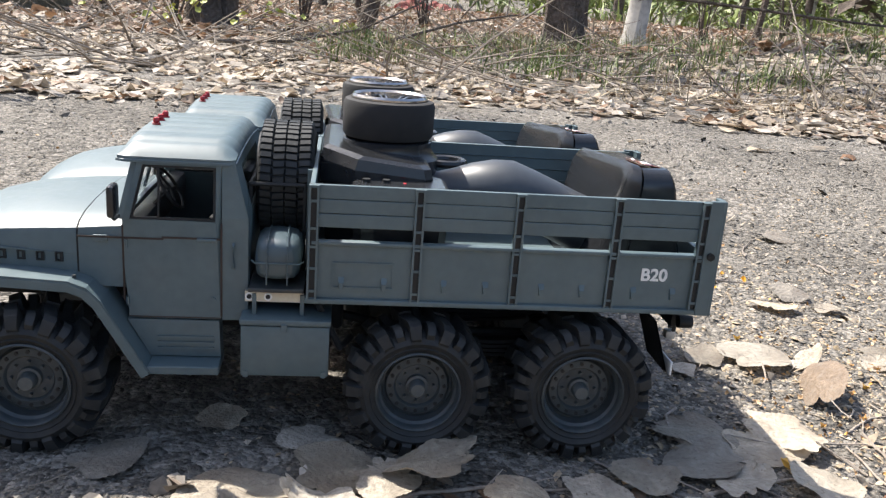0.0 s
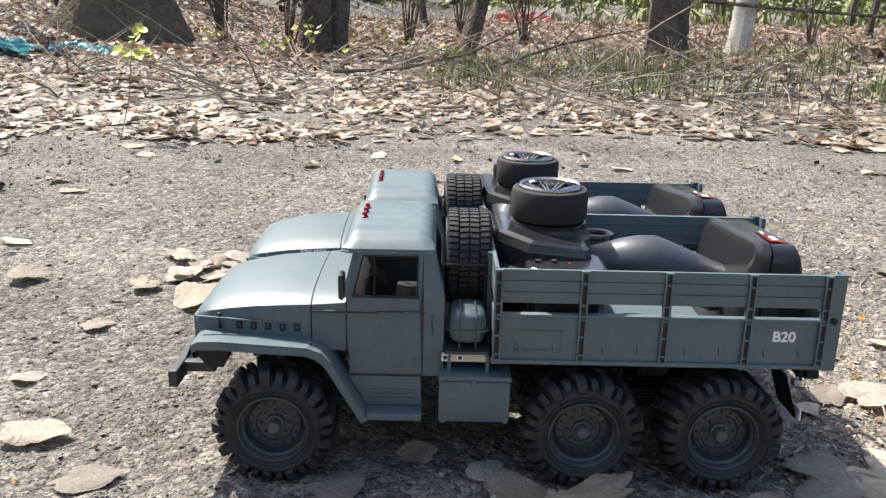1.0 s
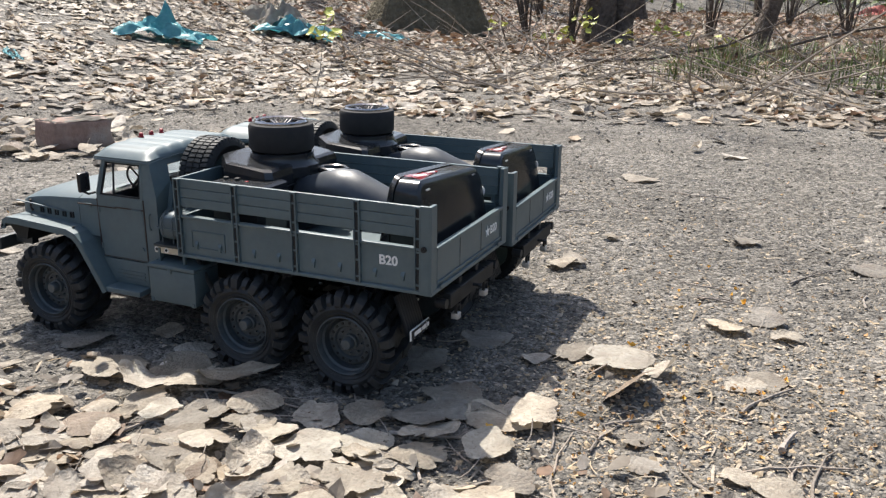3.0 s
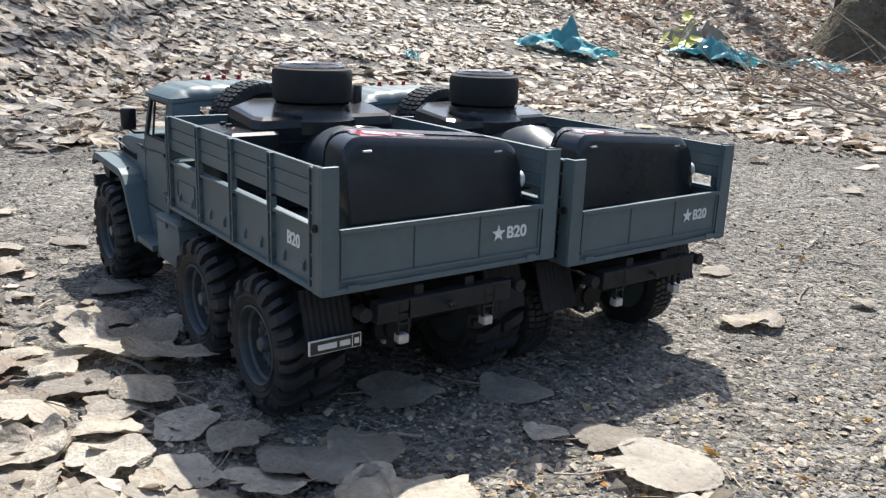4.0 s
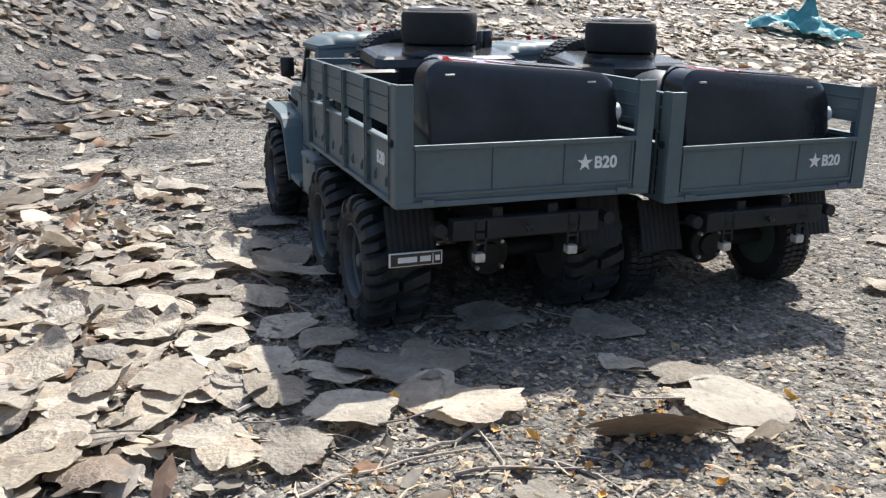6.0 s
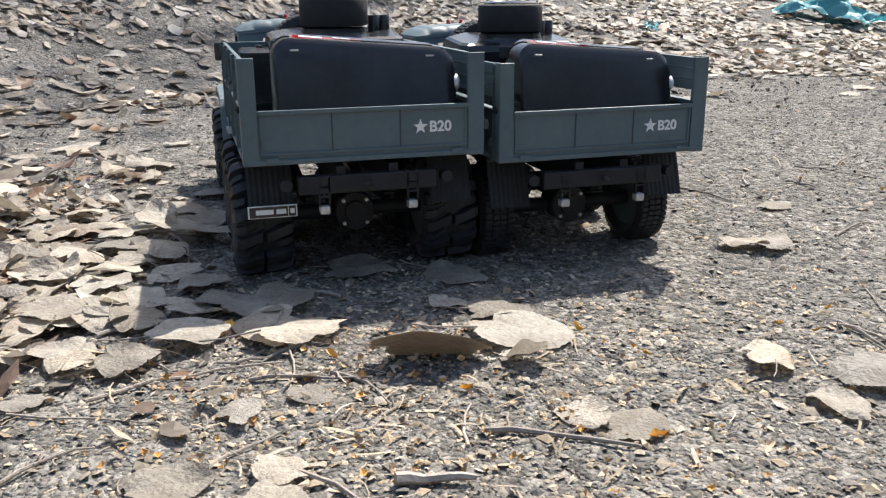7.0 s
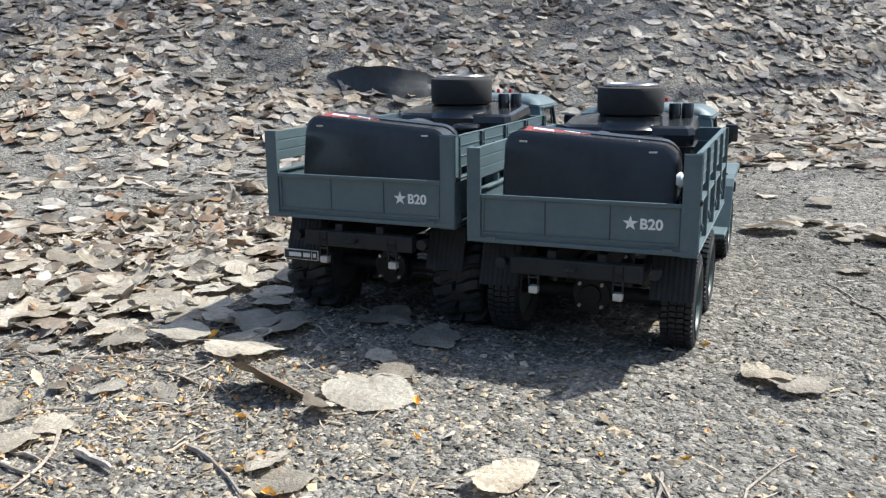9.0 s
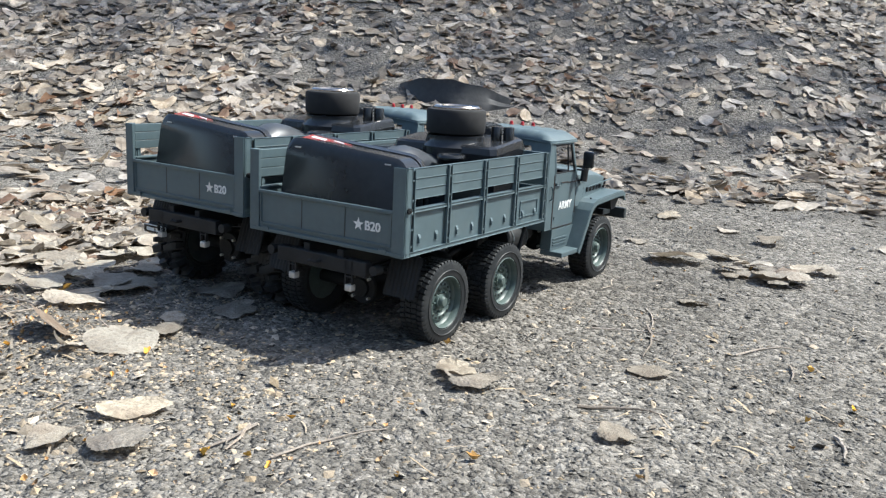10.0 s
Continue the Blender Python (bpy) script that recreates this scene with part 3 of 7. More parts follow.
# ---- toy trucks: x forward, y to the truck's left, z up from the ground, origin under the tailgate ----
def tyre_mud(bm, r, w):
    """A wide mud tyre about y, from y = 0 (outer face) inwards: one skin whose deep staggered lugs wrap over the shoulders."""
    ri = r * 0.56
    n = 13
    # bare carcass and lug tops, from the outer bead over the tread to the inner bead: (radius, depth, lug radius, lug depth, skew)
    half = [(ri, 0.006, 0, 0, 0), (ri * 1.03, 0.0024, 0, 0, 0), (r * 0.62, 0.0014, 0, 0, 0), (r * 0.635, 0.0008, 0, 0, 0), (r * 0.65, 0.0014, 0, 0, 0), (r * 0.69, 0.0004, 0, 0, 0), (r * 0.715, -0.0002, 0, 0, 0),
            (r * 0.745, 0.0006, r * 0.748, 0.0002, 0.0), (r * 0.775, 0.0014, r * 0.785, -0.0010, 0.0), (r * 0.805, 0.0032, r * 0.86, -0.0004, 0.0), (r * 0.83, 0.0062, r * 0.955, 0.0012, 0.0),
            (r * 0.848, 0.0095, r * 0.993, 0.0046, 0.0006), (r * 0.856, 0.0125, r, 0.0075, 0.0016), (r * 0.86, w * 0.38, r, w * 0.34, 0.0044), (r * 0.86, w * 0.44, r * 0.996, w * 0.46, 0.0060), (r * 0.86, w * 0.49, r * 0.868, w * 0.488, 0.0066)]
    rows = [(*q, 1) for q in half] + [(a, w - b, c, w - d, e, -1) for a, b, c, d, e in half[::-1]]
    edges = (0.0, 0.035, 0.37, 0.405, 0.56, 0.595, 0.83, 0.865)
    cuts = sorted({round(f % 1.0, 4) for e in edges for f in (e, e + 0.5)})

    def raised(f):
        """1 on a long lug, less on the short block between two lugs, 0 in the grooves."""
        return 1.0 if 0.03 < f < 0.38 else 0.75 if 0.59 < f < 0.84 else 0.0

    grid = []
    for base, dep, lug, ldep, skew, side in rows:
        ring = []
        for k in range(n):
            for f in cuts:
                q = raised((f + (0.5 if side < 0 else 0.0)) % 1.0) if lug else 0.0
                if q == 0.75 and (w * 0.3 < dep < w * 0.7 or base < r * 0.8):
                    q = 0.0
                a = 2 * math.pi * (k + f) / n + side * skew / r
                rad, y = base + (lug - base) * q, dep + (ldep - dep) * q
                ring.append(bm.verts.new((rad * math.sin(a), -y, rad * math.cos(a))))
        grid.append(ring)
    m = len(grid[0])
    for a, b in list(zip(grid, grid[1:])) + [(grid[-1], grid[0])]:
        for k in range(m):
            bm.faces.new((a[k], a[(k + 1) % m], b[(k + 1) % m], b[k]))
    bmesh.ops.recalc_face_normals(bm, faces=bm.faces)
    return bm


def tyre_road(bm, r, w):
    """A narrow all-terrain tyre: one skin with a closer block tread in staggered rows."""
    ri = r * 0.62
    n = 24
    # (radius, depth, block row or -1)
    rows = [(ri, 0.003, -1), (ri * 1.05, 0.001, -1), (r * 0.76, 0.0004, -1), (r * 0.775, -0.0003, -1), (r * 0.79, 0.0004, -1), (r * 0.9, 0.001, -1), (r * 0.925, 0.0016, 0), (r * 0.945, 0.0022, 0), (r * 0.945, w * 0.25, 0), (r * 0.945, w * 0.275, -1),
            (r * 0.945, w * 0.295, 1), (r * 0.945, w * 0.48, 1), (r * 0.945, w * 0.495, -1), (r * 0.945, w * 0.515, 2), (r * 0.945, w * 0.70, 2), (r * 0.945, w * 0.72, -1),
            (r * 0.945, w * 0.745, 3), (r * 0.945, w - 0.0022, 3), (r * 0.925, w - 0.0016, 3), (r * 0.9, w - 0.001, -1), (r * 0.8, w, -1), (ri, w - 0.003, -1)]
    cuts = (0.0, 0.04, 0.36, 0.40, 0.5, 0.54, 0.86, 0.90)
    grid = []
    for i, (base, dep, row) in enumerate(rows):
        ring = []
        for k in range(n):
            for f in cuts:
                g = (f + 0.5 * (row % 2)) % 1.0
                up = row >= 0 and (0.03 < g < 0.37 or 0.53 < g < 0.87)
                rad = r * (0.985 if base < r * 0.93 else 1.0) if up else base
                a = 2 * math.pi * (k + f) / n + (0.035 if row % 2 else -0.035) * (dep / w - 0.5) * 2 * (row >= 0)
                ring.append(bm.verts.new((rad * math.sin(a), -dep, rad * math.cos(a))))
        grid.append(ring)
    m = len(grid[0])
    for a, b in list(zip(grid, grid[1:])) + [(grid[-1], grid[0])]:
        for k in range(m):
            bm.faces.new((a[k], a[(k + 1) % m], b[(k + 1) % m], b[k]))
    bmesh.ops.recalc_face_normals(bm, faces=bm.faces)
    return bm


TYRES = {}


def make_wheel(parent, kind, loc, right):
    """wheel (the rim) > tyre, hub_cap; on the right-hand side it is turned about."""
    big = kind == "mud"
    r, w = (0.0455, 0.043) if big else (0.0378, 0.027)
    ro = r * (0.56 if big else 0.62)
    bm = bmesh.new()
    # lip, deep barrel, a raised disc with the ring of holes, a dished middle with the nuts
    sink = 0.004 if big else 0.0
    prof = [(ro, -0.0045), (ro * 1.03, -0.0016), (ro * 0.99, -0.0010), (ro * 0.955, -0.0022), (ro * 0.94, -0.0070), (ro * 0.88, -0.0085), (ro * 0.865, -0.0100 - sink * 1.2), (ro * 0.80, -0.0104 - sink), (ro * 0.74, -0.0082 - sink), (ro * 0.57, -0.0074 - sink), (ro * 0.54, -0.0082 - sink), (ro * 0.52, -0.0096 - sink), (ro * 0.3, -0.0100 - sink), (0.0, -0.0100 - sink)]
    lathe(bm, prof, seg=36)
    lathe(bm, [(ro * 0.99, -0.005), (ro * 0.99, -w + 0.004), (0.0, -w + 0.006)], seg=28)
    name = "wheel"
    rim = part(name, bm, RIM_DARK if big else RIM_GREEN, parent, "dark slate dished plastic wheel" if big else "grey-green dished plastic wheel", True, loc)
    if kind not in TYRES:
        ty = part("tyre", (tyre_mud if big else tyre_road)(bmesh.new(), r, w), RUBBER, rim, "", True)
        TYRES[kind] = ty.data
    else:
        ty = new("tyre", TYRES[kind])
        ty.parent = rim
    tagged(ty, "chunky black mud tyre" if big else "narrow black block-tread tyre")
    hole = None
    for k in range(16):
        a = 2 * math.pi * k / 16
        if hole is None:
            hole = part("vent_hole", tube(bmesh.new(), [(0, 0, 0), (0, 0.0012, 0)], 0.0012, seg=8), FRAME, rim)
            h = hole
        else:
            h = new("vent_hole", hole.data)
            h.parent = rim
        h.location = (ro * 0.66 * math.cos(a), -0.0085 - sink, ro * 0.66 * math.sin(a))
    bm = bmesh.new()
    lathe(bm, [(0.0, -0.0025 - sink * 0.4), (ro * 0.16, -0.0028 - sink * 0.4), (ro * 0.2, -0.0042 - sink * 0.4), (ro * 0.21, -0.0068 - sink), (ro * 0.27, -0.0072 - sink), (ro * 0.28, -0.011 - sink)], seg=16)
    nut = None
    for k in range(8):
        a = 2 * math.pi * k / 8
        if nut is None:
            nut = o = part("wheel_nut", tube(bmesh.new(), [(0, 0, 0), (0, 0.0028, 0)], 0.001, seg=6), RIM_HUB if big else RIM_GREEN, rim)
        else:
            o = new("wheel_nut", nut.data)
            o.parent = rim
        o.location = (ro * 0.41 * math.cos(a), -0.0098 - sink, ro * 0.41 * math.sin(a))
    part("hub_cap", bm, RIM_HUB if big else RIM_GREEN, rim, "", True)
    if right:
        rim.rotation_euler = (0, 0, math.pi)
    return rim


def side_board(t, s, dz):
    """One side of the load bed: s = 1 left, -1 right. side_panel > posts, boards, hooks, rails."""
    y = 0.0855 * s
    bm = B(0.004, 0.240, y - 0.0045 * s, y - 0.0022 * s, 0.0985 + dz, 0.1335 + dz)
    # raised frame of the small locker in the first bay, and pressed hooks
    for z0, z1 in ((0.1065, 0.1075), (0.1215, 0.1225)):
        box(bm, 0.1925, 0.2285, y - 0.0024 * s, y - 0.0012 * s, z0 + dz, z1 + dz)
    for x0 in (0.1925, 0.2275):
        box(bm, x0, x0 + 0.001, y - 0.0024 * s, y - 0.0013 * s, 0.1075 + dz, 0.1215 + dz)
    panel = part("side_panel", bm, PAINT, t, "slate-grey bed side with raised frames")
    part("bottom_rail", B(0.0, 0.244, y - 0.006 * s, y + 0.0002 * s, 0.0968 + dz, 0.1002 + dz, bev=0.0008), PAINT, panel, "", True)
    part("top_rail", B(0.003, 0.241, y - 0.006 * s, y - 0.0002 * s, 0.1328 + dz, 0.1352 + dz, bev=0.0007), PAINT, panel, "", True)
    for z0 in (0.1432, 0.1516, 0.1600):
        part("board", B(0.003, 0.2415, y - 0.0045 * s, y - 0.0016 * s, z0 + dz, z0 + 0.0081 + dz, bev=0.0005), PAINT, panel)
    for x in (0.240, 0.1795, 0.1205, 0.0612, 0.0075):
        bm = bmesh.new()
        for o in (-0.0029, 0.0017):
            box(bm, x + o, x + o + 0.0012, y - 0.003 * s, y + 0.0008 * s, 0.0995 + dz, 0.168 + dz)
        box(bm, x - 0.0012, x + 0.0012, y - 0.0035 * s, y - 0.0012 * s, 0.0995 + dz, 0.168 + dz)
        for z in (0.104, 0.118, 0.131, 0.142, 0.158, 0.1665):
            box(bm, x - 0.0029, x + 0.0029, y - 0.003 * s, y + 0.0003 * s, z + dz, z + 0.0014 + dz)
        part("post", bm, PAINT, panel)
        part("post_slot", B(x - 0.00165, x + 0.00165, y - 0.0012 * s, y - 0.0006 * s, 0.1008 + dz, 0.1665 + dz), FRAME, panel, "dark slot of the post")
    for bay in (0.2105, 0.150, 0.0908, 0.0335):
        for o in (-0.0125, 0.0125):
            bm = bmesh.new()
            x = bay + o
            loft(bm, [[(x - 0.0019, y - 0.0023 * s, 0.1135 + dz), (x + 0.0019, y - 0.0023 * s, 0.1135 + dz), (x + 0.0012, y - 0.0023 * s, 0.1055 + dz), (x - 0.0012, y - 0.0023 * s, 0.1055 + dz)],
                      [(x - 0.0014, y - 0.0004 * s, 0.1100 + dz), (x + 0.0014, y - 0.0004 * s, 0.1100 + dz), (x + 0.0009, y - 0.0004 * s, 0.1062 + dz), (x - 0.0009, y - 0.0004 * s, 0.1062 + dz)]])
            part("hook", bm, PAINT, panel)
    right = (-1, 0, 0) if s > 0 else (1, 0, 0)
    if s > 0:
        lettering("lettering", "B20", 0.0108, facing(0.034, y - 0.0019 * s, 0.121 + dz, right, (0, 0, 1)), panel, "white stencilled bed number")
    return panel


def star(bm, m, r):
    vs = []
    for k in range(10):
        a = math.pi / 2 + k * math.pi / 5
        q = r if k % 2 == 0 else r * 0.4
        vs.append((q * math.cos(a), q * math.sin(a)))
    top, low = [bm.verts.new(m @ Vector((x, y, 0.0003))) for x, y in vs], [bm.verts.new(m @ Vector((x, y, -0.0002))) for x, y in vs]
    c = bm.verts.new(m @ Vector((0, 0, 0.0003)))
    for k in range(10):
        bm.faces.new((c, top[k], top[(k + 1) % 10]))
        bm.faces.new((low[k], low[(k + 1) % 10], top[(k + 1) % 10], top[k]))
    return bm


def load_bed(t, dz):
    part("bed_floor", B(0.002, 0.242, -0.081, 0.081, 0.0975 + dz, 0.1000 + dz, bev=0.0005), PAINT, t, "slate-grey load bed floor")
    for s in (1, -1):
        side_board(t, s, dz)
        bm = bmesh.new()
        y = 0.0855 * s
        box(bm, -0.003, 0.0055, y - 0.0022 * s, y + 0.0006 * s, 0.0968 + dz, 0.1692 + dz, bev=0.0005)
        box(bm, -0.0046, -0.0012, y - 0.0105 * s, y + 0.0004 * s, 0.0968 + dz, 0.1692 + dz, bev=0.0005)
        cp = part("corner_post", bm, PAINT, t, "slate-grey angle post")
        bm = bmesh.new()
        tube(bm, [(0.0015, y, 0.135 + dz), (0.0015, y + 0.0022 * s, 0.135 + dz)], 0.0024, seg=12)
        tube(bm, [(0.0015, y + 0.0022 * s, 0.135 + dz), (0.0015, y + 0.003 * s, 0.135 + dz)], 0.0009, seg=8)
        part("latch", bm, FRAME, cp, "small dark round latch", True)
    # headboard: closed below, two slats above a gap
    hb = part("headboard", B(0.2395, 0.2425, -0.080, 0.080, 0.0965 + dz, 0.1335 + dz), PAINT, t, "slate-grey front board of the bed")
    for z0 in (0.1432, 0.1562):
        part("board", B(0.2395, 0.2425, -0.080, 0.080, z0 + dz, z0 + 0.0118 + dz, bev=0.0005), PAINT, hb)
    for y in (-0.04, 0.0, 0.04):
        part("post", B(0.2425, 0.2455, y - 0.002, y + 0.002, 0.0965 + dz, 0.1675 + dz), PAINT, hb)
    # tailgate: frame round three recessed panels
    bm = B(-0.0030, 0.0005, -0.0748, 0.0748, 0.1004 + dz, 0.1335 + dz)
    box(bm, -0.0050, -0.0028, -0.0745, 0.0745, 0.1312 + dz, 0.1342 + dz, bev=0.0004)
    box(bm, -0.0044, -0.0028, -0.0735, 0.0735, 0.1036 + dz, 0.1050 + dz, bev=0.0003)
    for y in (-0.0735, 0.0722):
        box(bm, -0.0042, -0.0028, y, y + 0.0013, 0.1050 + dz, 0.1312 + dz, bev=0.0003)
    tg = part("tailgate", bm, PAINT, t, "slate-grey tailgate with a raised rim")
    for y in (-0.0243, 0.0243):
        part("seam", B(-0.0033, -0.0029, y - 0.0004, y + 0.0004, 0.1052 + dz, 0.131 + dz), PAINT_DARK, tg, "fine vertical seam")
    part("bottom_rail", B(-0.0050, 0.003, -0.0855, 0.0855, 0.0968 + dz, 0.1004 + dz, bev=0.0006), PAINT, tg)
    for y in (-0.066, 0.066):
        part("hinge", B(-0.0058, -0.0046, y - 0.004, y + 0.004, 0.0985 + dz, 0.1018 + dz, bev=0.0004), PAINT, tg)
    m = facing(-0.0034, -0.0390, 0.1185 + dz, (0, -1, 0), (0, 0, 1))
    part("star", star(bmesh.new(), m, 0.0056), WHITE, tg, "white stencilled five-pointed star")
    lettering("lettering", "B20", 0.0106, facing(-0.0034, -0.0538, 0.118 + dz, (0, -1, 0), (0, 0, 1)), tg, "white stencilled bed number")


def cab(t, dz):
    W = 0.0695
    zb = lambda z: z + dz
    # shell without the doors: rear wall with a window, quarter panels, bulkhead, floor
    bm = bmesh.new()
    outer = [(-W, 0.079), (W, 0.079), (W, 0.142), (0.066, 0.175), (-0.066, 0.175), (-W, 0.142)]
    inner = [(-0.045, 0.143), (0.045, 0.143), (0.045, 0.155), (0.043, 0.169), (-0.043, 0.169), (-0.045, 0.155)]
    g = [[bm.verts.new((x + max(0.0, z - 0.142) * 0.26, y, zb(z))) for y, z in poly] for x in (0.2778, 0.2803) for poly in (outer, inner)]
    for k in range(6):
        j = (k + 1) % 6
        bm.faces.new((g[0][k], g[0][j], g[1][j], g[1][k]))
        bm.faces.new((g[2][k], g[3][k], g[3][j], g[2][j]))
        bm.faces.new((g[0][k], g[2][k], g[2][j], g[0][j]))
        bm.faces.new((g[1][k], g[1][j], g[3][j], g[3][k]))
    for s in (1, -1):
        a, b = W * s, (W - 0.0025) * s
        loft(bm, [[(0.2803, a, zb(0.079)), (0.2929, a, zb(0.079)), (0.2929, b, zb(0.079)), (0.2803, b, zb(0.079))],
                  [(0.2803, a, zb(0.142)), (0.2929, a, zb(0.142)), (0.2929, b, zb(0.142)), (0.2803, b, zb(0.142))],
                  [(0.2889, 0.0662 * s, zb(0.175)), (0.2935, 0.0662 * s, zb(0.175)), (0.2935, 0.0637 * s, zb(0.175)), (0.2889, 0.0637 * s, zb(0.175))]])
        # windscreen pillar
        loft(bm, [[(0.3490, 0.0692 * s, zb(0.139)), (0.3525, 0.0672 * s, zb(0.139)), (0.3515, 0.0642 * s, zb(0.139)), (0.3480, 0.0662 * s, zb(0.139))],
                  [(0.3400, 0.0658 * s, zb(0.176)), (0.3435, 0.064 * s, zb(0.176)), (0.3425, 0.061 * s, zb(0.176)), (0.3390, 0.0628 * s, zb(0.176))]])
    box(bm, 0.2803, 0.3475, -0.067, 0.067, zb(0.079), zb(0.0815))
    bmesh.ops.recalc_face_normals(bm, faces=bm.faces)
    body = part("cab_shell", bm, PAINT, t, "slate-grey cab body")
    for s in (1, -1):
        part("grab_handle", tube(bmesh.new(), [(0.2862, 0.0695 * s, zb(0.112)), (0.2862, 0.0715 * s, zb(0.113)), (0.2862, 0.0715 * s, zb(0.126)), (0.2862, 0.0695 * s, zb(0.127))], 0.0009, seg=6), PAINT, body)
    # roof: domed, ribbed along its length, with a rolled edge
    bm = bmesh.new()
    top = []
    for i in range(17):
        u = i / 16
        x = 0.2868 + u * 0.0650
        row = []
        for j in range(61):
            v = 2 * j / 60 - 1
            y = v * 0.0672
            ex, ey = min(u, 1 - u) * 2, 1 - abs(v)
            dome = 0.0075 * (1 - (1 - min(ex * 3.6, 1)) ** 2.2) * (1 - (1 - min(ey * 3.0, 1)) ** 2.2) + 0.003 * (1 - v * v)
            rib = -0.0009 * max(0.0, math.sin((v + 1) * math.pi * 7.0)) ** 2 * (1 if 0.06 < u < 0.9 else 0) * (1 if abs(v) < 0.9 else 0)
            y *= 1 - 0.035 * max(0.0, 1 - 12 * min(u, 1 - u)) ** 2
            row.append(bm.verts.new((x - 0.001 * (1 - u), y, zb(0.1757 + dome + rib))))
        top.append(row)
    for a, b in zip(top, top[1:]):
        for k in range(60):
            bm.faces.new((a[k], a[k + 1], b[k + 1], b[k]))
    rim = [top[0][k] for k in range(61)] + [top[i][60] for i in range(1, 17)] + [top[16][k] for k in range(59, -1, -1)] + [top[i][0] for i in range(15, 0, -1)]
    n = len(rim)
    last = rim
    for out, down in ((0.0001, 0.0016), (0.0008, 0.0019), (0.0009, 0.0032)):
        low = [bm.verts.new((v.co.x + math.copysign(out, v.co.x - 0.3193) * (1 if abs(v.co.x - 0.3193) > 0.0308 else 0), v.co.y + math.copysign(out, v.co.y) * (1 if abs(v.co.y) > 0.066 else 0), v.co.z - down)) for v in rim]
        for k in range(n):
            bm.faces.new((last[k], low[k], low[(k + 1) % n], last[(k + 1) % n]))
        last = low
    bm.faces.new(low[::-1])
    bmesh.ops.recalc_face_normals(bm, faces=bm.faces)
    roof = part("roof", bm, PAINT, t, "slate-grey roof pressed with lengthwise ribs", True)
    for y in (-0.0143, 0.0, 0.0143):
        bm = bmesh.new()
        lathe(bm, [(0.0026, 0), (0.0026, 0.001), (0.0017, 0.0015), (0.0022, 0.0022), (0.0016, 0.0042), (0.0, 0.0048)], seg=12, axis="z", centre=(0.3400, y, zb(0.1858)))
        part("marker_lamp", bm, RED, roof, "small red roof marker lamp", True)
    # doors with window frames
    for s in (1, -1):
        y0, y1 = (W - 0.0025) * s, (W + 0.0004) * s
        bm = bmesh.new()
        outer = [(0.2936, 0.0795), (0.3462, 0.0795), (0.3490, 0.12), (0.3490, 0.139), (0.3403, 0.1735), (0.2936, 0.1735)]
        inner = [(0.2966, 0.1395), (0.308, 0.1395), (0.327, 0.1395), (0.3450, 0.1395), (0.3376, 0.1712), (0.2966, 0.1712)]
        ring_plate(bm, [(a, zb(b)) for a, b in outer], [(a, zb(b)) for a, b in inner], y0, y1)
        for v in bm.verts:
            if v.co.z > zb(0.141):
                v.co.y -= s * (v.co.z - zb(0.141)) * 0.1
        door = part("door", bm, PAINT, t, "slate-grey door with an open window")
        bm = bmesh.new()
        o2 = [(0.2968, 0.1397), (0.3449, 0.1397), (0.3375, 0.1710), (0.2968, 0.1710)]
        i2 = [(0.2982, 0.1411), (0.3432, 0.1411), (0.3364, 0.1697), (0.2982, 0.1697)]
        ring_plate(bm, [(a, zb(b)) for a, b in o2], [(a, zb(b)) for a, b in i2], y0 + 0.0006 * s, y1 - 0.0007 * s)
        box(bm, 0.3284, 0.3294, y0 + 0.0006 * s, y1 - 0.0007 * s, zb(0.1408), zb(0.1700))
        for v in bm.verts:
            v.co.y -= s * (v.co.z - zb(0.141)) * 0.1
        part("window_frame", bm, FRAME, door, "black window frame")
        bm = bmesh.new()
        box(bm, 0.2958, 0.3072, y1, y1 + 0.0016 * s, zb(0.1275), zb(0.1297), bev=0.0005)
        part("door_handle", bm, PAINT, door)
        bm = bmesh.new()
        box(bm, 0.2940, 0.327, y1 - 0.0001 * s, y1 + 0.0004 * s, zb(0.1288), zb(0.1299))
        box(bm, 0.326, 0.3742, y1 - 0.0001 * s, y1 + 0.0004 * s, zb(0.1278), zb(0.1289))
        box(bm, 0.2927, 0.2938, y1 - 0.0006 * s, y1 + 0.0002 * s, zb(0.081), zb(0.139))
        box(bm, 0.3484, 0.3494, y1 - 0.0006 * s, y1 + 0.0002 * s, zb(0.09), zb(0.136))
        box(bm, 0.2938, 0.3462, y1 - 0.0006 * s, y1 + 0.0002 * s, zb(0.0798), zb(0.0805))
        part("seam", bm, BROWN, door, "dark door crease")
        for z in (0.0875, 0.1225):
            part("hinge", tube(bmesh.new(), [(0.3470, y1 + 0.0003 * s, zb(z)), (0.3470, y1 + 0.0003 * s, zb(z + 0.005))], 0.001, seg=8), PAINT, door, "", True)
        part("lock", tube(bmesh.new(), [(0.2985, y1, zb(0.0915)), (0.2985, y1 + 0.001 * s, zb(0.0915))], 0.0022, seg=10), PAINT, door)
        # mirror on its arm
        mm = part("mirror", B(0.3485, 0.3530, min(0.0755 * s, 0.0885 * s), max(0.0755 * s, 0.0885 * s), zb(0.144), zb(0.1625), bev=0.002), BLACK, t, "black wing mirror housing", True)
        part("mirror_arm", tube(bmesh.new(), [(0.351, 0.069 * s, zb(0.141)), (0.3515, 0.077 * s, zb(0.141)), (0.352, 0.0815 * s, zb(0.144)), (0.352, 0.0815 * s, zb(0.147))], 0.0011, seg=8), BLACK, mm)
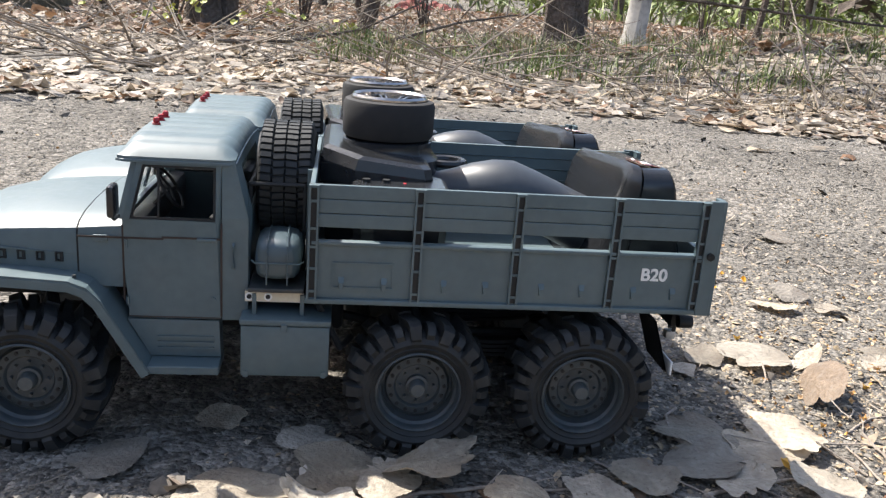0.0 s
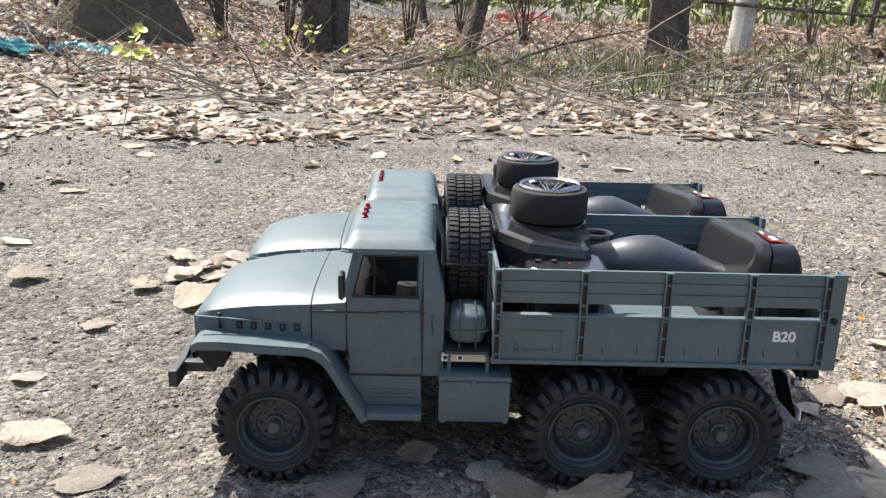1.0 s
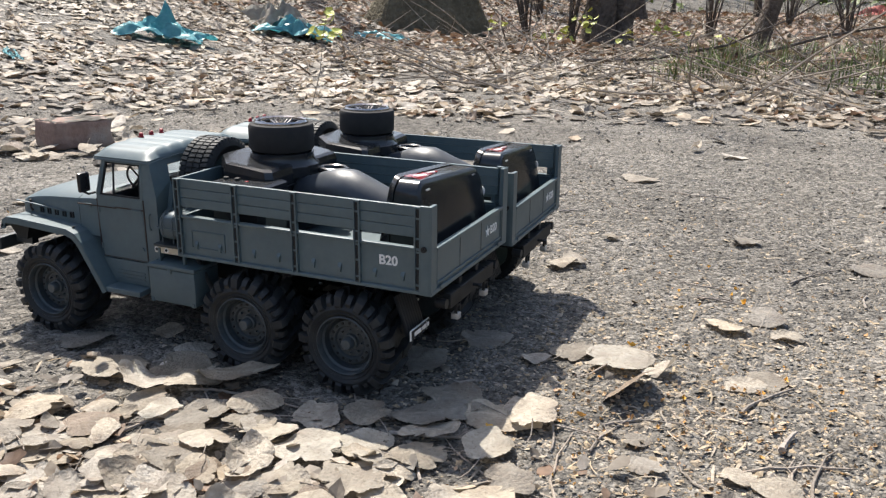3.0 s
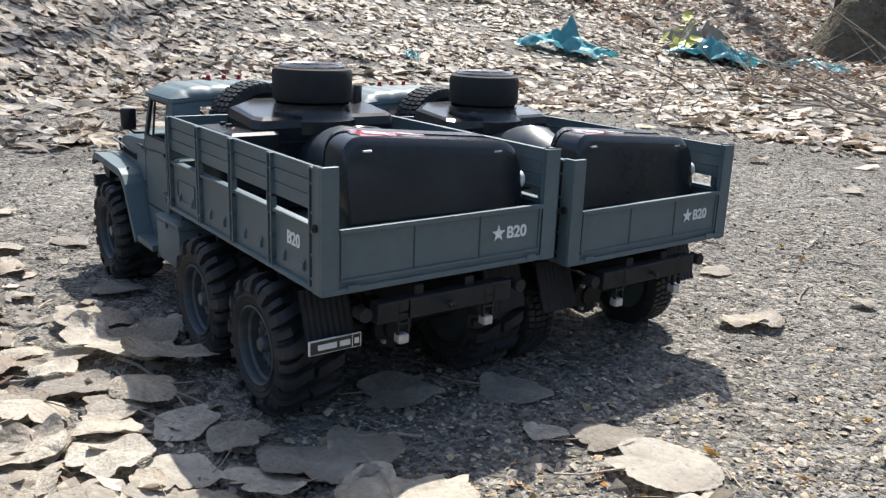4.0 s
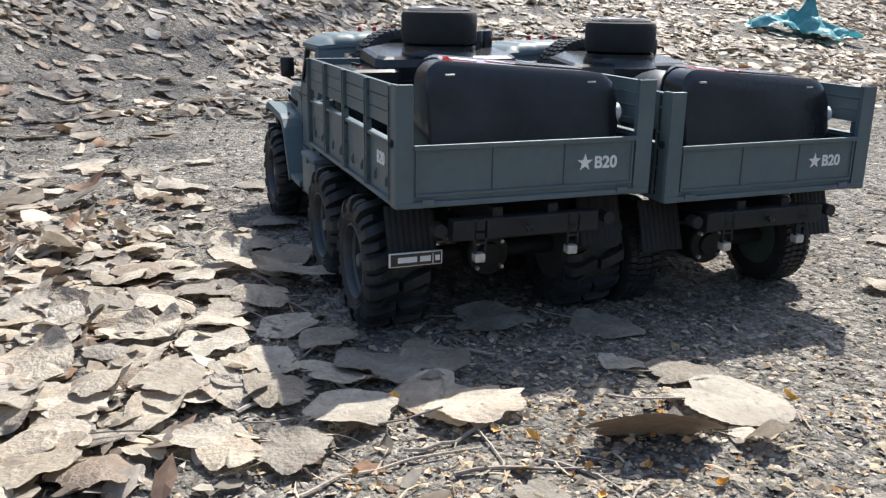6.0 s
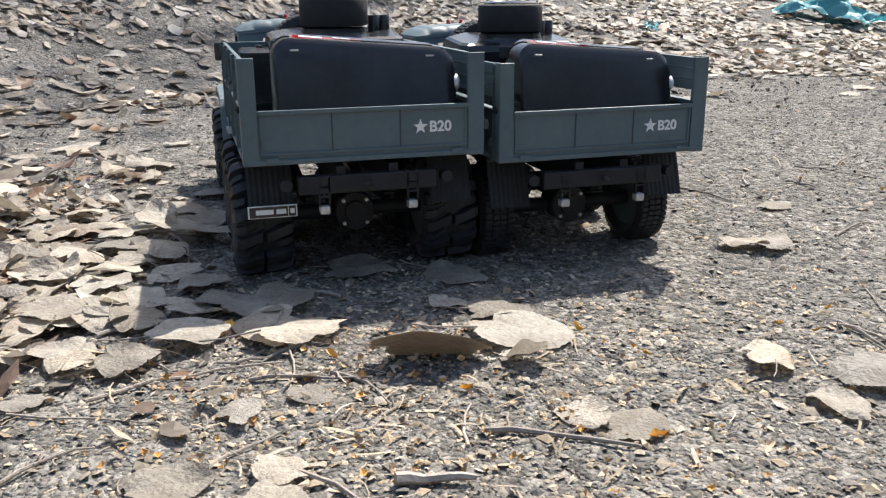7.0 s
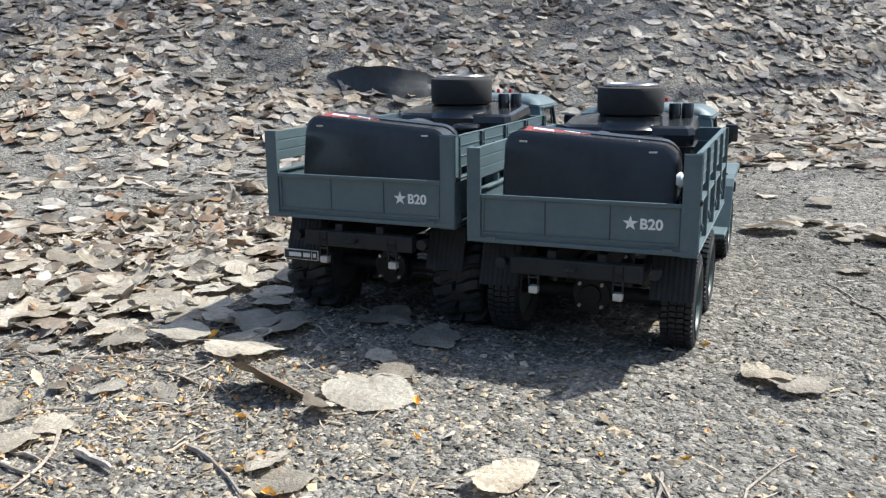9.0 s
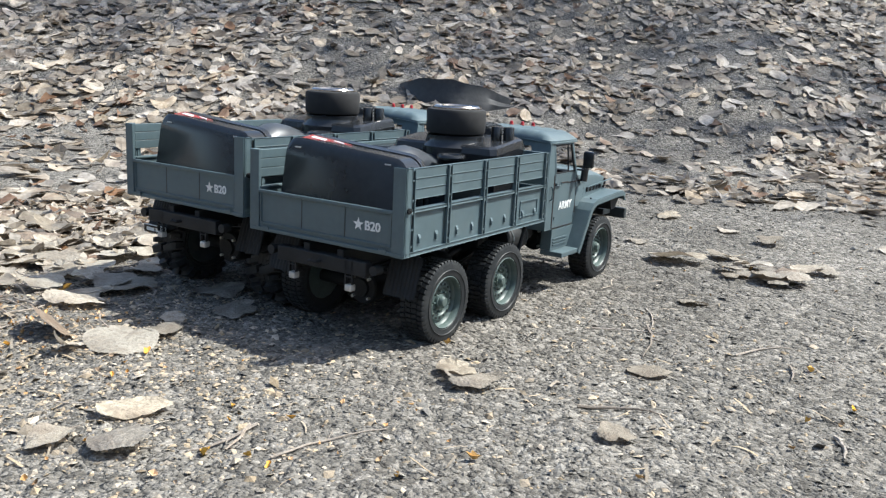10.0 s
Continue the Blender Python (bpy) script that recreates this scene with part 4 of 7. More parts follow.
        if s < 0:
            part("air_intake", tube(bmesh.new(), [(0.358, -0.0745, zb(0.128)), (0.358, -0.0755, zb(0.142)), (0.3585, -0.0765, zb(0.145)), (0.359, -0.077, zb(0.150))], [0.0042, 0.0042, 0.0036, 0.0036], seg=14), BLACK, mm, "black upright stack beside the mirror", True)
    # cowl between cab and hood
    bm = bmesh.new()
    def section(x, w, zs, zc):
        half = [(w, 0.098), (w, zs - 0.004), (w - 0.0012, zs), (w - 0.006, zs + (zc - zs) * 0.35), (w * 0.72, zs + (zc - zs) * 0.72), (w * 0.36, zc - 0.0006), (0, zc)]
        pts = [(x, y, zb(z)) for y, z in half] + [(x, -y, zb(z)) for y, z in half[-2::-1]]
        return pts
    loft(bm, [section(0.3480, 0.0692, 0.1350, 0.1415), section(0.3742, 0.068, 0.1325, 0.1408)])
    part("cowl", bm, PAINT, t, "slate-grey cowl under the windscreen", True)
    bm = bmesh.new()
    rings = [section(0.3754, 0.0676, 0.1322, 0.1402), section(0.392, 0.0668, 0.1312, 0.1398), section(0.415, 0.0652, 0.1295, 0.1378), section(0.435, 0.0632, 0.1268, 0.1342), section(0.450, 0.061, 0.1238, 0.1298), section(0.459, 0.058, 0.1205, 0.1255), section(0.463, 0.055, 0.1165, 0.1205)]
    loft(bm, rings)
    hood_seam = bmesh.new()
    loft(hood_seam, [section(0.3741, 0.0672, 0.1318, 0.1398), section(0.3755, 0.0672, 0.1318, 0.1398)])
    part("hood_seam", hood_seam, FRAME, t, "dark gap between hood and cowl")
    hood = part("hood", bm, PAINT, t, "slate-grey rounded engine hood", True)
    for s in (1, -1):
        part("hood_crease", strip_plate(bmesh.new(), [(0.459, zb(0.1222)), (0.435, zb(0.1207)), (0.376, zb(0.1165))], 0.0655 * s, 0.0675 * s, 0.0008), PAINT, hood)
        for k in range(5):
            x = 0.428 - 0.0107 * k
            wy = 0.0627 + (0.4385 - x) * 0.075
            bm = bmesh.new()
            ring_plate(bm, [(x - 0.0022, zb(0.112)), (x + 0.0022, zb(0.112)), (x + 0.0022, zb(0.1175)), (x - 0.0022, zb(0.1175))],
                       [(x - 0.0006, zb(0.1128)), (x + 0.0014, zb(0.1128)), (x + 0.0014, zb(0.1167)), (x - 0.0006, zb(0.1167))], (wy - 0.002) * s, (wy + 0.0019) * s)
            part("louvre", bm, FRAME, hood, "dark hood louvre")
        part("hood_catch", tube(bmesh.new(), [(0.443, 0.0628 * s, zb(0.112)), (0.443, 0.0642 * s, zb(0.1145)), (0.443, 0.0642 * s, zb(0.1235))], [0.0016, 0.0011, 0.0014], seg=8), BROWN, hood, "small dark rubber hood catch", True)
        # grab lip and square flap on the cowl
        part("cowl_flap", B(0.3575, 0.3655, 0.0690 * s, 0.0702 * s, zb(0.1255), zb(0.1295), bev=0.0003), PAINT, hood)
    bm = B(0.459, 0.4655, -0.052, 0.052, zb(0.094), zb(0.1175), bev=0.002)
    grille = part("grille", bm, PAINT, t)
    for k in range(7):
        y = -0.036 + 0.012 * k
        part("grille_bar", B(0.4655, 0.4672, y - 0.002, y + 0.002, zb(0.098), zb(0.114), bev=0.0004), PAINT_DARK, grille)
    # fenders
    for s in (1, -1):
        bm = bmesh.new()
        prof = [(0.4575, 0.0985), (0.4590, 0.1065), (0.4540, 0.1092), (0.4400, 0.1098), (0.3760, 0.1062), (0.3660, 0.1025), (0.3585, 0.0950), (0.3325, 0.0515)]
        prof = [(x, zb(z)) for x, z in prof]
        y0, y1 = sorted((0.056 * s, 0.0862 * s))
        strip_plate(bm, prof, y0, y1, 0.0022)
        lip = [(x, z - 0.0012) for x, z in prof]
        a, b = sorted((0.0845 * s, 0.0868 * s))
        strip_plate(bm, lip, a, b, 0.0052)
        bmesh.ops.recalc_face_normals(bm, faces=bm.faces)
        fender = part("fender", bm, PAINT, t, "slate-grey angular front fender")
        part("rivet", tube(bmesh.new(), [(0.3745, 0.078 * s, zb(0.1058)), (0.3745, 0.078 * s, zb(0.1075))], 0.0012, seg=8), PAINT_DARK, fender)
        bm = bmesh.new()
        prism(bm, [(0.4555, zb(0.105)), (0.4585, zb(0.098)), (0.449, zb(0.0865)), (0.438, zb(0.0865)), (0.432, zb(0.105))], min(0.05 * s, 0.078 * s), max(0.05 * s, 0.078 * s))
        part("inner_panel", bm, FRAME, fender, "dark underside of the fender")
        # step and its riser
        bm = bmesh.new()
        prism(bm, [(0.2945, zb(0.0785)), (0.3475, zb(0.0785)), (0.3345, zb(0.0555)), (0.2935, zb(0.0555))], min(0.058 * s, 0.0705 * s), max(0.058 * s, 0.0705 * s))
        for z in (0.060, 0.0635, 0.067):
            box(bm, 0.2975, 0.3305, min(0.07 * s, 0.0716 * s), max(0.07 * s, 0.0716 * s), zb(z), zb(z + 0.0015))
        step = part("cab_step", bm, PAINT, t, "slate-grey cab step with grooves")
        part("tread", B(0.2930, 0.3340, min(0.058 * s, 0.0852 * s), max(0.058 * s, 0.0852 * s), zb(0.0495), zb(0.0548), bev=0.0008), PAINT, step)
    # windscreen, dashboard, seats, wheel
    bm = bmesh.new()
    a = [bm.verts.new((x, y, zb(z))) for x, y, z in ((0.3505, -0.064, 0.1425), (0.3505, 0.064, 0.1425), (0.3418, 0.061, 0.1745), (0.3418, -0.061, 0.1745))]
    b = [bm.verts.new(v.co + Vector((0.0008, 0, 0))) for v in a]
    bm.faces.new(a)
    bm.faces.new(b[::-1])
    for k in range(4):
        bm.faces.new((a[k], b[k], b[(k + 1) % 4], a[(k + 1) % 4]))
    bmesh.ops.recalc_face_normals(bm, faces=bm.faces)
    ws = part("windscreen", bm, GLASS, t, "clear windscreen")
    part("centre_pillar", tube(bmesh.new(), [(0.3515, 0, zb(0.1425)), (0.3428, 0, zb(0.1745))], 0.0014, seg=6), PAINT, ws)
    part("dashboard", B(0.336, 0.3475, -0.064, 0.064, zb(0.124), zb(0.1405), bev=0.003), FRAME, t, "black dashboard", True)
    for y in (0.034, -0.034):
        bm = B(0.284, 0.292, y - 0.022, y + 0.022, zb(0.1), zb(0.154), bev=0.003)
        box(bm, 0.291, 0.318, y - 0.022, y + 0.022, zb(0.098), zb(0.112), bev=0.003)
        part("seat", bm, FRAME, t, "black cab seat", True)
    bm = bmesh.new()
    c, ax = Vector((0.3285, 0.034, zb(0.1505))), Matrix.Rotation(radians(-58), 3, "Y")
    tube(bm, [c + ax @ Vector((0.0135 * math.cos(q), 0.0135 * math.sin(q), 0)) for q in [2 * math.pi * k / 24 for k in range(25)]], 0.0011, seg=6, caps=False)
    for q in (0.3, 2.4, 4.5):
        tube(bm, [c, c + ax @ Vector((0.0135 * math.cos(q), 0.0135 * math.sin(q), 0))], 0.0009, seg=6)
    tube(bm, [c, Vector((0.342, 0.034, zb(0.136)))], 0.0014, seg=6)
    part("steering_wheel", bm, FRAME, t, "thin black steering wheel", True)


def undercarriage(t, dz, hub_z, xs, plate):
    zb = lambda z: z + dz
    for s in (1, -1):
        part("chassis_rail", B(-0.002, 0.452, 0.019 * s - 0.0035, 0.019 * s + 0.0035, zb(0.075), zb(0.0935), bev=0.0008), FRAME, t, "black chassis rail")
    beam = part("rear_beam", B(-0.006, 0.004, -0.050, 0.050, zb(0.0745), zb(0.0875), bev=0.001), FRAME, t, "black rear cross beam")
    part("tow_hook", tube(bmesh.new(), [(-0.006, 0, zb(0.081)), (-0.012, 0, zb(0.081)), (-0.014, 0.003, zb(0.0825)), (-0.014, 0.005, zb(0.0815))], 0.0016, seg=8), FRAME, beam)
    for y in (-0.058, 0.058):
        part("lamp_block", tube(bmesh.new(), [(-0.006, y, zb(0.082)), (0.003, y, zb(0.082))], 0.0042, seg=14), FRAME, beam, "", True)
    for i, x in enumerate(xs):
        bm = bmesh.new()
        tube(bm, [(x, -0.072, hub_z), (x, 0.072, hub_z)], 0.0062, seg=12)
        axle = part("axle", bm, FRAME, t, "black axle tube", True)
        bm = bmesh.new()
        lathe(bm, [(0.0, -0.020), (0.0080, -0.020), (0.0088, -0.0175), (0.0148, -0.017), (0.0160, -0.015), (0.0150, -0.008), (0.0158, 0.0), (0.0140, 0.011), (0.008, 0.019), (0.0, 0.02)], seg=22, axis="x", centre=(x, 0.0, hub_z + 0.002))
        diff = part("differential", bm, FRAME, axle, "round black differential housing", True)
        for k in range(4):
            a = math.pi / 4 + k * math.pi / 2
            p = Vector((x - 0.0205, 0.0128 * math.cos(a), hub_z + 0.002 + 0.0128 * math.sin(a)))
            part("bolt", tube(bmesh.new(), [p, p + Vector((0.004, 0, 0))], 0.0014, seg=8), SILVER, axle, "bright bolt head", True)
    xm = (xs[0] + xs[1]) / 2
    for s in (1, -1):
        y = 0.032 * s
        bm = bmesh.new()
        for k in range(4):
            h = 0.056 - k * 0.003
            half = 0.075 - 0.012 * k
            pts = [(xm - half + 2 * half * q / 10, zb(h + 0.012 * (2 * q / 10 - 1) ** 2 * (half / 0.075) ** 2)) for q in range(11)]
            strip_plate(bm, pts, y - 0.004, y + 0.004, 0.0022)
        bmesh.ops.recalc_face_normals(bm, faces=bm.faces)
        spring = part("leaf_spring", bm, FRAME, t, "black leaf spring pack")
        part("spring_clamp", B(-0.007, 0.0, y - 0.0036, y + 0.0036, zb(0.0600), zb(0.0660), bev=0.0012), SILVER, spring, "bright metal spring end block", True)
        bm = bmesh.new()
        for o in (-0.0042, 0.003):
            box(bm, -0.006, -0.0035, y + o, y + o + 0.0012, zb(0.066), zb(0.088))
        for z in (0.072, 0.079):
            box(bm, -0.006, -0.004, y - 0.003, y + 0.003, zb(z), zb(z + 0.0014))
        part("spring_hanger", bm, FRAME, spring)
        # mud flaps behind the rear wheels
        bm = bmesh.new()
        y0, y1 = 0.0515 * s, 0.0835 * s
        rows = []
        for k in range(17):
            y = y0 + (y1 - y0) * k / 16
            o = 0.0005 * (k % 2)
            rows.append([(0.028 - o, y, zb(0.0915)), (0.0165 - o, y, zb(0.0575))])
        for a, b in zip(rows, rows[1:]):
            q = [bm.verts.new(p) for p in (a[0], b[0], b[1], a[1])] + [bm.verts.new(Vector(p) + Vector((0.0018, 0, 0))) for p in (a[0], b[0], b[1], a[1])]
            for f in ((0, 1, 2, 3), (7, 6, 5, 4), (0, 4, 5, 1), (3, 2, 6, 7)):
                bm.faces.new([q[i] for i in f])
        bmesh.ops.remove_doubles(bm, verts=bm.verts, dist=1e-6)
        bmesh.ops.recalc_face_normals(bm, faces=bm.faces)
        flap = part("mud_flap", bm, FRAME, t, "black corrugated rubber mud flap")
        if plate and s > 0:
            np_ = part("number_plate", B(0.0135, 0.0148, 0.0495, 0.0845, zb(0.0555), zb(0.0645), bev=0.0003), WHITE, flap, "white-rimmed dark plate with plain white bars")
            part("plate_field", B(0.013, 0.0136, 0.0505, 0.0835, zb(0.0562), zb(0.0638)), BLACK, np_, "dark plate field")
            for a, b in ((0.0665, 0.0790), (0.0575, 0.0645), (0.0515, 0.0545)):
                part("plate_bar", B(0.0127, 0.0131, a, b, zb(0.0583), zb(0.0618)), WHITE, np_, "plain white bar")
            part("plate_line", B(0.0127, 0.0131, 0.0558, 0.0562, zb(0.0565), zb(0.0635)), WHITE, np_)
    # drive shaft, exhaust and gearbox lump under the frame
    bm = bmesh.new()
    tube(bm, [(xs[0], 0, hub_z + 0.004), (xs[1], 0, hub_z + 0.004), (0.26, 0.004, zb(0.068)), (xs[2], 0, hub_z + 0.006)], 0.0035, seg=8)
    part("drive_shaft", bm, FRAME, t, "black drive shaft", True)
    part("gearbox", B(0.22, 0.345, -0.022, 0.022, zb(0.055), zb(0.082), bev=0.004), FRAME, t, "black gearbox housing", True)
    # brace ahead of the rear wheels
    for s in (1, -1):
        part("brace", tube(bmesh.new(), [(0.238, 0.068 * s, zb(0.094)), (0.222, 0.068 * s, zb(0.062)), (0.215, 0.04 * s, zb(0.058))], 0.0022, seg=8), FRAME, t, "black mud guard brace")
    # bumper
    bm = B(0.4705, 0.4775, -0.083, 0.083, zb(0.072), zb(0.085), bev=0.0012)
    for s in (1, -1):
        box(bm, 0.448, 0.472, 0.06 * s - 0.004, 0.06 * s + 0.004, zb(0.076), zb(0.084), bev=0.0008)
    part("bumper", bm, PAINT_DARK, t, "dark slate front bumper")


def side_gear(t, dz):
    zb = lambda z: z + dz
    # left: locker box with a lid, platform, air tank with straps, sticker strip
    bx = part("tool_box", B(0.2285, 0.2805, 0.050, 0.0845, zb(0.0495), zb(0.0815), bev=0.0012), PAINT, t, "slate-grey side locker", True)
    part("lid", B(0.2278, 0.2812, 0.0495, 0.0853, zb(0.0818), zb(0.0858), bev=0.0012), PAINT, bx, "", True)
    part("latch", B(0.2535, 0.2572, 0.0845, 0.0862, zb(0.0785), zb(0.0835), bev=0.0006), PAINT, bx)
    for x in (0.2315, 0.2775):
        part("foot", B(x - 0.0015, x + 0.0015, 0.0835, 0.0852, zb(0.0492), zb(0.053)), PAINT, bx)
    for x in (0.2455, 0.2735):
        part("strut", B(x - 0.0012, x + 0.0012, 0.0735, 0.0765, zb(0.0858), zb(0.0985)), PAINT, bx)
    strip = part("sticker_strip", B(0.2445, 0.2790, 0.0738, 0.0752, zb(0.0935), zb(0.0998)), BEIGE, t, "beige strip with two round warning stickers")
    for x, r in ((0.2765, 0.0025), (0.2655, 0.0024)):
        rs = part("round_sticker", tube(bmesh.new(), [(x, 0.0752, zb(0.0967)), (x, 0.0756, zb(0.0967))], r, seg=18), WHITE, strip, "small round pale sticker")
        bm = bmesh.new()
        tube(bm, [(x, 0.0755, zb(0.0967)), (x, 0.0758, zb(0.0967))], r * 0.62, seg=14)
        part("mark", bm, FRAME, rs, "dark mark")
    part("tank_shelf", B(0.2445, 0.2770, 0.036, 0.0790, zb(0.1005), zb(0.1030), bev=0.0005), PAINT_DARK, t, "dark shelf behind the cab")
    bm = bmesh.new()
    prof = [(0.0, 0.0765), (0.009, 0.0765), (0.0118, 0.0745), (0.0138, 0.070), (0.0142, 0.062), (0.0142, 0.044), (0.0118, 0.038), (0.0, 0.0375)]
    lathe(bm, prof, seg=28)
    for v in bm.verts:
        q = math.hypot(v.co.x, v.co.z)
        big = max(abs(v.co.x), abs(v.co.z), 1e-6)
        k = 0.45 + 0.55 * q / big
        v.co = Vector((v.co.x * k * 0.98 + 0.2605, v.co.y, v.co.z * k * 0.92 + zb(0.1188)))
    tank = part("air_tank", bm, TANK, t, "slate-grey rounded tank strapped behind the cab", True)
    for o in (-0.006, 0.006):
        bm = bmesh.new()
        tube(bm, [(0.2605 + o, 0.0775, zb(0.1050)), (0.2605 + o, 0.0778, zb(0.1245)), (0.2605 + o, 0.0768, zb(0.1285)), (0.2605 + o * 0.9, 0.0715, zb(0.1330)), (0.2605 + o * 0.9, 0.05, zb(0.1336))], 0.0005, seg=6)
        part("strap", bm, TANK, tank)
    part("band", tube(bmesh.new(), [(0.2455, 0.072, zb(0.118)), (0.2478, 0.0772, zb(0.118)), (0.2731, 0.0772, zb(0.118)), (0.2755, 0.072, zb(0.118))], 0.0005, seg=6), PAINT, tank)
    # right: fuel drum
    bm = bmesh.new()
    lathe(bm, [(0.0, 0.230), (0.0120, 0.230), (0.0135, 0.233), (0.0135, 0.273), (0.0120, 0.276), (0.0, 0.276)], seg=26, axis="x", centre=(0, -0.040, zb(0.072)))
    drum = part("fuel_tank", bm, FRAME, t, "dark round fuel tank", True)
    for x in (0.238, 0.268):
        bm = bmesh.new()
        lathe(bm, [(0.0136, x), (0.0142, x), (0.0142, x + 0.003), (0.0136, x + 0.003)], seg=26, axis="x", centre=(0, -0.040, zb(0.072)), close=True)
        part("strap", bm, PAINT_DARK, drum, "", True)
    # spare wheel upright behind the cab, in a frame
    sp = make_wheel(t, "road", (0.2495, 0.004, zb(0.1535)), False)
    sp.name = "spare_wheel"
    sp.rotation_euler = (0, 0, -math.pi / 2)
    sp.scale = (1.0, 1.3, 1.0)
    sp.location.x = 0.277
    tagged(sp, "grey-green spare wheel upright behind the cab")
    bm = bmesh.new()
    for x in (0.2468, 0.2795):
        tube(bm, [(x, 0.0425, zb(0.0985)), (x, 0.0425, zb(0.1575)), (x, -0.0425, zb(0.1575)), (x, -0.0425, zb(0.0985))], 0.0014, seg=6)
    for y in (0.0425, -0.0425):
        tube(bm, [(0.2468, y, zb(0.1575)), (0.2795, y, zb(0.1575))], 0.0014, seg=6)
    part("spare_carrier", bm, FRAME, t, "black tube frame of the spare wheel", True)
    part("shelf", B(0.246, 0.281, -0.045, 0.036, zb(0.0945), zb(0.0985)), FRAME, t)


def toy_truck(m, kind, label):
    t = group_empty("toy_truck", m)
    tagged(t, label, "toy truck", "toy army trucks")
    dz = 0.0 if kind == "mud" else -0.008
    hub, xs, yo = (0.0440, (0.0715, 0.1740, 0.4010), 0.0940) if kind == "mud" else (0.0365, (0.0700, 0.1750, 0.4040), 0.0835)
    load_bed(t, dz)
    cab(t, dz)
    undercarriage(t, dz, hub, xs, kind == "mud")
    side_gear(t, dz)
    for x in xs:
        make_wheel(t, kind, (x, yo, hub), False)
        make_wheel(t, kind, (x, -yo, hub), True)
    return t


truck_a = toy_truck(pose(0, 0.0855, 0, 0, 0, 180), "mud", "slate-grey toy army truck on chunky black mud tyres")
truck_b = toy_truck(pose(0.0005, 0.2690, 0, 0, 0, 181.2), "road", "slate-grey toy army truck on narrow grey-green wheels")
lettering("hood_lettering", "TRUCK", 0.0075, facing(0.400, 0.0672, 0.1190, (-1, 0, 0), (0, 0, 1)), truck_b, "white word on the hood side")
lettering("door_lettering", "ARMY", 0.0118, facing(0.323, -0.0702, 0.0955, (1, 0, 0), (0, 0, 1)), truck_b, "white word on the door")


# ---- pistol-grip transmitters lying in the beds ----
def rc_transmitter(m, label):
    t = group_empty("radio_transmitter", m)
    tagged(t, label, "remote control", "remote controls in the truck beds")
    # battery base: a slab with rounded corners, taller at one end, its top sloping to the rear
    def slab(x, k, drop, cut=0.0):
        zl, zr = 0.1802 + drop, 0.1722 + drop
        y0, y1, z0 = -0.0715 * k, 0.060 * k - cut, 0.100
        c = []
        for (cy, cz, a0) in ((y1 - 0.012, zl - 0.012, 0), (y0 + 0.016, zr - 0.016, 90), (y0 + 0.006, z0 + 0.006, 180), (y1 - 0.006, z0 + 0.006, 270)):
            rr = {0: 0.012, 90: 0.016}.get(a0, 0.006)
            for q in range(6):
                a = radians(a0 + 18 * q)
                c.append((x, cy + rr * math.cos(a), cz + rr * math.sin(a)))
        return c
    bm = bmesh.new()
    loft(bm, [slab(0.0050, 0.965, -0.0045), slab(0.0062, 0.985, -0.0018), slab(0.0100, 1.0, 0.0), slab(0.0480, 1.0, -0.0024), slab(0.0485, 0.975, -0.0044), slab(0.0505, 0.975, -0.0044), slab(0.051, 1.0, -0.0018), slab(0.062, 0.99, -0.0012, 0.003), slab(0.0662, 0.97, -0.003, 0.006), slab(0.068, 0.92, -0.007, 0.008)])
    for v in bm.verts:
        u = (v.co.z - 0.1) / 0.075
        f = (v.co.x - 0.005) / 0.063
        v.co.x = 0.005 + 0.0135 * u + f * (0.060 - 0.030 * u)
        v.co.z += 0.0040 * f * max(0.0, u)
    base = part("battery_base", bm, BLACK, t, "glossy black battery base", True)
    bm = bmesh.new()
    ring_plate(bm, [(-0.052, 0.110), (-0.024, 0.110), (-0.024, 0.124), (-0.050, 0.124)], [(-0.051, 0.111), (-0.025, 0.111), (-0.025, 0.123), (-0.0495, 0.123)], 0.0042, 0.0062)
    for v in bm.verts:
        v.co = Vector((v.co.y + 0.013 * (v.co.z - 0.1) / 0.075, v.co.x, v.co.z))
    bmesh.ops.recalc_face_normals(bm, faces=bm.faces)
    part("hatch", bm, BLACK, base, "outline of the battery hatch")
    for y in (0.045, -0.052):
        part("clip", B(0.0165, 0.0185, y - 0.003, y + 0.003, 0.1718 + (y - 0.045) * 0.06, 0.1730 + (y - 0.045) * 0.06, bev=0.0003), SILVER, base, "small bright clip")
    # sticker on the sloping top
    def top_z(x, y):
        e = (x - 0.0205) / 0.030 * 0.0040 - 0.0006
        f = (0.060 - 0.012 - y) / (0.1315 - 0.028)
        return 0.1802 + e - 0.0080 * f
    bm = bmesh.new()
    edge = ((0.046, 0.0235, 0.0150), (0.034, 0.0245, 0.0120), (0.016, 0.0280, 0.0064), (-0.004, 0.0300, 0.0020))
    rows = [[bm.verts.new((x0 + u * dx, y, top_z(x0 + u * dx, y) + 0.0007)) for y, x0, dx in edge] for u in (0.0, 0.5, 1.0)]
    low = [[bm.verts.new(v.co - Vector((0, 0, 0.0012))) for v in r] for r in rows]
    for i in range(2):
        for j in range(3):
            bm.faces.new((rows[i][j], rows[i][j + 1], rows[i + 1][j + 1], rows[i + 1][j]))
            bm.faces.new((low[i][j], low[i + 1][j], low[i + 1][j + 1], low[i][j + 1]))
    bmesh.ops.recalc_face_normals(bm, faces=bm.faces)
    st = part("sticker", bm, STICKER, base, "red sticker with plain white bars")
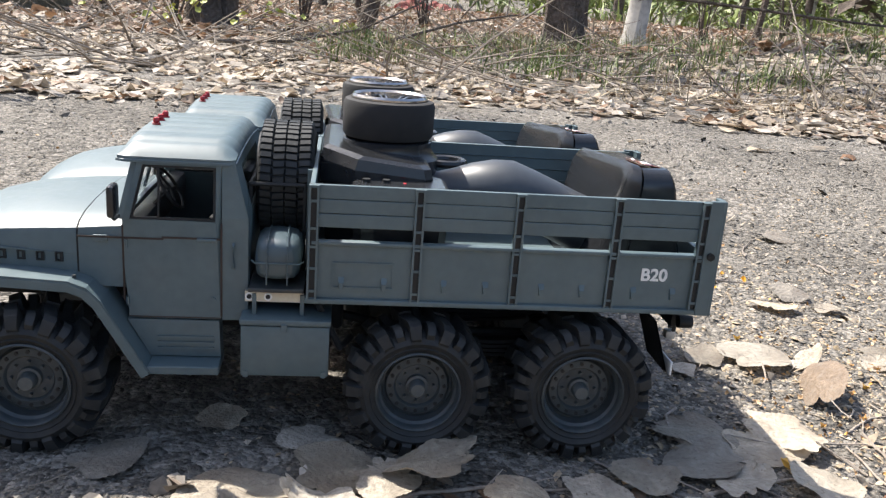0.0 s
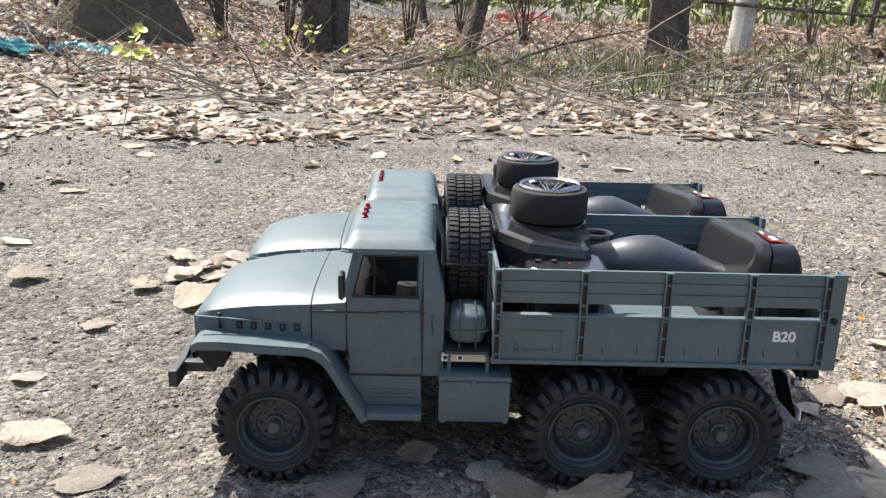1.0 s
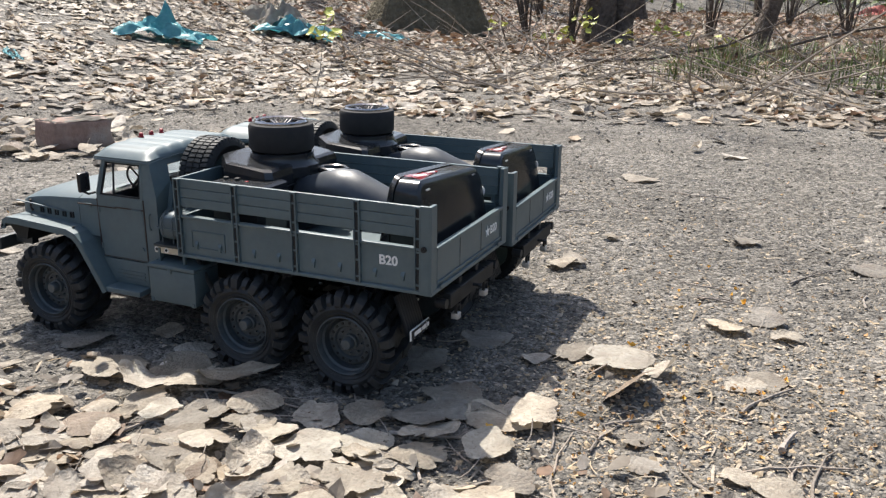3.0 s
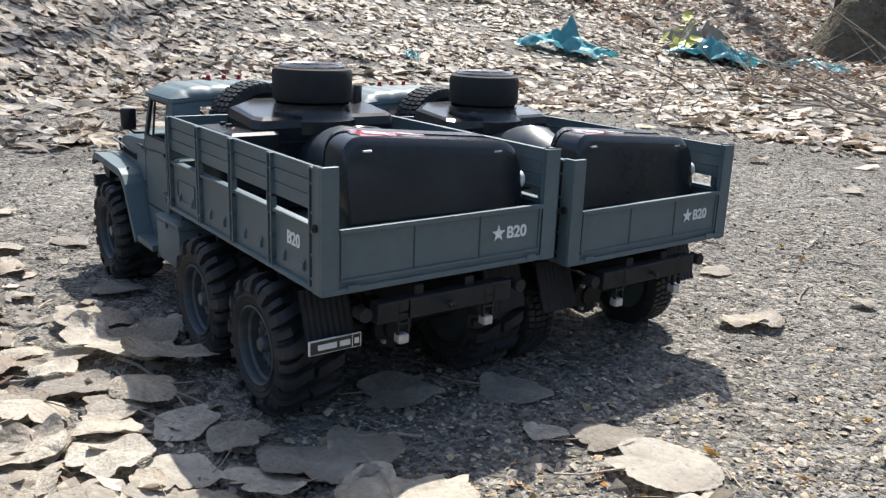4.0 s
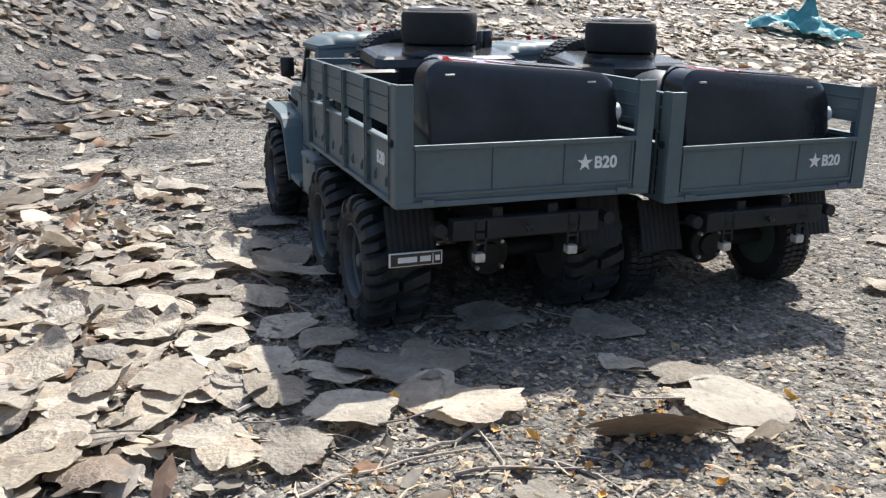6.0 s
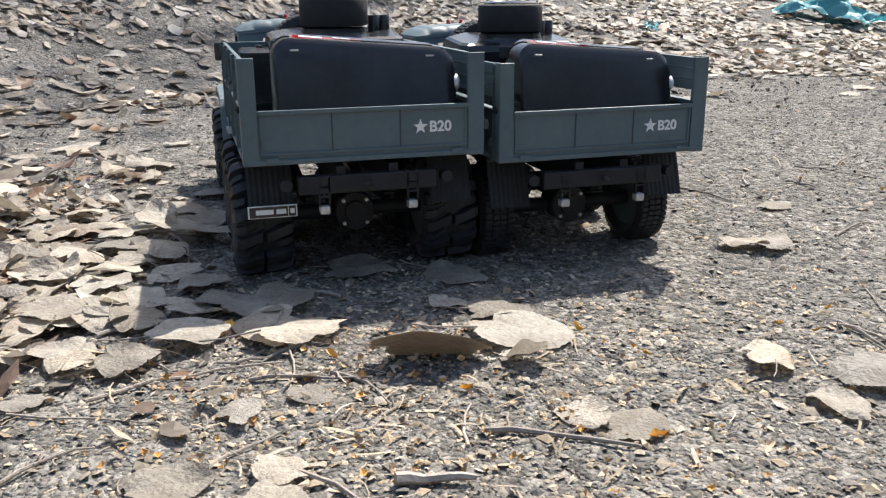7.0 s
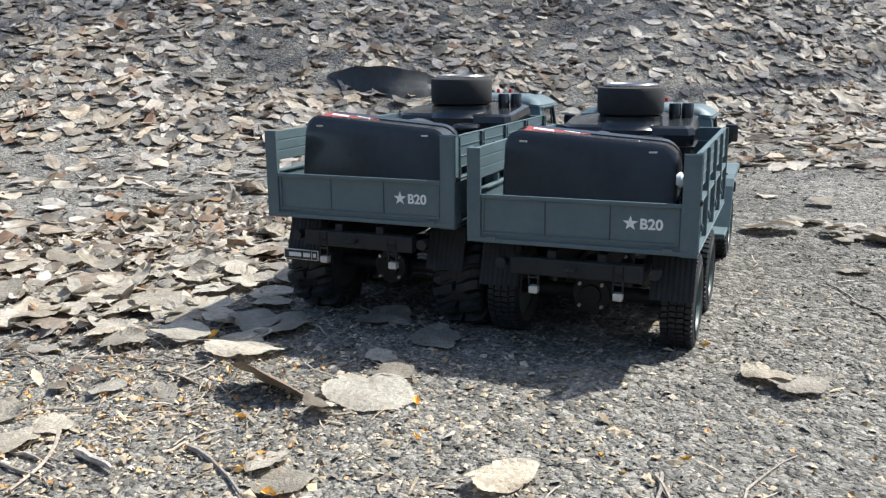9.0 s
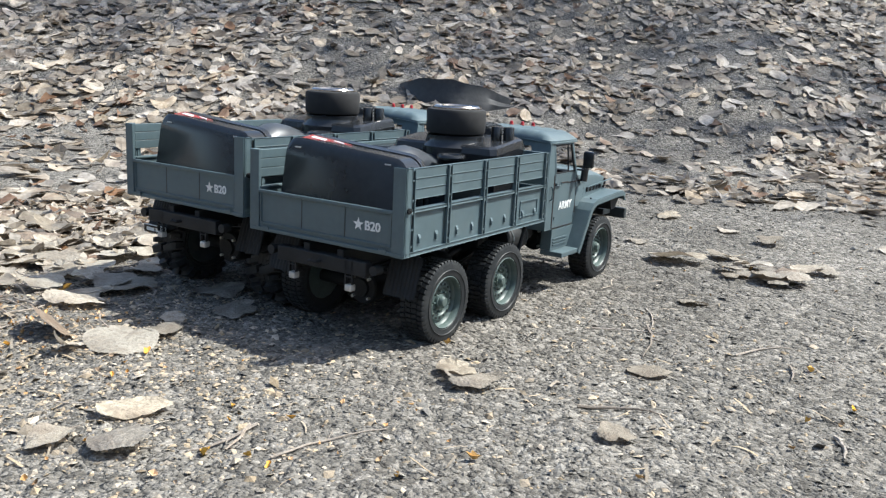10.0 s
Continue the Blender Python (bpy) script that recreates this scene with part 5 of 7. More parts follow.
    for y, h, w, x0 in ((0.032, 0.0040, 0.016, 0.0292), (0.010, 0.0015, 0.012, 0.0312)):
        bm = bmesh.new()
        q = [bm.verts.new((x, yy, top_z(x, yy) + 0.0012)) for x, yy in ((x0, y + w / 2), (x0 + h, y + w / 2), (x0 + h - 0.002, y - w / 2), (x0 - 0.002, y - w / 2))]
        q2 = [bm.verts.new(v.co - Vector((0, 0, 0.0008))) for v in q]
        bm.faces.new(q)
        bm.faces.new(q2[::-1])
        for k in range(4):
            bm.faces.new((q[k], q2[k], q2[(k + 1) % 4], q[(k + 1) % 4]))
        bmesh.ops.recalc_face_normals(bm, faces=bm.faces)
        part("bar", bm, WHITE, st, "plain white bar")
    # white cord stop at the right end
    bm = bmesh.new()
    lathe(bm, [(0.0, -0.0745), (0.0040, -0.0742), (0.0058, -0.0728), (0.0060, -0.0695), (0.0, -0.0695)], seg=24, axis="y", centre=(0.0185, 0, 0.1470))
    part("plug", bm, WHITE, base, "round white plug", True)
    # grip: a swelling neck from base to head
    bm = bmesh.new()
    rings = []
    for x, yc, w, top, lowz in ((0.046, 0.0, 0.026, 0.146, 0.106), (0.062, 0.0, 0.026, 0.1520, 0.110), (0.080, 0.001, 0.028, 0.1600, 0.118), (0.097, 0.002, 0.030, 0.1672, 0.126), (0.110, 0.002, 0.0305, 0.1722, 0.131), (0.124, 0.002, 0.0285, 0.1722, 0.133), (0.138, 0.0, 0.026, 0.1690, 0.132), (0.150, -0.002, 0.0225, 0.1645, 0.128), (0.160, -0.004, 0.021, 0.1615, 0.122), (0.178, -0.006, 0.022, 0.161, 0.116)):
        ring = []
        for q in range(24):
            a = 2 * math.pi * q / 24
            c, s = math.cos(a), math.sin(a)
            ring.append((x, yc + 0.74 * w * math.copysign(abs(c) ** 1.1, c), (top + lowz) / 2 + (top - lowz) / 2 * s))
        rings.append(ring)
    loft(bm, rings)
    part("grip", bm, GRIP, t, "smooth black swelling hand grip", True)
    # trigger ring beside the grip
    bm = bmesh.new()
    pts = [(0.152 + 0.013 * math.cos(q), -0.034 + 0.011 * math.sin(q), 0.1625) for q in [2 * math.pi * k / 20 for k in range(21)]]
    tube(bm, pts, 0.0028, seg=8, caps=False)
    part("trigger", bm, BLACK, t, "black trigger ring", True)
    # head: stepped housing with neck, wheel and knobs
    bm = bmesh.new()
    def plan(x0, x1, y0, y1, z, c, d=None):
        d = d or c
        return [(x0 + c, y0, z), (x1 - c, y0, z), (x1, y0 + c, z), (x1, y1 - d, z), (x1 - d * 0.9, y1, z), (x0 + c, y1, z), (x0, y1 - c, z), (x0, y0 + c, z)]
    loft(bm, [plan(0.177, 0.232, -0.066, 0.043, 0.104, 0.006, 0.022), plan(0.1705, 0.238, -0.070, 0.047, 0.150, 0.006, 0.024), plan(0.1685, 0.2385, -0.0725, 0.0475, 0.1655, 0.005, 0.024), plan(0.170, 0.237, -0.071, 0.046, 0.1712, 0.005, 0.024), plan(0.173, 0.2335, -0.068, 0.043, 0.1730, 0.005, 0.024)])
    for v in bm.verts:
        v.co.z += (v.co.x - 0.1705) / 0.068 * 0.008 * max(0.0, (v.co.z - 0.14) / 0.033)
    head = part("head", bm, BLACK, t, "black stepped transmitter head")
    part("seam", B(0.1682, 0.239, -0.0728, 0.0478, 0.1545, 0.1556), FRAME, head)
    bm = bmesh.new()
    lathe(bm, [(0.0, 0.160), (0.0345, 0.160), (0.0345, 0.1695), (0.031, 0.1725), (0.0292, 0.1775), (0.0298, 0.1805), (0.028, 0.1815), (0.0, 0.1815)], seg=44, axis="z", centre=(0.195, -0.0125, 0))
    part("neck", bm, BLACK, head, "round black neck under the wheel", True)
    bm = bmesh.new()
    lathe(bm, [(0.0235, 0.1825), (0.0288, 0.1825), (0.0302, 0.1845), (0.0304, 0.2035), (0.0292, 0.2062), (0.0262, 0.2072), (0.0240, 0.2062)], seg=52, axis="z", centre=(0.195, -0.0125, 0), close=True)
    wheel = part("steering_wheel", bm, FOAM, t, "black foam-tyred steering wheel", True)
    bm = bmesh.new()
    lathe(bm, [(0.0215, 0.200), (0.0245, 0.200), (0.0252, 0.2085), (0.0240, 0.2100), (0.0222, 0.2086)], seg=48, axis="z", centre=(0.195, -0.0125, 0), close=True)
    c = Vector((0.195, -0.0125, 0.2025))
    for k in range(8):
        a = 2 * math.pi * k / 8 + 0.2
        d, e = Vector((math.cos(a), math.sin(a), 0)), Vector((-math.sin(a), math.cos(a), 0))
        for o in (-0.0022, 0.0022):
            tube(bm, [c + d * 0.004 + e * o * 0.4, c + d * 0.0228 + e * o + Vector((0, 0, 0.0045))], 0.0008, seg=6)
    lathe(bm, [(0.0, 0.2045), (0.0028, 0.2042), (0.0036, 0.203), (0.0036, 0.196)], seg=18, axis="z", centre=(0.195, -0.0125, 0))
    part("rim", bm, CHROME, wheel, "bright chromed spoked rim", True)
    bm = bmesh.new()
    lathe(bm, [(0.0, 0.192), (0.0236, 0.192)], seg=32, axis="z", centre=(0.195, -0.0125, 0))
    part("rim_well", bm, FRAME, wheel)
    for x, y in ((0.2165, -0.0625), (0.2105, -0.0515)):
        bm = bmesh.new()
        lathe(bm, [(0.0, 0.1745), (0.0055, 0.1745), (0.0055, 0.1900), (0.0049, 0.1910), (0.0, 0.1910)], seg=18, axis="z", centre=(x, y, 0))
        part("knob", bm, BLACK, head, "small black trim knob", True)
    # lower side housing with switches
    bm = bmesh.new()
    loft(bm, [plan(0.162, 0.216, 0.030, 0.070, 0.120, 0.005), plan(0.160, 0.218, 0.028, 0.073, 0.156, 0.005), plan(0.160, 0.218, 0.028, 0.073, 0.1625, 0.005), plan(0.163, 0.215, 0.031, 0.070, 0.1645, 0.004)])
    sw = part("switch_housing", bm, BLACK, t, "black housing with a red switch")
    part("switch", B(0.1858, 0.1878, 0.054, 0.0568, 0.1642, 0.1650, bev=0.0003), RED, sw, "small red switch")
    for x in (0.198, 0.210):
        part("button", tube(bmesh.new(), [(x, 0.054, 0.1642), (x, 0.054, 0.1664)], 0.0024, seg=12), FRAME, sw, "", True)
    return t


rc_transmitter(pose(0, 0.0855, 0, 0, 0, 180), "black pistol-grip remote control lying in the mud-tyred truck's bed")
rc_transmitter(pose(-0.0005, 0.2672, -0.0075, 0, 0, 184.0), "black pistol-grip remote control lying in the narrow-wheeled truck's bed")


# ---- trees and woods ----
def bark_trunk(bm, base, lean, h, r, seg=14, rings=14, seed=0, taper=0.55, wobble=0.12):
    """A tapered, fluted trunk that flares at the root."""
    rg = random.Random(seed)
    ph = [rg.uniform(0, 6.28) for _ in range(4)]
    rows = []
    for i in range(rings + 1):
        u = i / rings
        z = h * u ** 1.35
        q = z / h
        cx = base[0] + lean[0] * z + wobble * r * 2 * math.sin(3 * q + ph[0])
        cy = base[1] + lean[1] * z + wobble * r * 2 * math.sin(2.6 * q + ph[1])
        rad = r * (1 - (1 - taper) * q) * (1 + 0.55 * math.exp(-z / (1.4 * r)))
        rows.append([bm.verts.new((cx + rad * (1 + 0.07 * math.sin(5 * a + ph[2] + 4 * q) + 0.05 * math.sin(9 * a + ph[3])) * math.cos(a), cy + rad * (1 + 0.07 * math.sin(5 * a + ph[2] + 4 * q)) * math.sin(a), base[2] - 0.06 + z)) for a in [2 * math.pi * k / seg for k in range(seg)]])
    for a, b in zip(rows, rows[1:]):
        for k in range(seg):
            bm.faces.new((a[k], a[(k + 1) % seg], b[(k + 1) % seg], b[k]))
    bm.faces.new(rows[-1])
    return bm


def limbs(bm, base, lean, h, r, n, seed, z0=0.35, droop=0.0, spread=1.0):
    """Bare limbs that fork into twigs."""
    rg = random.Random(seed)
    tips = []
    for k in range(n):
        u = rg.uniform(z0, 0.98)
        a = rg.uniform(0, 2 * math.pi)
        p = Vector((base[0] + lean[0] * h * u, base[1] + lean[1] * h * u, base[2] + h * u))
        L = h * rg.uniform(0.12, 0.3) * spread * (1.15 - 0.5 * u)
        d = Vector((math.cos(a), math.sin(a), rg.uniform(0.2, 0.9))).normalized()
        pts = [p]
        for i in range(4):
            d = (d + Vector((rg.uniform(-0.25, 0.25), rg.uniform(-0.25, 0.25), rg.uniform(-0.1, 0.22) - droop))).normalized()
            pts.append(pts[-1] + d * L / 4)
        rr = r * rg.uniform(0.12, 0.28) * (1.2 - u)
        tube(bm, pts, [rr, rr * 0.8, rr * 0.6, rr * 0.4, rr * 0.2], seg=5, caps=False)
        tips.append(pts[-1])
        for i in (2, 3, 4):
            e = (d + Vector((rg.uniform(-0.9, 0.9), rg.uniform(-0.9, 0.9), rg.uniform(-0.3, 0.6)))).normalized()
            q = pts[i] + e * L * rg.uniform(0.2, 0.4)
            tube(bm, [pts[i], (pts[i] + q) / 2 + Vector((0, 0, 0.03 * L)), q], [rr * 0.4, rr * 0.28, rr * 0.12], seg=4, caps=False)
            tips.append(q)
    return tips


def leaf_clumps(bm, centres, count, spread, size, seed):
    """A crown: small leaves scattered about the twig ends, leaving gaps."""
    rg = random.Random(seed)
    for c in centres:
        for _ in range(count):
            p = Vector(c) + Vector((rg.gauss(0, spread), rg.gauss(0, spread), rg.gauss(0, spread * 0.7)))
            u = Vector((rg.uniform(-1, 1), rg.uniform(-1, 1), rg.uniform(-0.6, 0.6))).normalized()
            w = u.cross(Vector((rg.uniform(-1, 1), rg.uniform(-1, 1), 1))).normalized()
            s = size * rg.uniform(0.6, 1.3)
            a, b, c2, d = p - u * s * 0.5, p + w * s * 0.32 + u * 0.05 * s, p + u * s * 0.55, p - w * s * 0.32 + u * 0.05 * s
            v = [bm.verts.new(q) for q in (a, b, c2, d)]
            mid = (b - d).cross(u).normalized() * s * 0.08
            v[1].co += mid
            v[3].co += mid
            bm.faces.new((v[0], v[1], v[2]))
            bm.faces.new((v[0], v[2], v[3]))
    return bm


def tree(x, y, r, h, lean, material, label, seed, crown=None, clump=5, leaf=0.05, n_limbs=14, z0=0.35, group=""):
    b = Vector((x, y, hz(x, y)))
    t = group_empty("tree", Matrix.Translation(b))
    tagged(t, label, "tree", group)
    o = Vector((0, 0, 0))
    part("trunk", bark_trunk(bmesh.new(), o, lean, h, r, seed=seed), material, t, "", True)
    bm = bmesh.new()
    tips = limbs(bm, o, lean, h, r, n_limbs, seed, z0)
    part("limbs", bm, BARK, t, "bare forking limbs")
    if crown:
        part("crown", leaf_clumps(bmesh.new(), tips, clump, h * 0.035, leaf, seed), crown, t, "thin crown of small fresh leaves")
    return t


tree(-1.03, 4.60, 0.085, 7.0, (0.04, 0.0), BARK, "tree with dark deeply furrowed bark", 3, YOUNG, 6, 0.04, 22, 0.4)
tree(-0.93, 4.66, 0.065, 6.5, (0.10, 0.03), BARK, "slim leaning tree with furrowed bark", 4, YOUNG, 6, 0.04, 18, 0.4)
tree(-0.13, 4.68, 0.05, 4.6, (0.24, 0.02), BARK, "thin leaning tree with rough grey bark", 5, YOUNG, 6, 0.04, 18, 0.4)
tree(1.045, 4.55, 0.105, 7.5, (-0.015, 0.0), BARK, "upright grey-brown tree standing in grass", 6, YOUNG, 6, 0.04, 22, 0.4)
tree(1.59, 5.05, 0.066, 6.5, (0.09, 0.0), BIRCH, "pale birch leaning a little", 7, GREEN, 1, 0.05, 12, 0.45)
wr = random.Random(11)
for k in range(48):
    a = radians(wr.uniform(-58, 44))
    d = 8.0 + 29 * wr.random() ** 1.25
    x, y = d * math.sin(a) + 0.2, d * math.cos(a)
    pale = a > radians(8) and wr.random() < 0.6
    tree(x, y, wr.uniform(0.025, 0.085) * (1 if d < 14 else 1.6), wr.uniform(6, 10), (wr.uniform(-0.12, 0.14), wr.uniform(-0.05, 0.05)), BIRCH if pale else BARK,
         "pale birch in the wood" if pale else "dark slender tree in the wood", 100 + k, GREEN if (pale or wr.random() < 0.5) else None, 7, 0.055, 9, 0.12 if a > radians(5) else 0.3, "trees of the wood")
for k, (x, y, r, h) in enumerate(((-4.6, 6.2, 0.1, 4.4), (-3.5, 6.5, 0.08, 4.4), (-8.2, 4.6, 0.12, 8.0))):
    tree(x, y, r, h, (0.02, -0.03), BARK, "bare tree on the leaf-covered bank", 200 + k, None, 1, 0.05, 16, 0.3, "trees on the bank")

# trees added out of view, set along the sun's line so their crowns shade the bank
for k, (x, y, h) in enumerate(((-4.9, 0.8, 6.2), (-5.4, 1.6, 6.2), (-5.9, 2.5, 6.4), (-5.3, -0.2, 6.2), (-5.3, 3.3, 6.2))):
    tree(x, y, 0.05, h, (0.0, 0.0), BARK, "unseen leafy tree placed to shade the bank", 230 + k, GREEN, 9, 0.07, 40, 0.62, "trees on the bank")


# ---- undergrowth ----
def blades(name, pts, hmin, hmax, width, material, label, lean=0.5):
    n = len(pts)
    z = height(pts[:, 0], pts[:, 1])
    a, h = rng.uniform(0, 2 * np.pi, n), rng.uniform(hmin, hmax, n)
    b, ln = rng.uniform(0, 2 * np.pi, n), np.abs(rng.normal(0, lean, n))
    w = width * rng.uniform(0.6, 1.3, n)
    dx, dy = np.cos(a) * w, np.sin(a) * w
    ox, oy = np.cos(b) * ln, np.sin(b) * ln
    P = []
    for f, g, k in ((0, 0, 1.0), (0.45, 0.5, 0.8), (0.85, 0.88, 0.45)):
        for s in (-1, 1):
            P.append(np.stack([pts[:, 0] + ox * h * f * f * 1.1 + s * dx * k, pts[:, 1] + oy * h * f * f * 1.1 + s * dy * k, z + h * g / np.sqrt(1 + ln * ln * g)], -1))
    P.append(np.stack([pts[:, 0] + ox * h * 1.15, pts[:, 1] + oy * h * 1.15, z + h / np.sqrt(1 + ln * ln)], -1))
    V = np.stack(P, 1).reshape(-1, 3)
    o = 7 * np.arange(n)[:, None]
    q = np.concatenate([o + np.array([0, 1, 3, 2]), o + np.array([2, 3, 5, 4])]).tolist() + (o + np.array([4, 5, 6])).tolist()
    return mesh_ob(name, V.tolist(), q, material, label, "grass", "stuff", smooth=False)


def tufts(centres, per, spread):
    c = np.repeat(np.array(centres), per, 0)
    return c + rng.normal(0, spread, c.shape)


gc = np.stack([rng.uniform(-0.3, 3.2, 150), rng.uniform(2.5, 4.9, 150)], -1)
gc = gc[(gc[:, 1] > 2.45 + 0.5 * np.abs(gc[:, 0] - 0.9) * 0.6)]
blades("green_grass", tufts(gc, 22, 0.07), 0.04, 0.14, 0.0028, GRASS, "tufts of fresh green grass round the trees", 0.8)
gc = np.stack([rng.uniform(-0.6, 3.5, 230), rng.uniform(2.0, 5.0, 230)], -1)
gc = gc[gc[:, 1] > 1.85 + 0.25 * np.abs(gc[:, 0] - 1.0)]
blades("dry_grass", tufts(gc, 16, 0.07), 0.07, 0.2, 0.0016, STRAW, "flattened dry straw-coloured grass at the wood's edge", 2.2)
mp = np.stack([rng.uniform(-2, 24, 5000), 6.5 + 26 * rng.random(5000) ** 1.5], -1)
blades("meadow_grass", mp, 0.08, 0.25, 0.006, STRAW, "tall dry grass under the far trees", 1.1)
mp = np.stack([rng.uniform(2, 30, 3500), 11.0 + 26 * rng.random(3500) ** 1.3], -1)
blades("fresh_undergrowth", mp, 0.15, 0.5, 0.03, GREEN, "bright green undergrowth behind the trees", 0.8)
# unseen leaf clumps added on the tails' side to darken sky light and reflections there
ring = [(wr.uniform(11, 20), wr.uniform(-22, 22), wr.uniform(0.2, 6.0)) for _ in range(330)]
tagged(part("unseen_woods", leaf_clumps(bmesh.new(), ring, 34, 1.0, 0.5, 15), BARK), "unseen dark brown leaf clumps that block low sky light", "woods", "", "stuff")
# far woods: leaf masses low between the trunks
fw = np.stack([rng.uniform(-45, 60, 700), rng.uniform(26, 54, 700), rng.uniform(0.0, 6.5, 700)], -1)
bm = leaf_clumps(bmesh.new(), [tuple(c) for c in fw[fw[:, 0] > -4]], 90, 1.6, 0.46, 5)
tagged(part("far_woods", bm, GREEN), "far sunlit green foliage of the wood", "woods", "", "stuff")
# leaf clumps again, in dark bark brown on the wood's left side
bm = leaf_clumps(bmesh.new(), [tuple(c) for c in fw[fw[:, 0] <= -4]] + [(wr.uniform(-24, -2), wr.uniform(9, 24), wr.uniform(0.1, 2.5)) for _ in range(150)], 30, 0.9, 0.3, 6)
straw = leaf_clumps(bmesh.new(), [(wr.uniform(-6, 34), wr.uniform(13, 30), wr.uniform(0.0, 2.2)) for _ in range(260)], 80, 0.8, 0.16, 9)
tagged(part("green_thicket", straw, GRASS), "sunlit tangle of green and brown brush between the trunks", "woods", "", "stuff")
tagged(part("dark_thicket", bm, BARK), "dark brown thicket of leaf clumps", "woods", "", "stuff")


def brush(n, x0, x1, y0, y1, lmin, lmax, r, seed):
    """Dead sticks lying and leaning at random."""
    rg = random.Random(seed)
    bm = bmesh.new()
    for _ in range(n):
        x, y = rg.uniform(x0, x1), rg.uniform(y0, y1)
        a, L, up = rg.uniform(0, 6.28), rg.uniform(lmin, lmax), abs(rg.gauss(0, 0.35))
        p = Vector((x, y, hz(x, y) + 0.004))
        d = Vector((math.cos(a), math.sin(a), up)).normalized()
        side = Vector((-d.y, d.x, 0.2)) * rg.uniform(-0.12, 0.12) * L
        rr = r * rg.uniform(0.5, 1.2)
        tube(bm, [p, p + d * L * 0.35 + side, p + d * L * 0.7 + side * 0.8, p + d * L], [rr, rr * 0.85, rr * 0.65, rr * 0.3], seg=4, caps=False)
    return bm


tagged(part("brushwood", brush(420, -1.5, 3.2, 2.1, 5.0, 0.12, 0.7, 0.004, 8), TWIG), "dead sticks and dry stems in the undergrowth", "brushwood", "", "stuff")
tagged(part("bank_brushwood", brush(380, -4.5, -1.4, 2.9, 6.0, 0.1, 0.4, 0.004, 9), TWIG), "dead sticks on the bank under the trees", "brushwood", "", "stuff")


def shrub(x, y, h, n, seed):
    """A bush of bare stems rising from one root, each with a few side twigs."""
    rg = random.Random(seed)
    bm = bmesh.new()
    for _ in range(n):
        a, out = rg.uniform(0, 6.28), rg.uniform(0.1, 0.5)
        hh = h * rg.uniform(0.6, 1.1)
        q = [Vector((math.cos(a), math.sin(a), 0)) * out * hh * u ** 1.3 + Vector((rg.uniform(-0.02, 0.02), rg.uniform(-0.02, 0.02), hh * u - 0.02)) for u in (0, 0.3, 0.65, 1)]
        r = rg.uniform(0.004, 0.009)
        tube(bm, q, [r, r * 0.8, r * 0.55, r * 0.25], seg=5, caps=False)
        for i in (1, 2, 2):
            e = Vector((rg.uniform(-1, 1), rg.uniform(-1, 1), rg.uniform(0.2, 1))).normalized() * hh * rg.uniform(0.15, 0.35)
            tube(bm, [q[i], q[i] + e * 0.55 + Vector((0, 0, 0.02)), q[i] + e], [r * 0.45, r * 0.35, r * 0.15], seg=4, caps=False)
    return tagged(part("shrub", bm, BARK, loc=(x, y, hz(x, y))), "leafless shrub of thin brown stems", "shrub", "bare shrubs under the trees")


for k, (x, y, h, n) in enumerate(((-1.14, 4.45, 1.0, 9), (-1.75, 5.5, 1.2, 12), (-0.5, 5.6, 1.2, 12), (0.35, 6.0, 1.0, 10), (1.25, 5.6, 0.9, 8), (2.3, 5.6, 1.0, 9), (-2.9, 5.6, 1.1, 12), (3.4, 6.6, 1.2, 10), (-0.1, 7.6, 1.3, 12), (-2.2, 7.2, 1.3, 12))):
    shrub(x, y, h, n, 60 + k)


def long_branch(pts, r, label):
    bm = bmesh.new()
    pts = [Vector(p) for p in pts]
    tube(bm, pts, [r * (1 - 0.75 * i / (len(pts) - 1)) for i in range(len(pts))], seg=6)
    rg = random.Random(len(pts) * 7)
    for i in range(1, len(pts) - 1):
        e = Vector((rg.uniform(-1, 1), rg.uniform(-0.6, 0.6), rg.uniform(-0.3, 0.9))) * 0.16
        tube(bm, [pts[i], pts[i] + e * 0.6 + Vector((0, 0, 0.01)), pts[i] + e], [r * 0.4, r * 0.3, r * 0.12], seg=4)
    return tagged(part("fallen_branch", bm, BARK, smooth=True), label, "branch", "fallen branches")


long_branch([(0.92, 3.6, 0.36), (1.25, 3.55, 0.335), (1.6, 3.5, 0.315), (2.0, 3.45, 0.29), (2.5, 3.4, 0.27), (3.1, 3.4, 0.2), (3.5, 3.5, 0.1)], 0.011, "long thin dead branch arching past the trunk")
long_branch([(-0.25, 3.15, 0.0), (0.02, 3.2, 0.09), (0.25, 3.3, 0.16), (0.5, 3.5, 0.2), (0.78, 3.95, 0.22)], 0.009, "thin dead branch leaning against the tree")
long_branch([(-0.75, 3.3, 0.02), (-0.45, 3.35, 0.035), (-0.15, 3.45, 0.1), (0.1, 3.55, 0.22), (0.3, 3.6, 0.36)], 0.009, "thin dead branch rising from the litter")


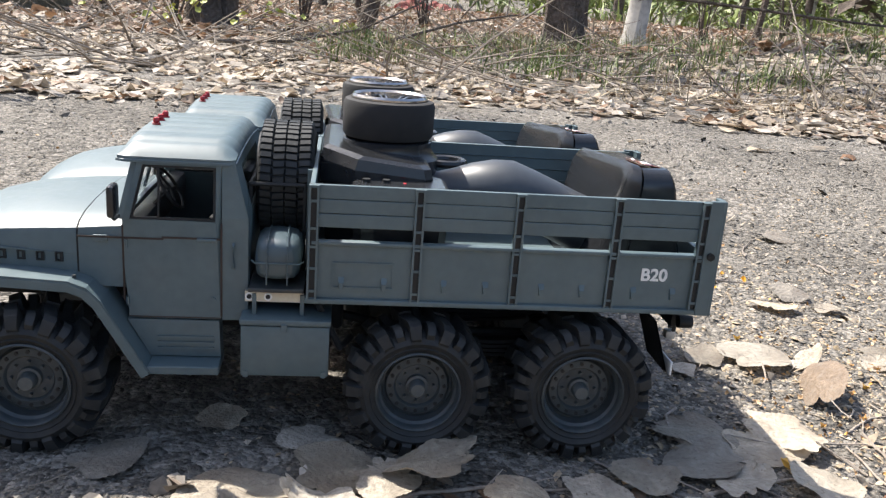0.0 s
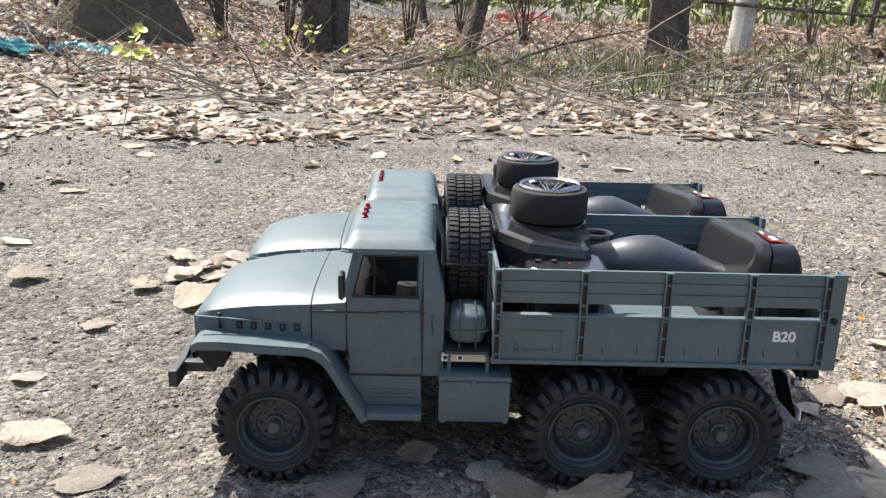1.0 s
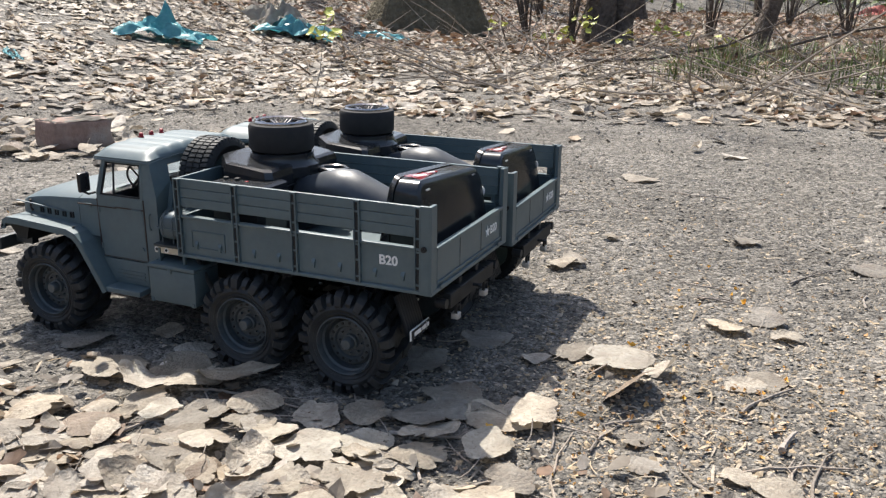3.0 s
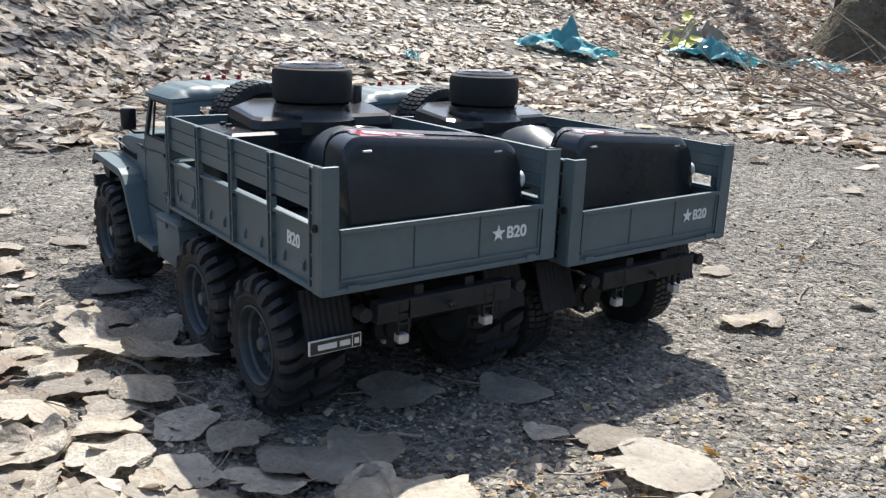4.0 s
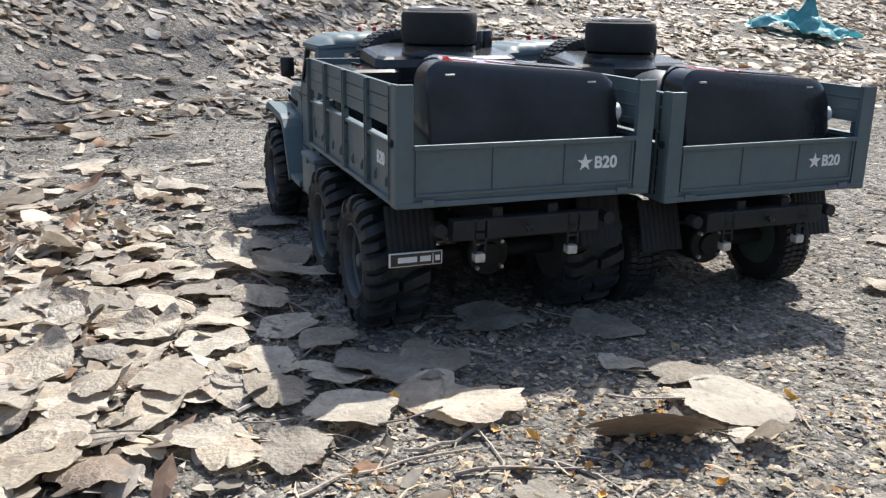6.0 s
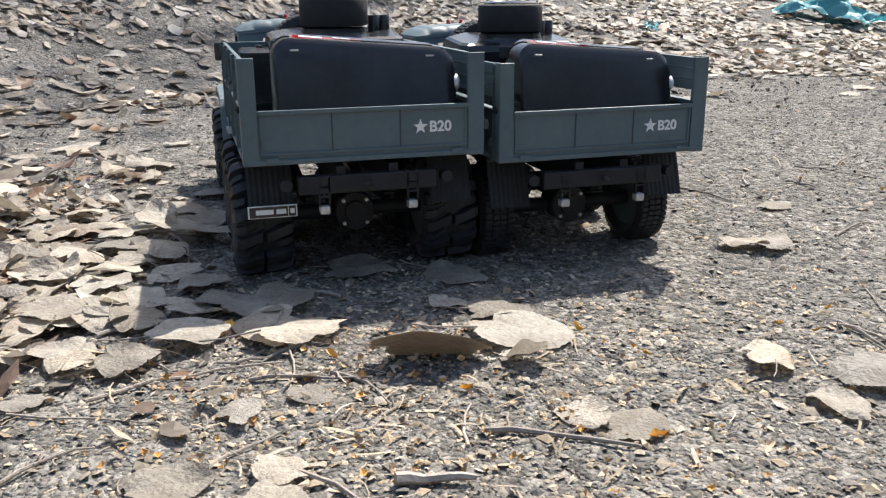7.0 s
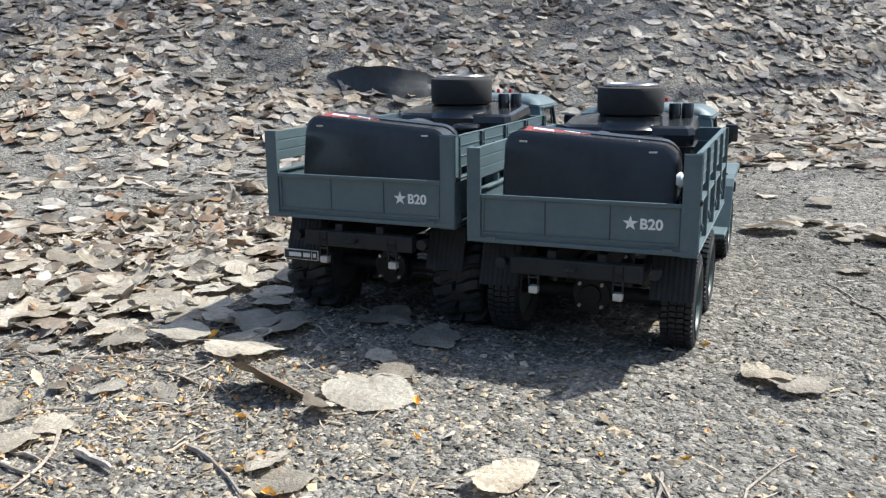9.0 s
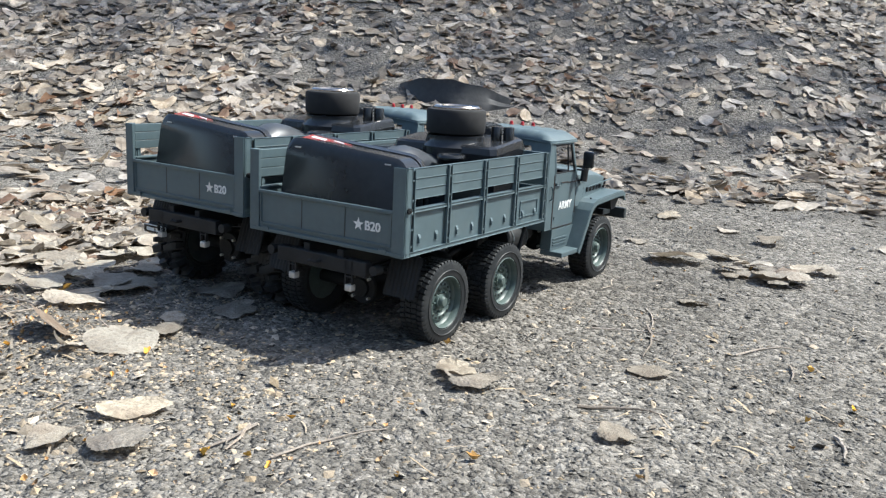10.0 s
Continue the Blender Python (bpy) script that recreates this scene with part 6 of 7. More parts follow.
# ---- sprigs of young leaves ----
def sapling(x, y, h, lean, seed, leaves=9, size=0.03):
    b = Vector((x, y, hz(x, y)))
    t = group_empty("sapling", Matrix.Translation(b))
    tagged(t, "thin sapling with a few fresh yellow-green leaves", "sapling", "saplings in the litter")
    rg = random.Random(seed)
    top = Vector((lean[0], lean[1], h))
    pts = [Vector((0, 0, -0.01)), top * 0.4 + Vector((0.01, 0, 0)), top * 0.75, top]
    part("stem", tube(bmesh.new(), pts, [0.0014, 0.0012, 0.001, 0.0008], seg=5), TWIG, t)
    for k in range(leaves):
        u = rg.uniform(0.75, 1.0)
        c = top * u + Vector((rg.uniform(-1, 1), rg.uniform(-1, 1), rg.uniform(-0.5, 0.8))) * size * 1.3
        v, f = leaf_grid(5, 3, seed * 20 + k, 0.4, 0.25, 0.03)
        me = bpy.data.meshes.new("leaf")
        m = Matrix.Translation(c) @ pose(0, 0, 0, rg.uniform(-50, 50), rg.uniform(-50, 50), rg.uniform(0, 360)) @ Matrix.Scale(size * rg.uniform(0.8, 1.4), 4)
        me.from_pydata([m @ Vector(p) for p in v.tolist()], [], f)
        me.materials.append(YOUNG)
        new("leaf", me).parent = t
    return t


sapling(-1.05, 1.50, 0.26, (0.05, 0.02), 1, 15, 0.03)
for k, (x, y, h) in enumerate(((-1.52, 4.2, 0.14), (-1.28, 4.3, 0.08), (-1.12, 4.2, 0.11), (-0.98, 4.25, 0.15), (-0.78, 4.2, 0.09), (-1.05, 4.3, 0.19), (-0.5, 4.2, 0.1), (-0.25, 4.1, 0.07), (-0.62, 4.4, 0.14))):
    sapling(x, y, h, (0.02, 0.0), 10 + k, 8, 0.04)


# ---- rubbish and other large litter ----
def crumpled(name, x, y, sx, sy, sz, yaw, material, label, category, seed, peak=None, n=26):
    """A crumpled sheet lying on the ground, with folds and turned-up edges."""
    rg = random.Random(seed)
    ph = [rg.uniform(0, 6.28) for _ in range(6)]
    bm = bmesh.new()
    g = []
    ca, sa = math.cos(radians(yaw)), math.sin(radians(yaw))
    for i in range(n):
        row = []
        for j in range(n):
            u, v = 2 * i / (n - 1) - 1, 2 * j / (n - 1) - 1
            e = 1 + 0.2 * math.sin(5 * math.atan2(v, u) + ph[0]) + 0.12 * math.sin(9 * math.atan2(v, u) + ph[1])
            px, py = u * sx * e, v * sy * e
            rr = math.hypot(u, v)
            fold = abs(math.sin(3.1 * u + 2.0 * v + ph[2])) * 0.55 + abs(math.sin(5.3 * v - 3.7 * u + ph[3])) * 0.3 + abs(math.sin(11 * u + 7 * v + ph[4])) * 0.12
            z = sz * fold * max(0.12, 1 - rr * 0.6) + rg.uniform(0, 0.006)
            if peak:
                z += peak[2] * math.exp(-((u - peak[0]) ** 2 / 0.008 + (v - peak[1]) ** 2 / 0.03))
            wx, wy = x + ca * px - sa * py, y + sa * px + ca * py
            row.append(bm.verts.new((wx - x, wy - y, hz(wx, wy) - hz(x, y) + 0.006 + z)))
        g.append(row)
    for a, b in zip(g, g[1:]):
        for k in range(n - 1):
            bm.faces.new((a[k], a[k + 1], b[k + 1], b[k]))
    bmesh.ops.solidify(bm, geom=list(bm.faces), thickness=0.002)
    bmesh.ops.recalc_face_normals(bm, faces=bm.faces)
    return tagged(part(name, bm, material, smooth=True, loc=(x, y, hz(x, y))), label, category, "scraps of sheeting")


crumpled("plastic_sheet", -2.36, 2.44, 0.17, 0.09, 0.115, 40, TEAL, "crumpled teal plastic sheet with a raised tip", "plastic sheet", 1, (0.05, 0.0, 0.065))
crumpled("sack", -2.46, 3.46, 0.16, 0.12, 0.22, 35, SACK, "dusty white woven sack slumped on the litter", "sack", 2)
crumpled("plastic_sheet", -2.33, 3.42, 0.19, 0.09, 0.14, 35, TEAL, "crumpled teal plastic sheet beside the sack", "plastic sheet", 3)
crumpled("plastic_sheet", -2.07, 3.86, 0.13, 0.07, 0.055, 30, TEAL, "flat strip of teal plastic sheet in the litter", "plastic sheet", 4)
crumpled("plastic_sheet", -2.33, 1.62, 0.06, 0.02, 0.008, -30, TEAL, "dull teal plastic strip half buried in leaves", "plastic sheet", 5)
crumpled("plastic_sheet", 1.1, 14.2, 0.46, 0.25, 0.32, 10, PINK, "faded red plastic sheet in the undergrowth", "plastic sheet", 6)
crumpled("sack", 1.62, 14.3, 0.2, 0.12, 0.25, 10, SACK, "pale scrap of sacking in the undergrowth", "sack", 7)


def earth_mound(x, y, r, h, seed):
    """A slumped heap of clods: a rounded mass roughened at three scales."""
    bm = bmesh.new()
    rows = []
    for i in range(31):
        u = i / 30
        row = []
        for k in range(80):
            a = 2 * math.pi * k / 80
            rad = r * u * (1 + 0.14 * math.sin(3 * a + 1) + 0.07 * math.sin(7 * a))
            q = Vector((rad * math.cos(a), rad * math.sin(a), seed))
            z = h * (1 - u ** 2.3) * (1 + 0.1 * math.sin(4 * a + 3 * u)) + noise.noise(q * 6) * 0.07 + noise.noise(q * 17) * 0.04 + noise.noise(q * 45) * 0.018
            row.append(bm.verts.new((rad * math.cos(a), rad * math.sin(a), z - 0.06)))
        rows.append(row)
    for a, b in zip(rows, rows[1:]):
        for k in range(80):
            bm.faces.new((a[k], a[(k + 1) % 80], b[(k + 1) % 80], b[k]))
    bmesh.ops.remove_doubles(bm, verts=bm.verts, dist=1e-4)
    bmesh.ops.recalc_face_normals(bm, faces=bm.faces)
    return tagged(part("earth_mound", bm, MOUND, smooth=False, loc=(x, y, hz(x, y))), "crumbly grey-brown heap of earth by the trees", "earth mound")


earth_mound(-2.22, 4.68, 0.42, 0.50, 1)


def half_brick(x, y, yaw):
    bm = B(-0.070, 0.070, -0.043, 0.043, 0.0, 0.056, bev=0.004, seg=2)
    bmesh.ops.subdivide_edges(bm, edges=list(bm.edges), cuts=2, use_grid_fill=True)
    for v in bm.verts:
        v.co += Vector((noise.noise(v.co * 30) * 0.004, noise.noise(v.co * 30 + Vector((9, 0, 0))) * 0.004, noise.noise(v.co * 24 + Vector((0, 9, 0))) * 0.003))
        if v.co.x > 0.05:
            v.co.x -= 0.03 * max(0, noise.noise(v.co * 18 + Vector((3, 3, 3))) + 0.2)
    b = part("brick", bm, BRICK, smooth=True)
    b.matrix_basis = pose(x, y, hz(x, y) + 0.002, 0, 2, yaw)
    bm = bmesh.new()
    g = [[bm.verts.new((-0.067 + 0.126 * i / 17, -0.041 + 0.082 * j / 9, 0.0545 + 0.0035 * noise.noise(Vector((i * 0.4, j * 0.4, 3))) + 0.002)) for j in range(10)] for i in range(18)]
    for i in range(17):
        for j in range(9):
            bm.faces.new((g[i][j], g[i + 1][j], g[i + 1][j + 1], g[i][j + 1]))
    bmesh.ops.solidify(bm, geom=list(bm.faces), thickness=0.002)
    part("dust_crust", bm, GRIT, b, "pale crust of dust and mortar", True)
    return tagged(b, "broken weathered red brick with dusty top", "brick")


half_brick(-1.16, 0.765, 72)


def rubber_strip(x, y, yaw):
    """A torn strip of tyre lying on edge in a shallow curve, its lower lip turned out."""
    bm = bmesh.new()
    rings = []
    for i in range(31):
        u = i / 30
        a = (u - 0.5) * 2.2
        cx, cy = 0.215 * math.sin(a), 0.215 * (1 - math.cos(a))
        h = 0.068 * (0.45 + 0.55 * math.sin(math.pi * min(1, u * 1.1 + 0.08)) ** 0.7)
        nx_, ny_ = math.sin(a), -math.cos(a)
        z = 0.008 * math.sin(5 * u) + 0.002 * math.sin(31 * u)
        prof_ = ((-0.006, -0.02), (0.028, -0.02), (0.024, 0.012), (0.008, h * 0.5), (0.004, h), (-0.006, h - 0.002), (-0.004, h * 0.5))
        rings.append([(cx + nx_ * d, cy + ny_ * d, z + q) for d, q in prof_])
    loft(bm, rings)
    o = part("rubber_strip", bm, BELT, smooth=True)
    o.matrix_basis = pose(x, y, hz(x, y), 0, 0, yaw)
    return tagged(o, "curved torn strip of old black tyre rubber on the bank", "rubber strip")


rubber_strip(-1.55, -0.64, 120)


# ---- single fallen leaves ----
RINGS = (0.3, 0.55, 0.75, 0.89, 1.0)


def leaf_mesh(seed, torn, wave, fold, curl, bow):
    v, f = leaf_sheet(72, RINGS, seed, 36, torn, wave, fold, curl, bow)
    me = bpy.data.meshes.new("leaf")
    me.from_pydata(v.tolist(), [], f)
    me.polygons.foreach_set("use_smooth", [True] * len(f))
    z = float(v[1 + 4 * 72 + 36][2])
    bm = bmesh.new()
    tube(bm, [(-0.40, 0, z + 0.004), (-0.6, 0.02, z - 0.005), (-0.8, 0.05, z - 0.02), (-1.0, 0.12, z - 0.02)], [0.012, 0.01, 0.009, 0.012], seg=5)
    stem = bpy.data.meshes.new("stem")
    bm.to_mesh(stem)
    bm.free()
    return me, stem


SHAPES = {"flat": [leaf_mesh(300 + k, k % 3, 0.012 + 0.007 * (k % 3), 0.03 * (k % 5 - 2), 0.03 + 0.02 * (k % 4), 0.05 * (k % 3 - 1)) for k in range(26)],
          "arch": [leaf_mesh(330 + k, 0, 0.02, -0.1, 0.05, b) for k, b in enumerate((-0.35, -0.55))],
          "cup": [leaf_mesh(350 + k, k % 2, 0.03, 0.12, 0.13, 0.25) for k in range(5)]}
for m_ in [p_ for lst in SHAPES.values() for p_ in lst]:
    m_[0].materials.append(DRYLEAF)
    m_[1].materials.append(TWIG)
BROWN_ARCH = [a.copy() for a, b in SHAPES["arch"]]
for m_ in BROWN_ARCH:
    m_.materials.clear()
    m_.materials.append(BROWNLEAF)
PALE_FLAT = [a.copy() for a, b in SHAPES["flat"]]
for m_ in PALE_FLAT:
    m_.materials.clear()
    m_.materials.append(PALELEAF)
lr = random.Random(21)


def fallen_leaf(x, y, size, form="flat", yaw=None, tilt=6, lift=0.001, brown=False, label="", stem=None, pale=False):
    k = lr.randrange(len(SHAPES[form]))
    me, st = SHAPES[form][k]
    if brown:
        me = BROWN_ARCH[k % len(BROWN_ARCH)]
    if pale and form == "flat":
        me = PALE_FLAT[k]
    o = new("fallen_leaf", me)
    low = min(v.co.z for v in me.vertices) * size
    yaw = lr.uniform(0, 360) if yaw is None else yaw
    o.matrix_basis = pose(x, y, hz(x, y) + lift - low + size * 0.012 * abs(tilt) / 6, lr.uniform(-tilt, tilt), lr.uniform(-tilt, tilt), yaw) @ Matrix.Diagonal((size, size * lr.uniform(0.8, 1.15), size, 1))
    if stem if stem is not None else lr.random() < 0.45:
        s = new("stem", st)
        s.parent = o
    tagged(o, label or "dry pale tan poplar leaf lying on the grit", "leaf", "fallen poplar leaves")
    return o


GREY = "dusty grey poplar leaf lying in the trucks' shade"
for x, y, s, a in ((0.011, -0.015, 0.06, 46), (0.061, 0.005, 0.06, 4), (-0.354, -0.015, 0.045, 48), (-0.005, 0.15, 0.049, 48), (0.051, 0.13, 0.028, 31), (-0.045, 0.082, 0.055, 63), (0.08, 0.154, 0.04, 61), (0.018, 0.019, 0.053, 173), (0.083, 0.021, 0.062, 111), (-0.239, 0.008, 0.041, 12), (-0.298, 0.037, 0.032, 6)):
    fallen_leaf(x, y, s, "flat", a, 4, 0.001, False, GREY)
# the toothed leaf in the sun, the brown one propped against it, a folded one and a pair behind the tails
fallen_leaf(0.124, 0.156, 0.068, "flat", 78, 3, 0.003, False, "pale toothed poplar leaf lying in the sun", pale=True)
arched = fallen_leaf(0.141, 0.089, 0.07, "arch", 90, 8, 0.004, True, "brown poplar leaf propped up on its edge", True)
along, up_ = Vector((0.28, 0.96, 0.0)).normalized(), Vector((0.70, -0.2, 0.68)).normalized()
up_ = (up_ - along * up_.dot(along)).normalized()
arched.matrix_basis = Matrix.Translation((0.144, 0.089, 0.0135)) @ facing(0, 0, 0, along, up_) @ Matrix.Diagonal((0.066, 0.050, -0.024, 1))
fallen_leaf(0.163, 0.142, 0.034, "cup", 30, 20, 0.002, False, "small folded grey leaf leaning on its stalk", True)
fallen_leaf(0.205, 0.281, 0.046, "flat", 150, 5, 0.002, False, "pale torn poplar leaf with a lifted edge")
fallen_leaf(0.240, 0.318, 0.042, "arch", 80, 22, 0.003, False, "tan curled leaf beside a pale flat one", True)
fallen_leaf(0.262, 0.280, 0.034, "flat", 10, 5, 0.001, False, "small pale leaf flat on the grit", True)
for x, y, s, a in ((0.182, -0.021, 0.027, 4), (0.233, 0.148, 0.034, 5), (0.244, -0.007, 0.026, 60), (0.271, -0.013, 0.033, 34), (0.169, 0.017, 0.027, 67), (0.244, -0.057, 0.04, 88), (0.138, -0.131, 0.026, 108), (0.252, 0.168, 0.036, 136)):
    fallen_leaf(x, y, s, "flat", a, 6)
# open grit on the far side
for x, y, s, a in ((-0.007, 0.407, 0.04, 40), (0.19, 0.613, 0.04, 5), (-0.021, 0.958, 0.062, 12), (0.005, 0.428, 0.041, 119), (-0.118, 0.522, 0.033, 110), (0.022, 0.555, 0.026, 102), (0.346, 0.549, 0.059, -2)):
    fallen_leaf(x, y, s, "flat", a, 7, 0.002)
# the pile beyond the far truck's nose
for x, y, s, a in ((-0.564, 0.383, 0.082, 116), (-0.635, 0.421, 0.049, 100), (-0.603, 0.473, 0.053, 128), (-0.548, 0.488, 0.05, 95), (-0.553, 0.522, 0.054, 140), (-0.620, 0.534, 0.048, 127), (-0.79, 0.444, 0.05, 22), (-0.634, 0.555, 0.043, 22)):
    fallen_leaf(x, y, s * 0.9, "flat", a, 9, lr.uniform(0.001, 0.006), False, "pale dry leaf in a small scatter on the gravel")
for _ in range(16):
    fallen_leaf(lr.gauss(-0.588, 0.035), lr.gauss(0.495, 0.03), lr.uniform(0.025, 0.045), lr.choice(("flat", "flat", "arch")), None, 12, lr.uniform(0.001, 0.008), lr.random() < 0.25, "dry leaf in a small scatter on the gravel")
# leaves drifted against the brick
for k in range(22):
    a_ = lr.uniform(0, 6.28)
    fallen_leaf(-1.16 + (0.075 + 0.07 * lr.random()) * math.cos(a_), 0.765 + (0.10 + 0.07 * lr.random()) * math.sin(a_), lr.uniform(0.03, 0.055), lr.choice(("flat", "cup", "arch")), None, 14, lr.uniform(0.002, 0.014), k % 4 == 0, "dry leaf drifted against the brick", pale=k % 3 == 0)
# strewn over the gravel ahead of the trucks
for x, y, s, a in ((-0.55, -0.087, 0.067, 35), (-0.497, -0.121, 0.044, 24), (-0.457, -0.083, 0.042, 16), (-0.54, -0.011, 0.047, 25), (-0.373, -0.088, 0.026, 27), (-0.78, 0.108, 0.063, -21), (-0.607, 0.053, 0.05, 4), (-0.647, 0.294, 0.034, 23), (-0.903, 0.244, 0.06, 12)):
    fallen_leaf(x, y, s, lr.choice(("flat", "flat", "cup")), a, 7)
for x, y, s in ((-0.992, 1.014, 0.045), (-0.875, 0.601, 0.04), (-0.93, 0.924, 0.045), (-0.823, 0.145, 0.045), (-0.92, 1.30, 0.045), (-0.55, 1.22, 0.04), (-0.3, 1.1, 0.04), (-0.367, 0.474, 0.03), (-0.62, -0.14, 0.05), (-0.70, -0.05, 0.04), (-0.66, 0.16, 0.03), (-0.86, 0.36, 0.035)):
    fallen_leaf(x, y, s, lr.choice(("flat", "flat", "cup")), None, 9)
# the thick layer beside the near truck: broken leaves below, the large whole ones on top
LAYER = "dry pale leaf in the thick layer beside the truck"
for _ in range(190):
    x, y = lr.uniform(-0.30, 0.11), -0.06 - 0.36 * lr.random() ** 1.1
    if y < -0.13 or lr.random() < 0.45:
        fallen_leaf(x, y, lr.uniform(0.02, 0.05), lr.choice(("flat", "flat", "flat", "cup", "arch")), None, 13, lr.uniform(0.001, 0.006), lr.random() < 0.12, LAYER)
for x, y, s, a in ((-0.276, -0.054, 0.073, 30), (-0.166, -0.034, 0.079, 46), (-0.217, -0.123, 0.041, 59), (-0.181, -0.103, 0.036, 47), (-0.15, -0.101, 0.061, 76), (-0.108, -0.084, 0.048, 36), (-0.045, -0.105, 0.062, 32), (-0.069, -0.054, 0.051, 41), (-0.035, -0.034, 0.052, 56), (0.032, -0.077, 0.048, 38), (0.073, -0.048, 0.058, 4), (0.015, -0.117, 0.049, 35), (-0.137, -0.134, 0.05, 45), (-0.236, -0.172, 0.056, 48)):
    fallen_leaf(x, y, s * 0.86, "flat", a + lr.choice((0, 90, 180)), 5, lr.uniform(0.002, 0.006), False, LAYER, pale=lr.random() < 0.2)
for x, y, s, a in ((-0.204, -0.199, 0.042, 60), (-0.163, -0.171, 0.044, 33), (-0.1, -0.167, 0.047, 42), (-0.188, -0.224, 0.045, 18), (-0.148, -0.201, 0.045, 40), (-0.193, -0.045, 0.062, 82), (-0.082, -0.096, 0.044, 89), (0.072, -0.127, 0.044, 86), (0.01, -0.171, 0.03, 92), (0.054, -0.164, 0.035, 102), (-0.139, -0.17, 0.051, 82), (0.025, -0.041, 0.052, 53), (-0.011, -0.081, 0.045, 65), (-0.221, -0.032, 0.064, -5)):
    fallen_leaf(x, y, s * 0.9, "flat", a + lr.choice((0, 90, 180)), 7, lr.uniform(0.002, 0.006), False, LAYER, pale=lr.random() < 0.2)


# ---- twigs and bud scales ----
def twig(x, y, length, yaw, r=0.0014, bend=0.07, label="dry grey-brown twig lying on the grit"):
    rg = random.Random(int(x * 7919 + y * 104729))
    bm = bmesh.new()
    pts, rad = [], []
    for i in range(7):
        u = i / 6
        lx, ly = (u - 0.5) * length, bend * length * math.sin(3.1 * u + rg.uniform(-0.2, 0.2)) + rg.uniform(-0.01, 0.01) * length
        wx, wy = x + lx * math.cos(yaw) - ly * math.sin(yaw), y + lx * math.sin(yaw) + ly * math.cos(yaw)
        pts.append((wx - x, wy - y, hz(wx, wy) - hz(x, y) + r * 0.9 + rg.uniform(0, 0.0016)))
        rad.append(r * (1 - 0.55 * u) * rg.uniform(0.9, 1.15))
    tube(bm, pts, rad, seg=6)
    q = Vector(pts[3])
    tube(bm, [q, q + Vector((math.cos(yaw + 0.8), math.sin(yaw + 0.8), 0.15)) * length * 0.16], [r * 0.5, r * 0.25], seg=5)
    return tagged(part("twig", bm, TWIG, smooth=True, loc=(x, y, hz(x, y))), label, "twig", "dry twigs")


for x, y, L, a, r in ((0.256, 0.126, 0.075, 1.05, 0.0024), (0.275, 0.058, 0.036, 1.32, 0.004), (0.208, -0.112, 0.05, 2.05, 0.0016), (0.095, -0.076, 0.055, 0.87, 0.0014), (0.284, 0.5, 0.105, 1.0, 0.0018), (0.192, 0.36, 0.054, -0.06, 0.0018), (0.129, 0.01, 0.052, -0.1, 0.0012), (0.088, -0.088, 0.05, 0.61, 0.002), (-0.164, -0.06, 0.072, 2.6, 0.0012), (0.105, -0.002, 0.058, -1.25, 0.0022), (0.219, -0.021, 0.05, 2.27, 0.0014), (0.279, 0.018, 0.09, 0.5, 0.002), (0.166, 0.045, 0.06, 0.4, 0.0016), (0.15, 0.02, 0.07, 1.3, 0.0016), (0.185, 0.365, 0.035, 0.4, 0.002), (0.30, 0.02, 0.08, 1.4, 0.0022), (0.20, 0.06, 0.05, 2.3, 0.0012), (0.225, 0.09, 0.045, 2.8, 0.0013)):
    twig(x, y, L, a, r * 0.75)
twig(0.016, 0.022, 0.075, 1.5, 0.0022, 0.2, "curved dry twig by the rear wheel")
tr_ = random.Random(31)
for _ in range(60):
    twig(tr_.uniform(-0.4, 0.35), tr_.uniform(-0.42, 0.02) if tr_.random() < 0.75 else tr_.uniform(0.4, 0.9), tr_.uniform(0.03, 0.12), tr_.uniform(0, 3.14), tr_.uniform(0.0007, 0.0016))


def bud_scale(x, y, s):
    v, f = leaf_grid(6, 5, int(900 + x * 1000), 0.9, 0.9, 0.05)
    me = bpy.data.meshes.new("bud_scale")
    me.from_pydata((v * np.array([1, 0.55, 1])).tolist(), [], f)
    me.materials.append(CATKIN)
    o = new("bud_scale", me)
    o.matrix_basis = pose(x, y, hz(x, y) + 0.001, tr_.uniform(-20, 20), tr_.uniform(-20, 20), tr_.uniform(0, 360)) @ Matrix.Scale(s, 4)
    return tagged(o, "yellow-orange fallen bud scale on the grit", "bud scale", "fallen bud scales")


for x, y, s in ((0.127, 0.194, 0.014), (0.175, 0.217, 0.009), (0.154, 0.325, 0.009), (0.215, 0.367, 0.014), (0.266, 0.173, 0.014), (0.25, 0.14, 0.01), (-0.064, 0.357, 0.014), (0.19, 0.10, 0.011), (0.064, -0.023, 0.018), (0.17, 0.34, 0.008), (-0.215, 0.629, 0.014), (0.112, 0.5, 0.013), (0.198, 0.39, 0.01), (0.161, 0.477, 0.012), (-0.102, 0.651, 0.013), (-0.145, 0.677, 0.013), (0.201, 0.41, 0.01), (0.143, 0.371, 0.01), (0.12, 0.038, 0.012), (-0.6, 0.47, 0.016)):
    bud_scale(x, y, s * 0.75)


# ---- litter and grit ----
def keep(p, w):
    return p[rng.random(len(p)) < w]


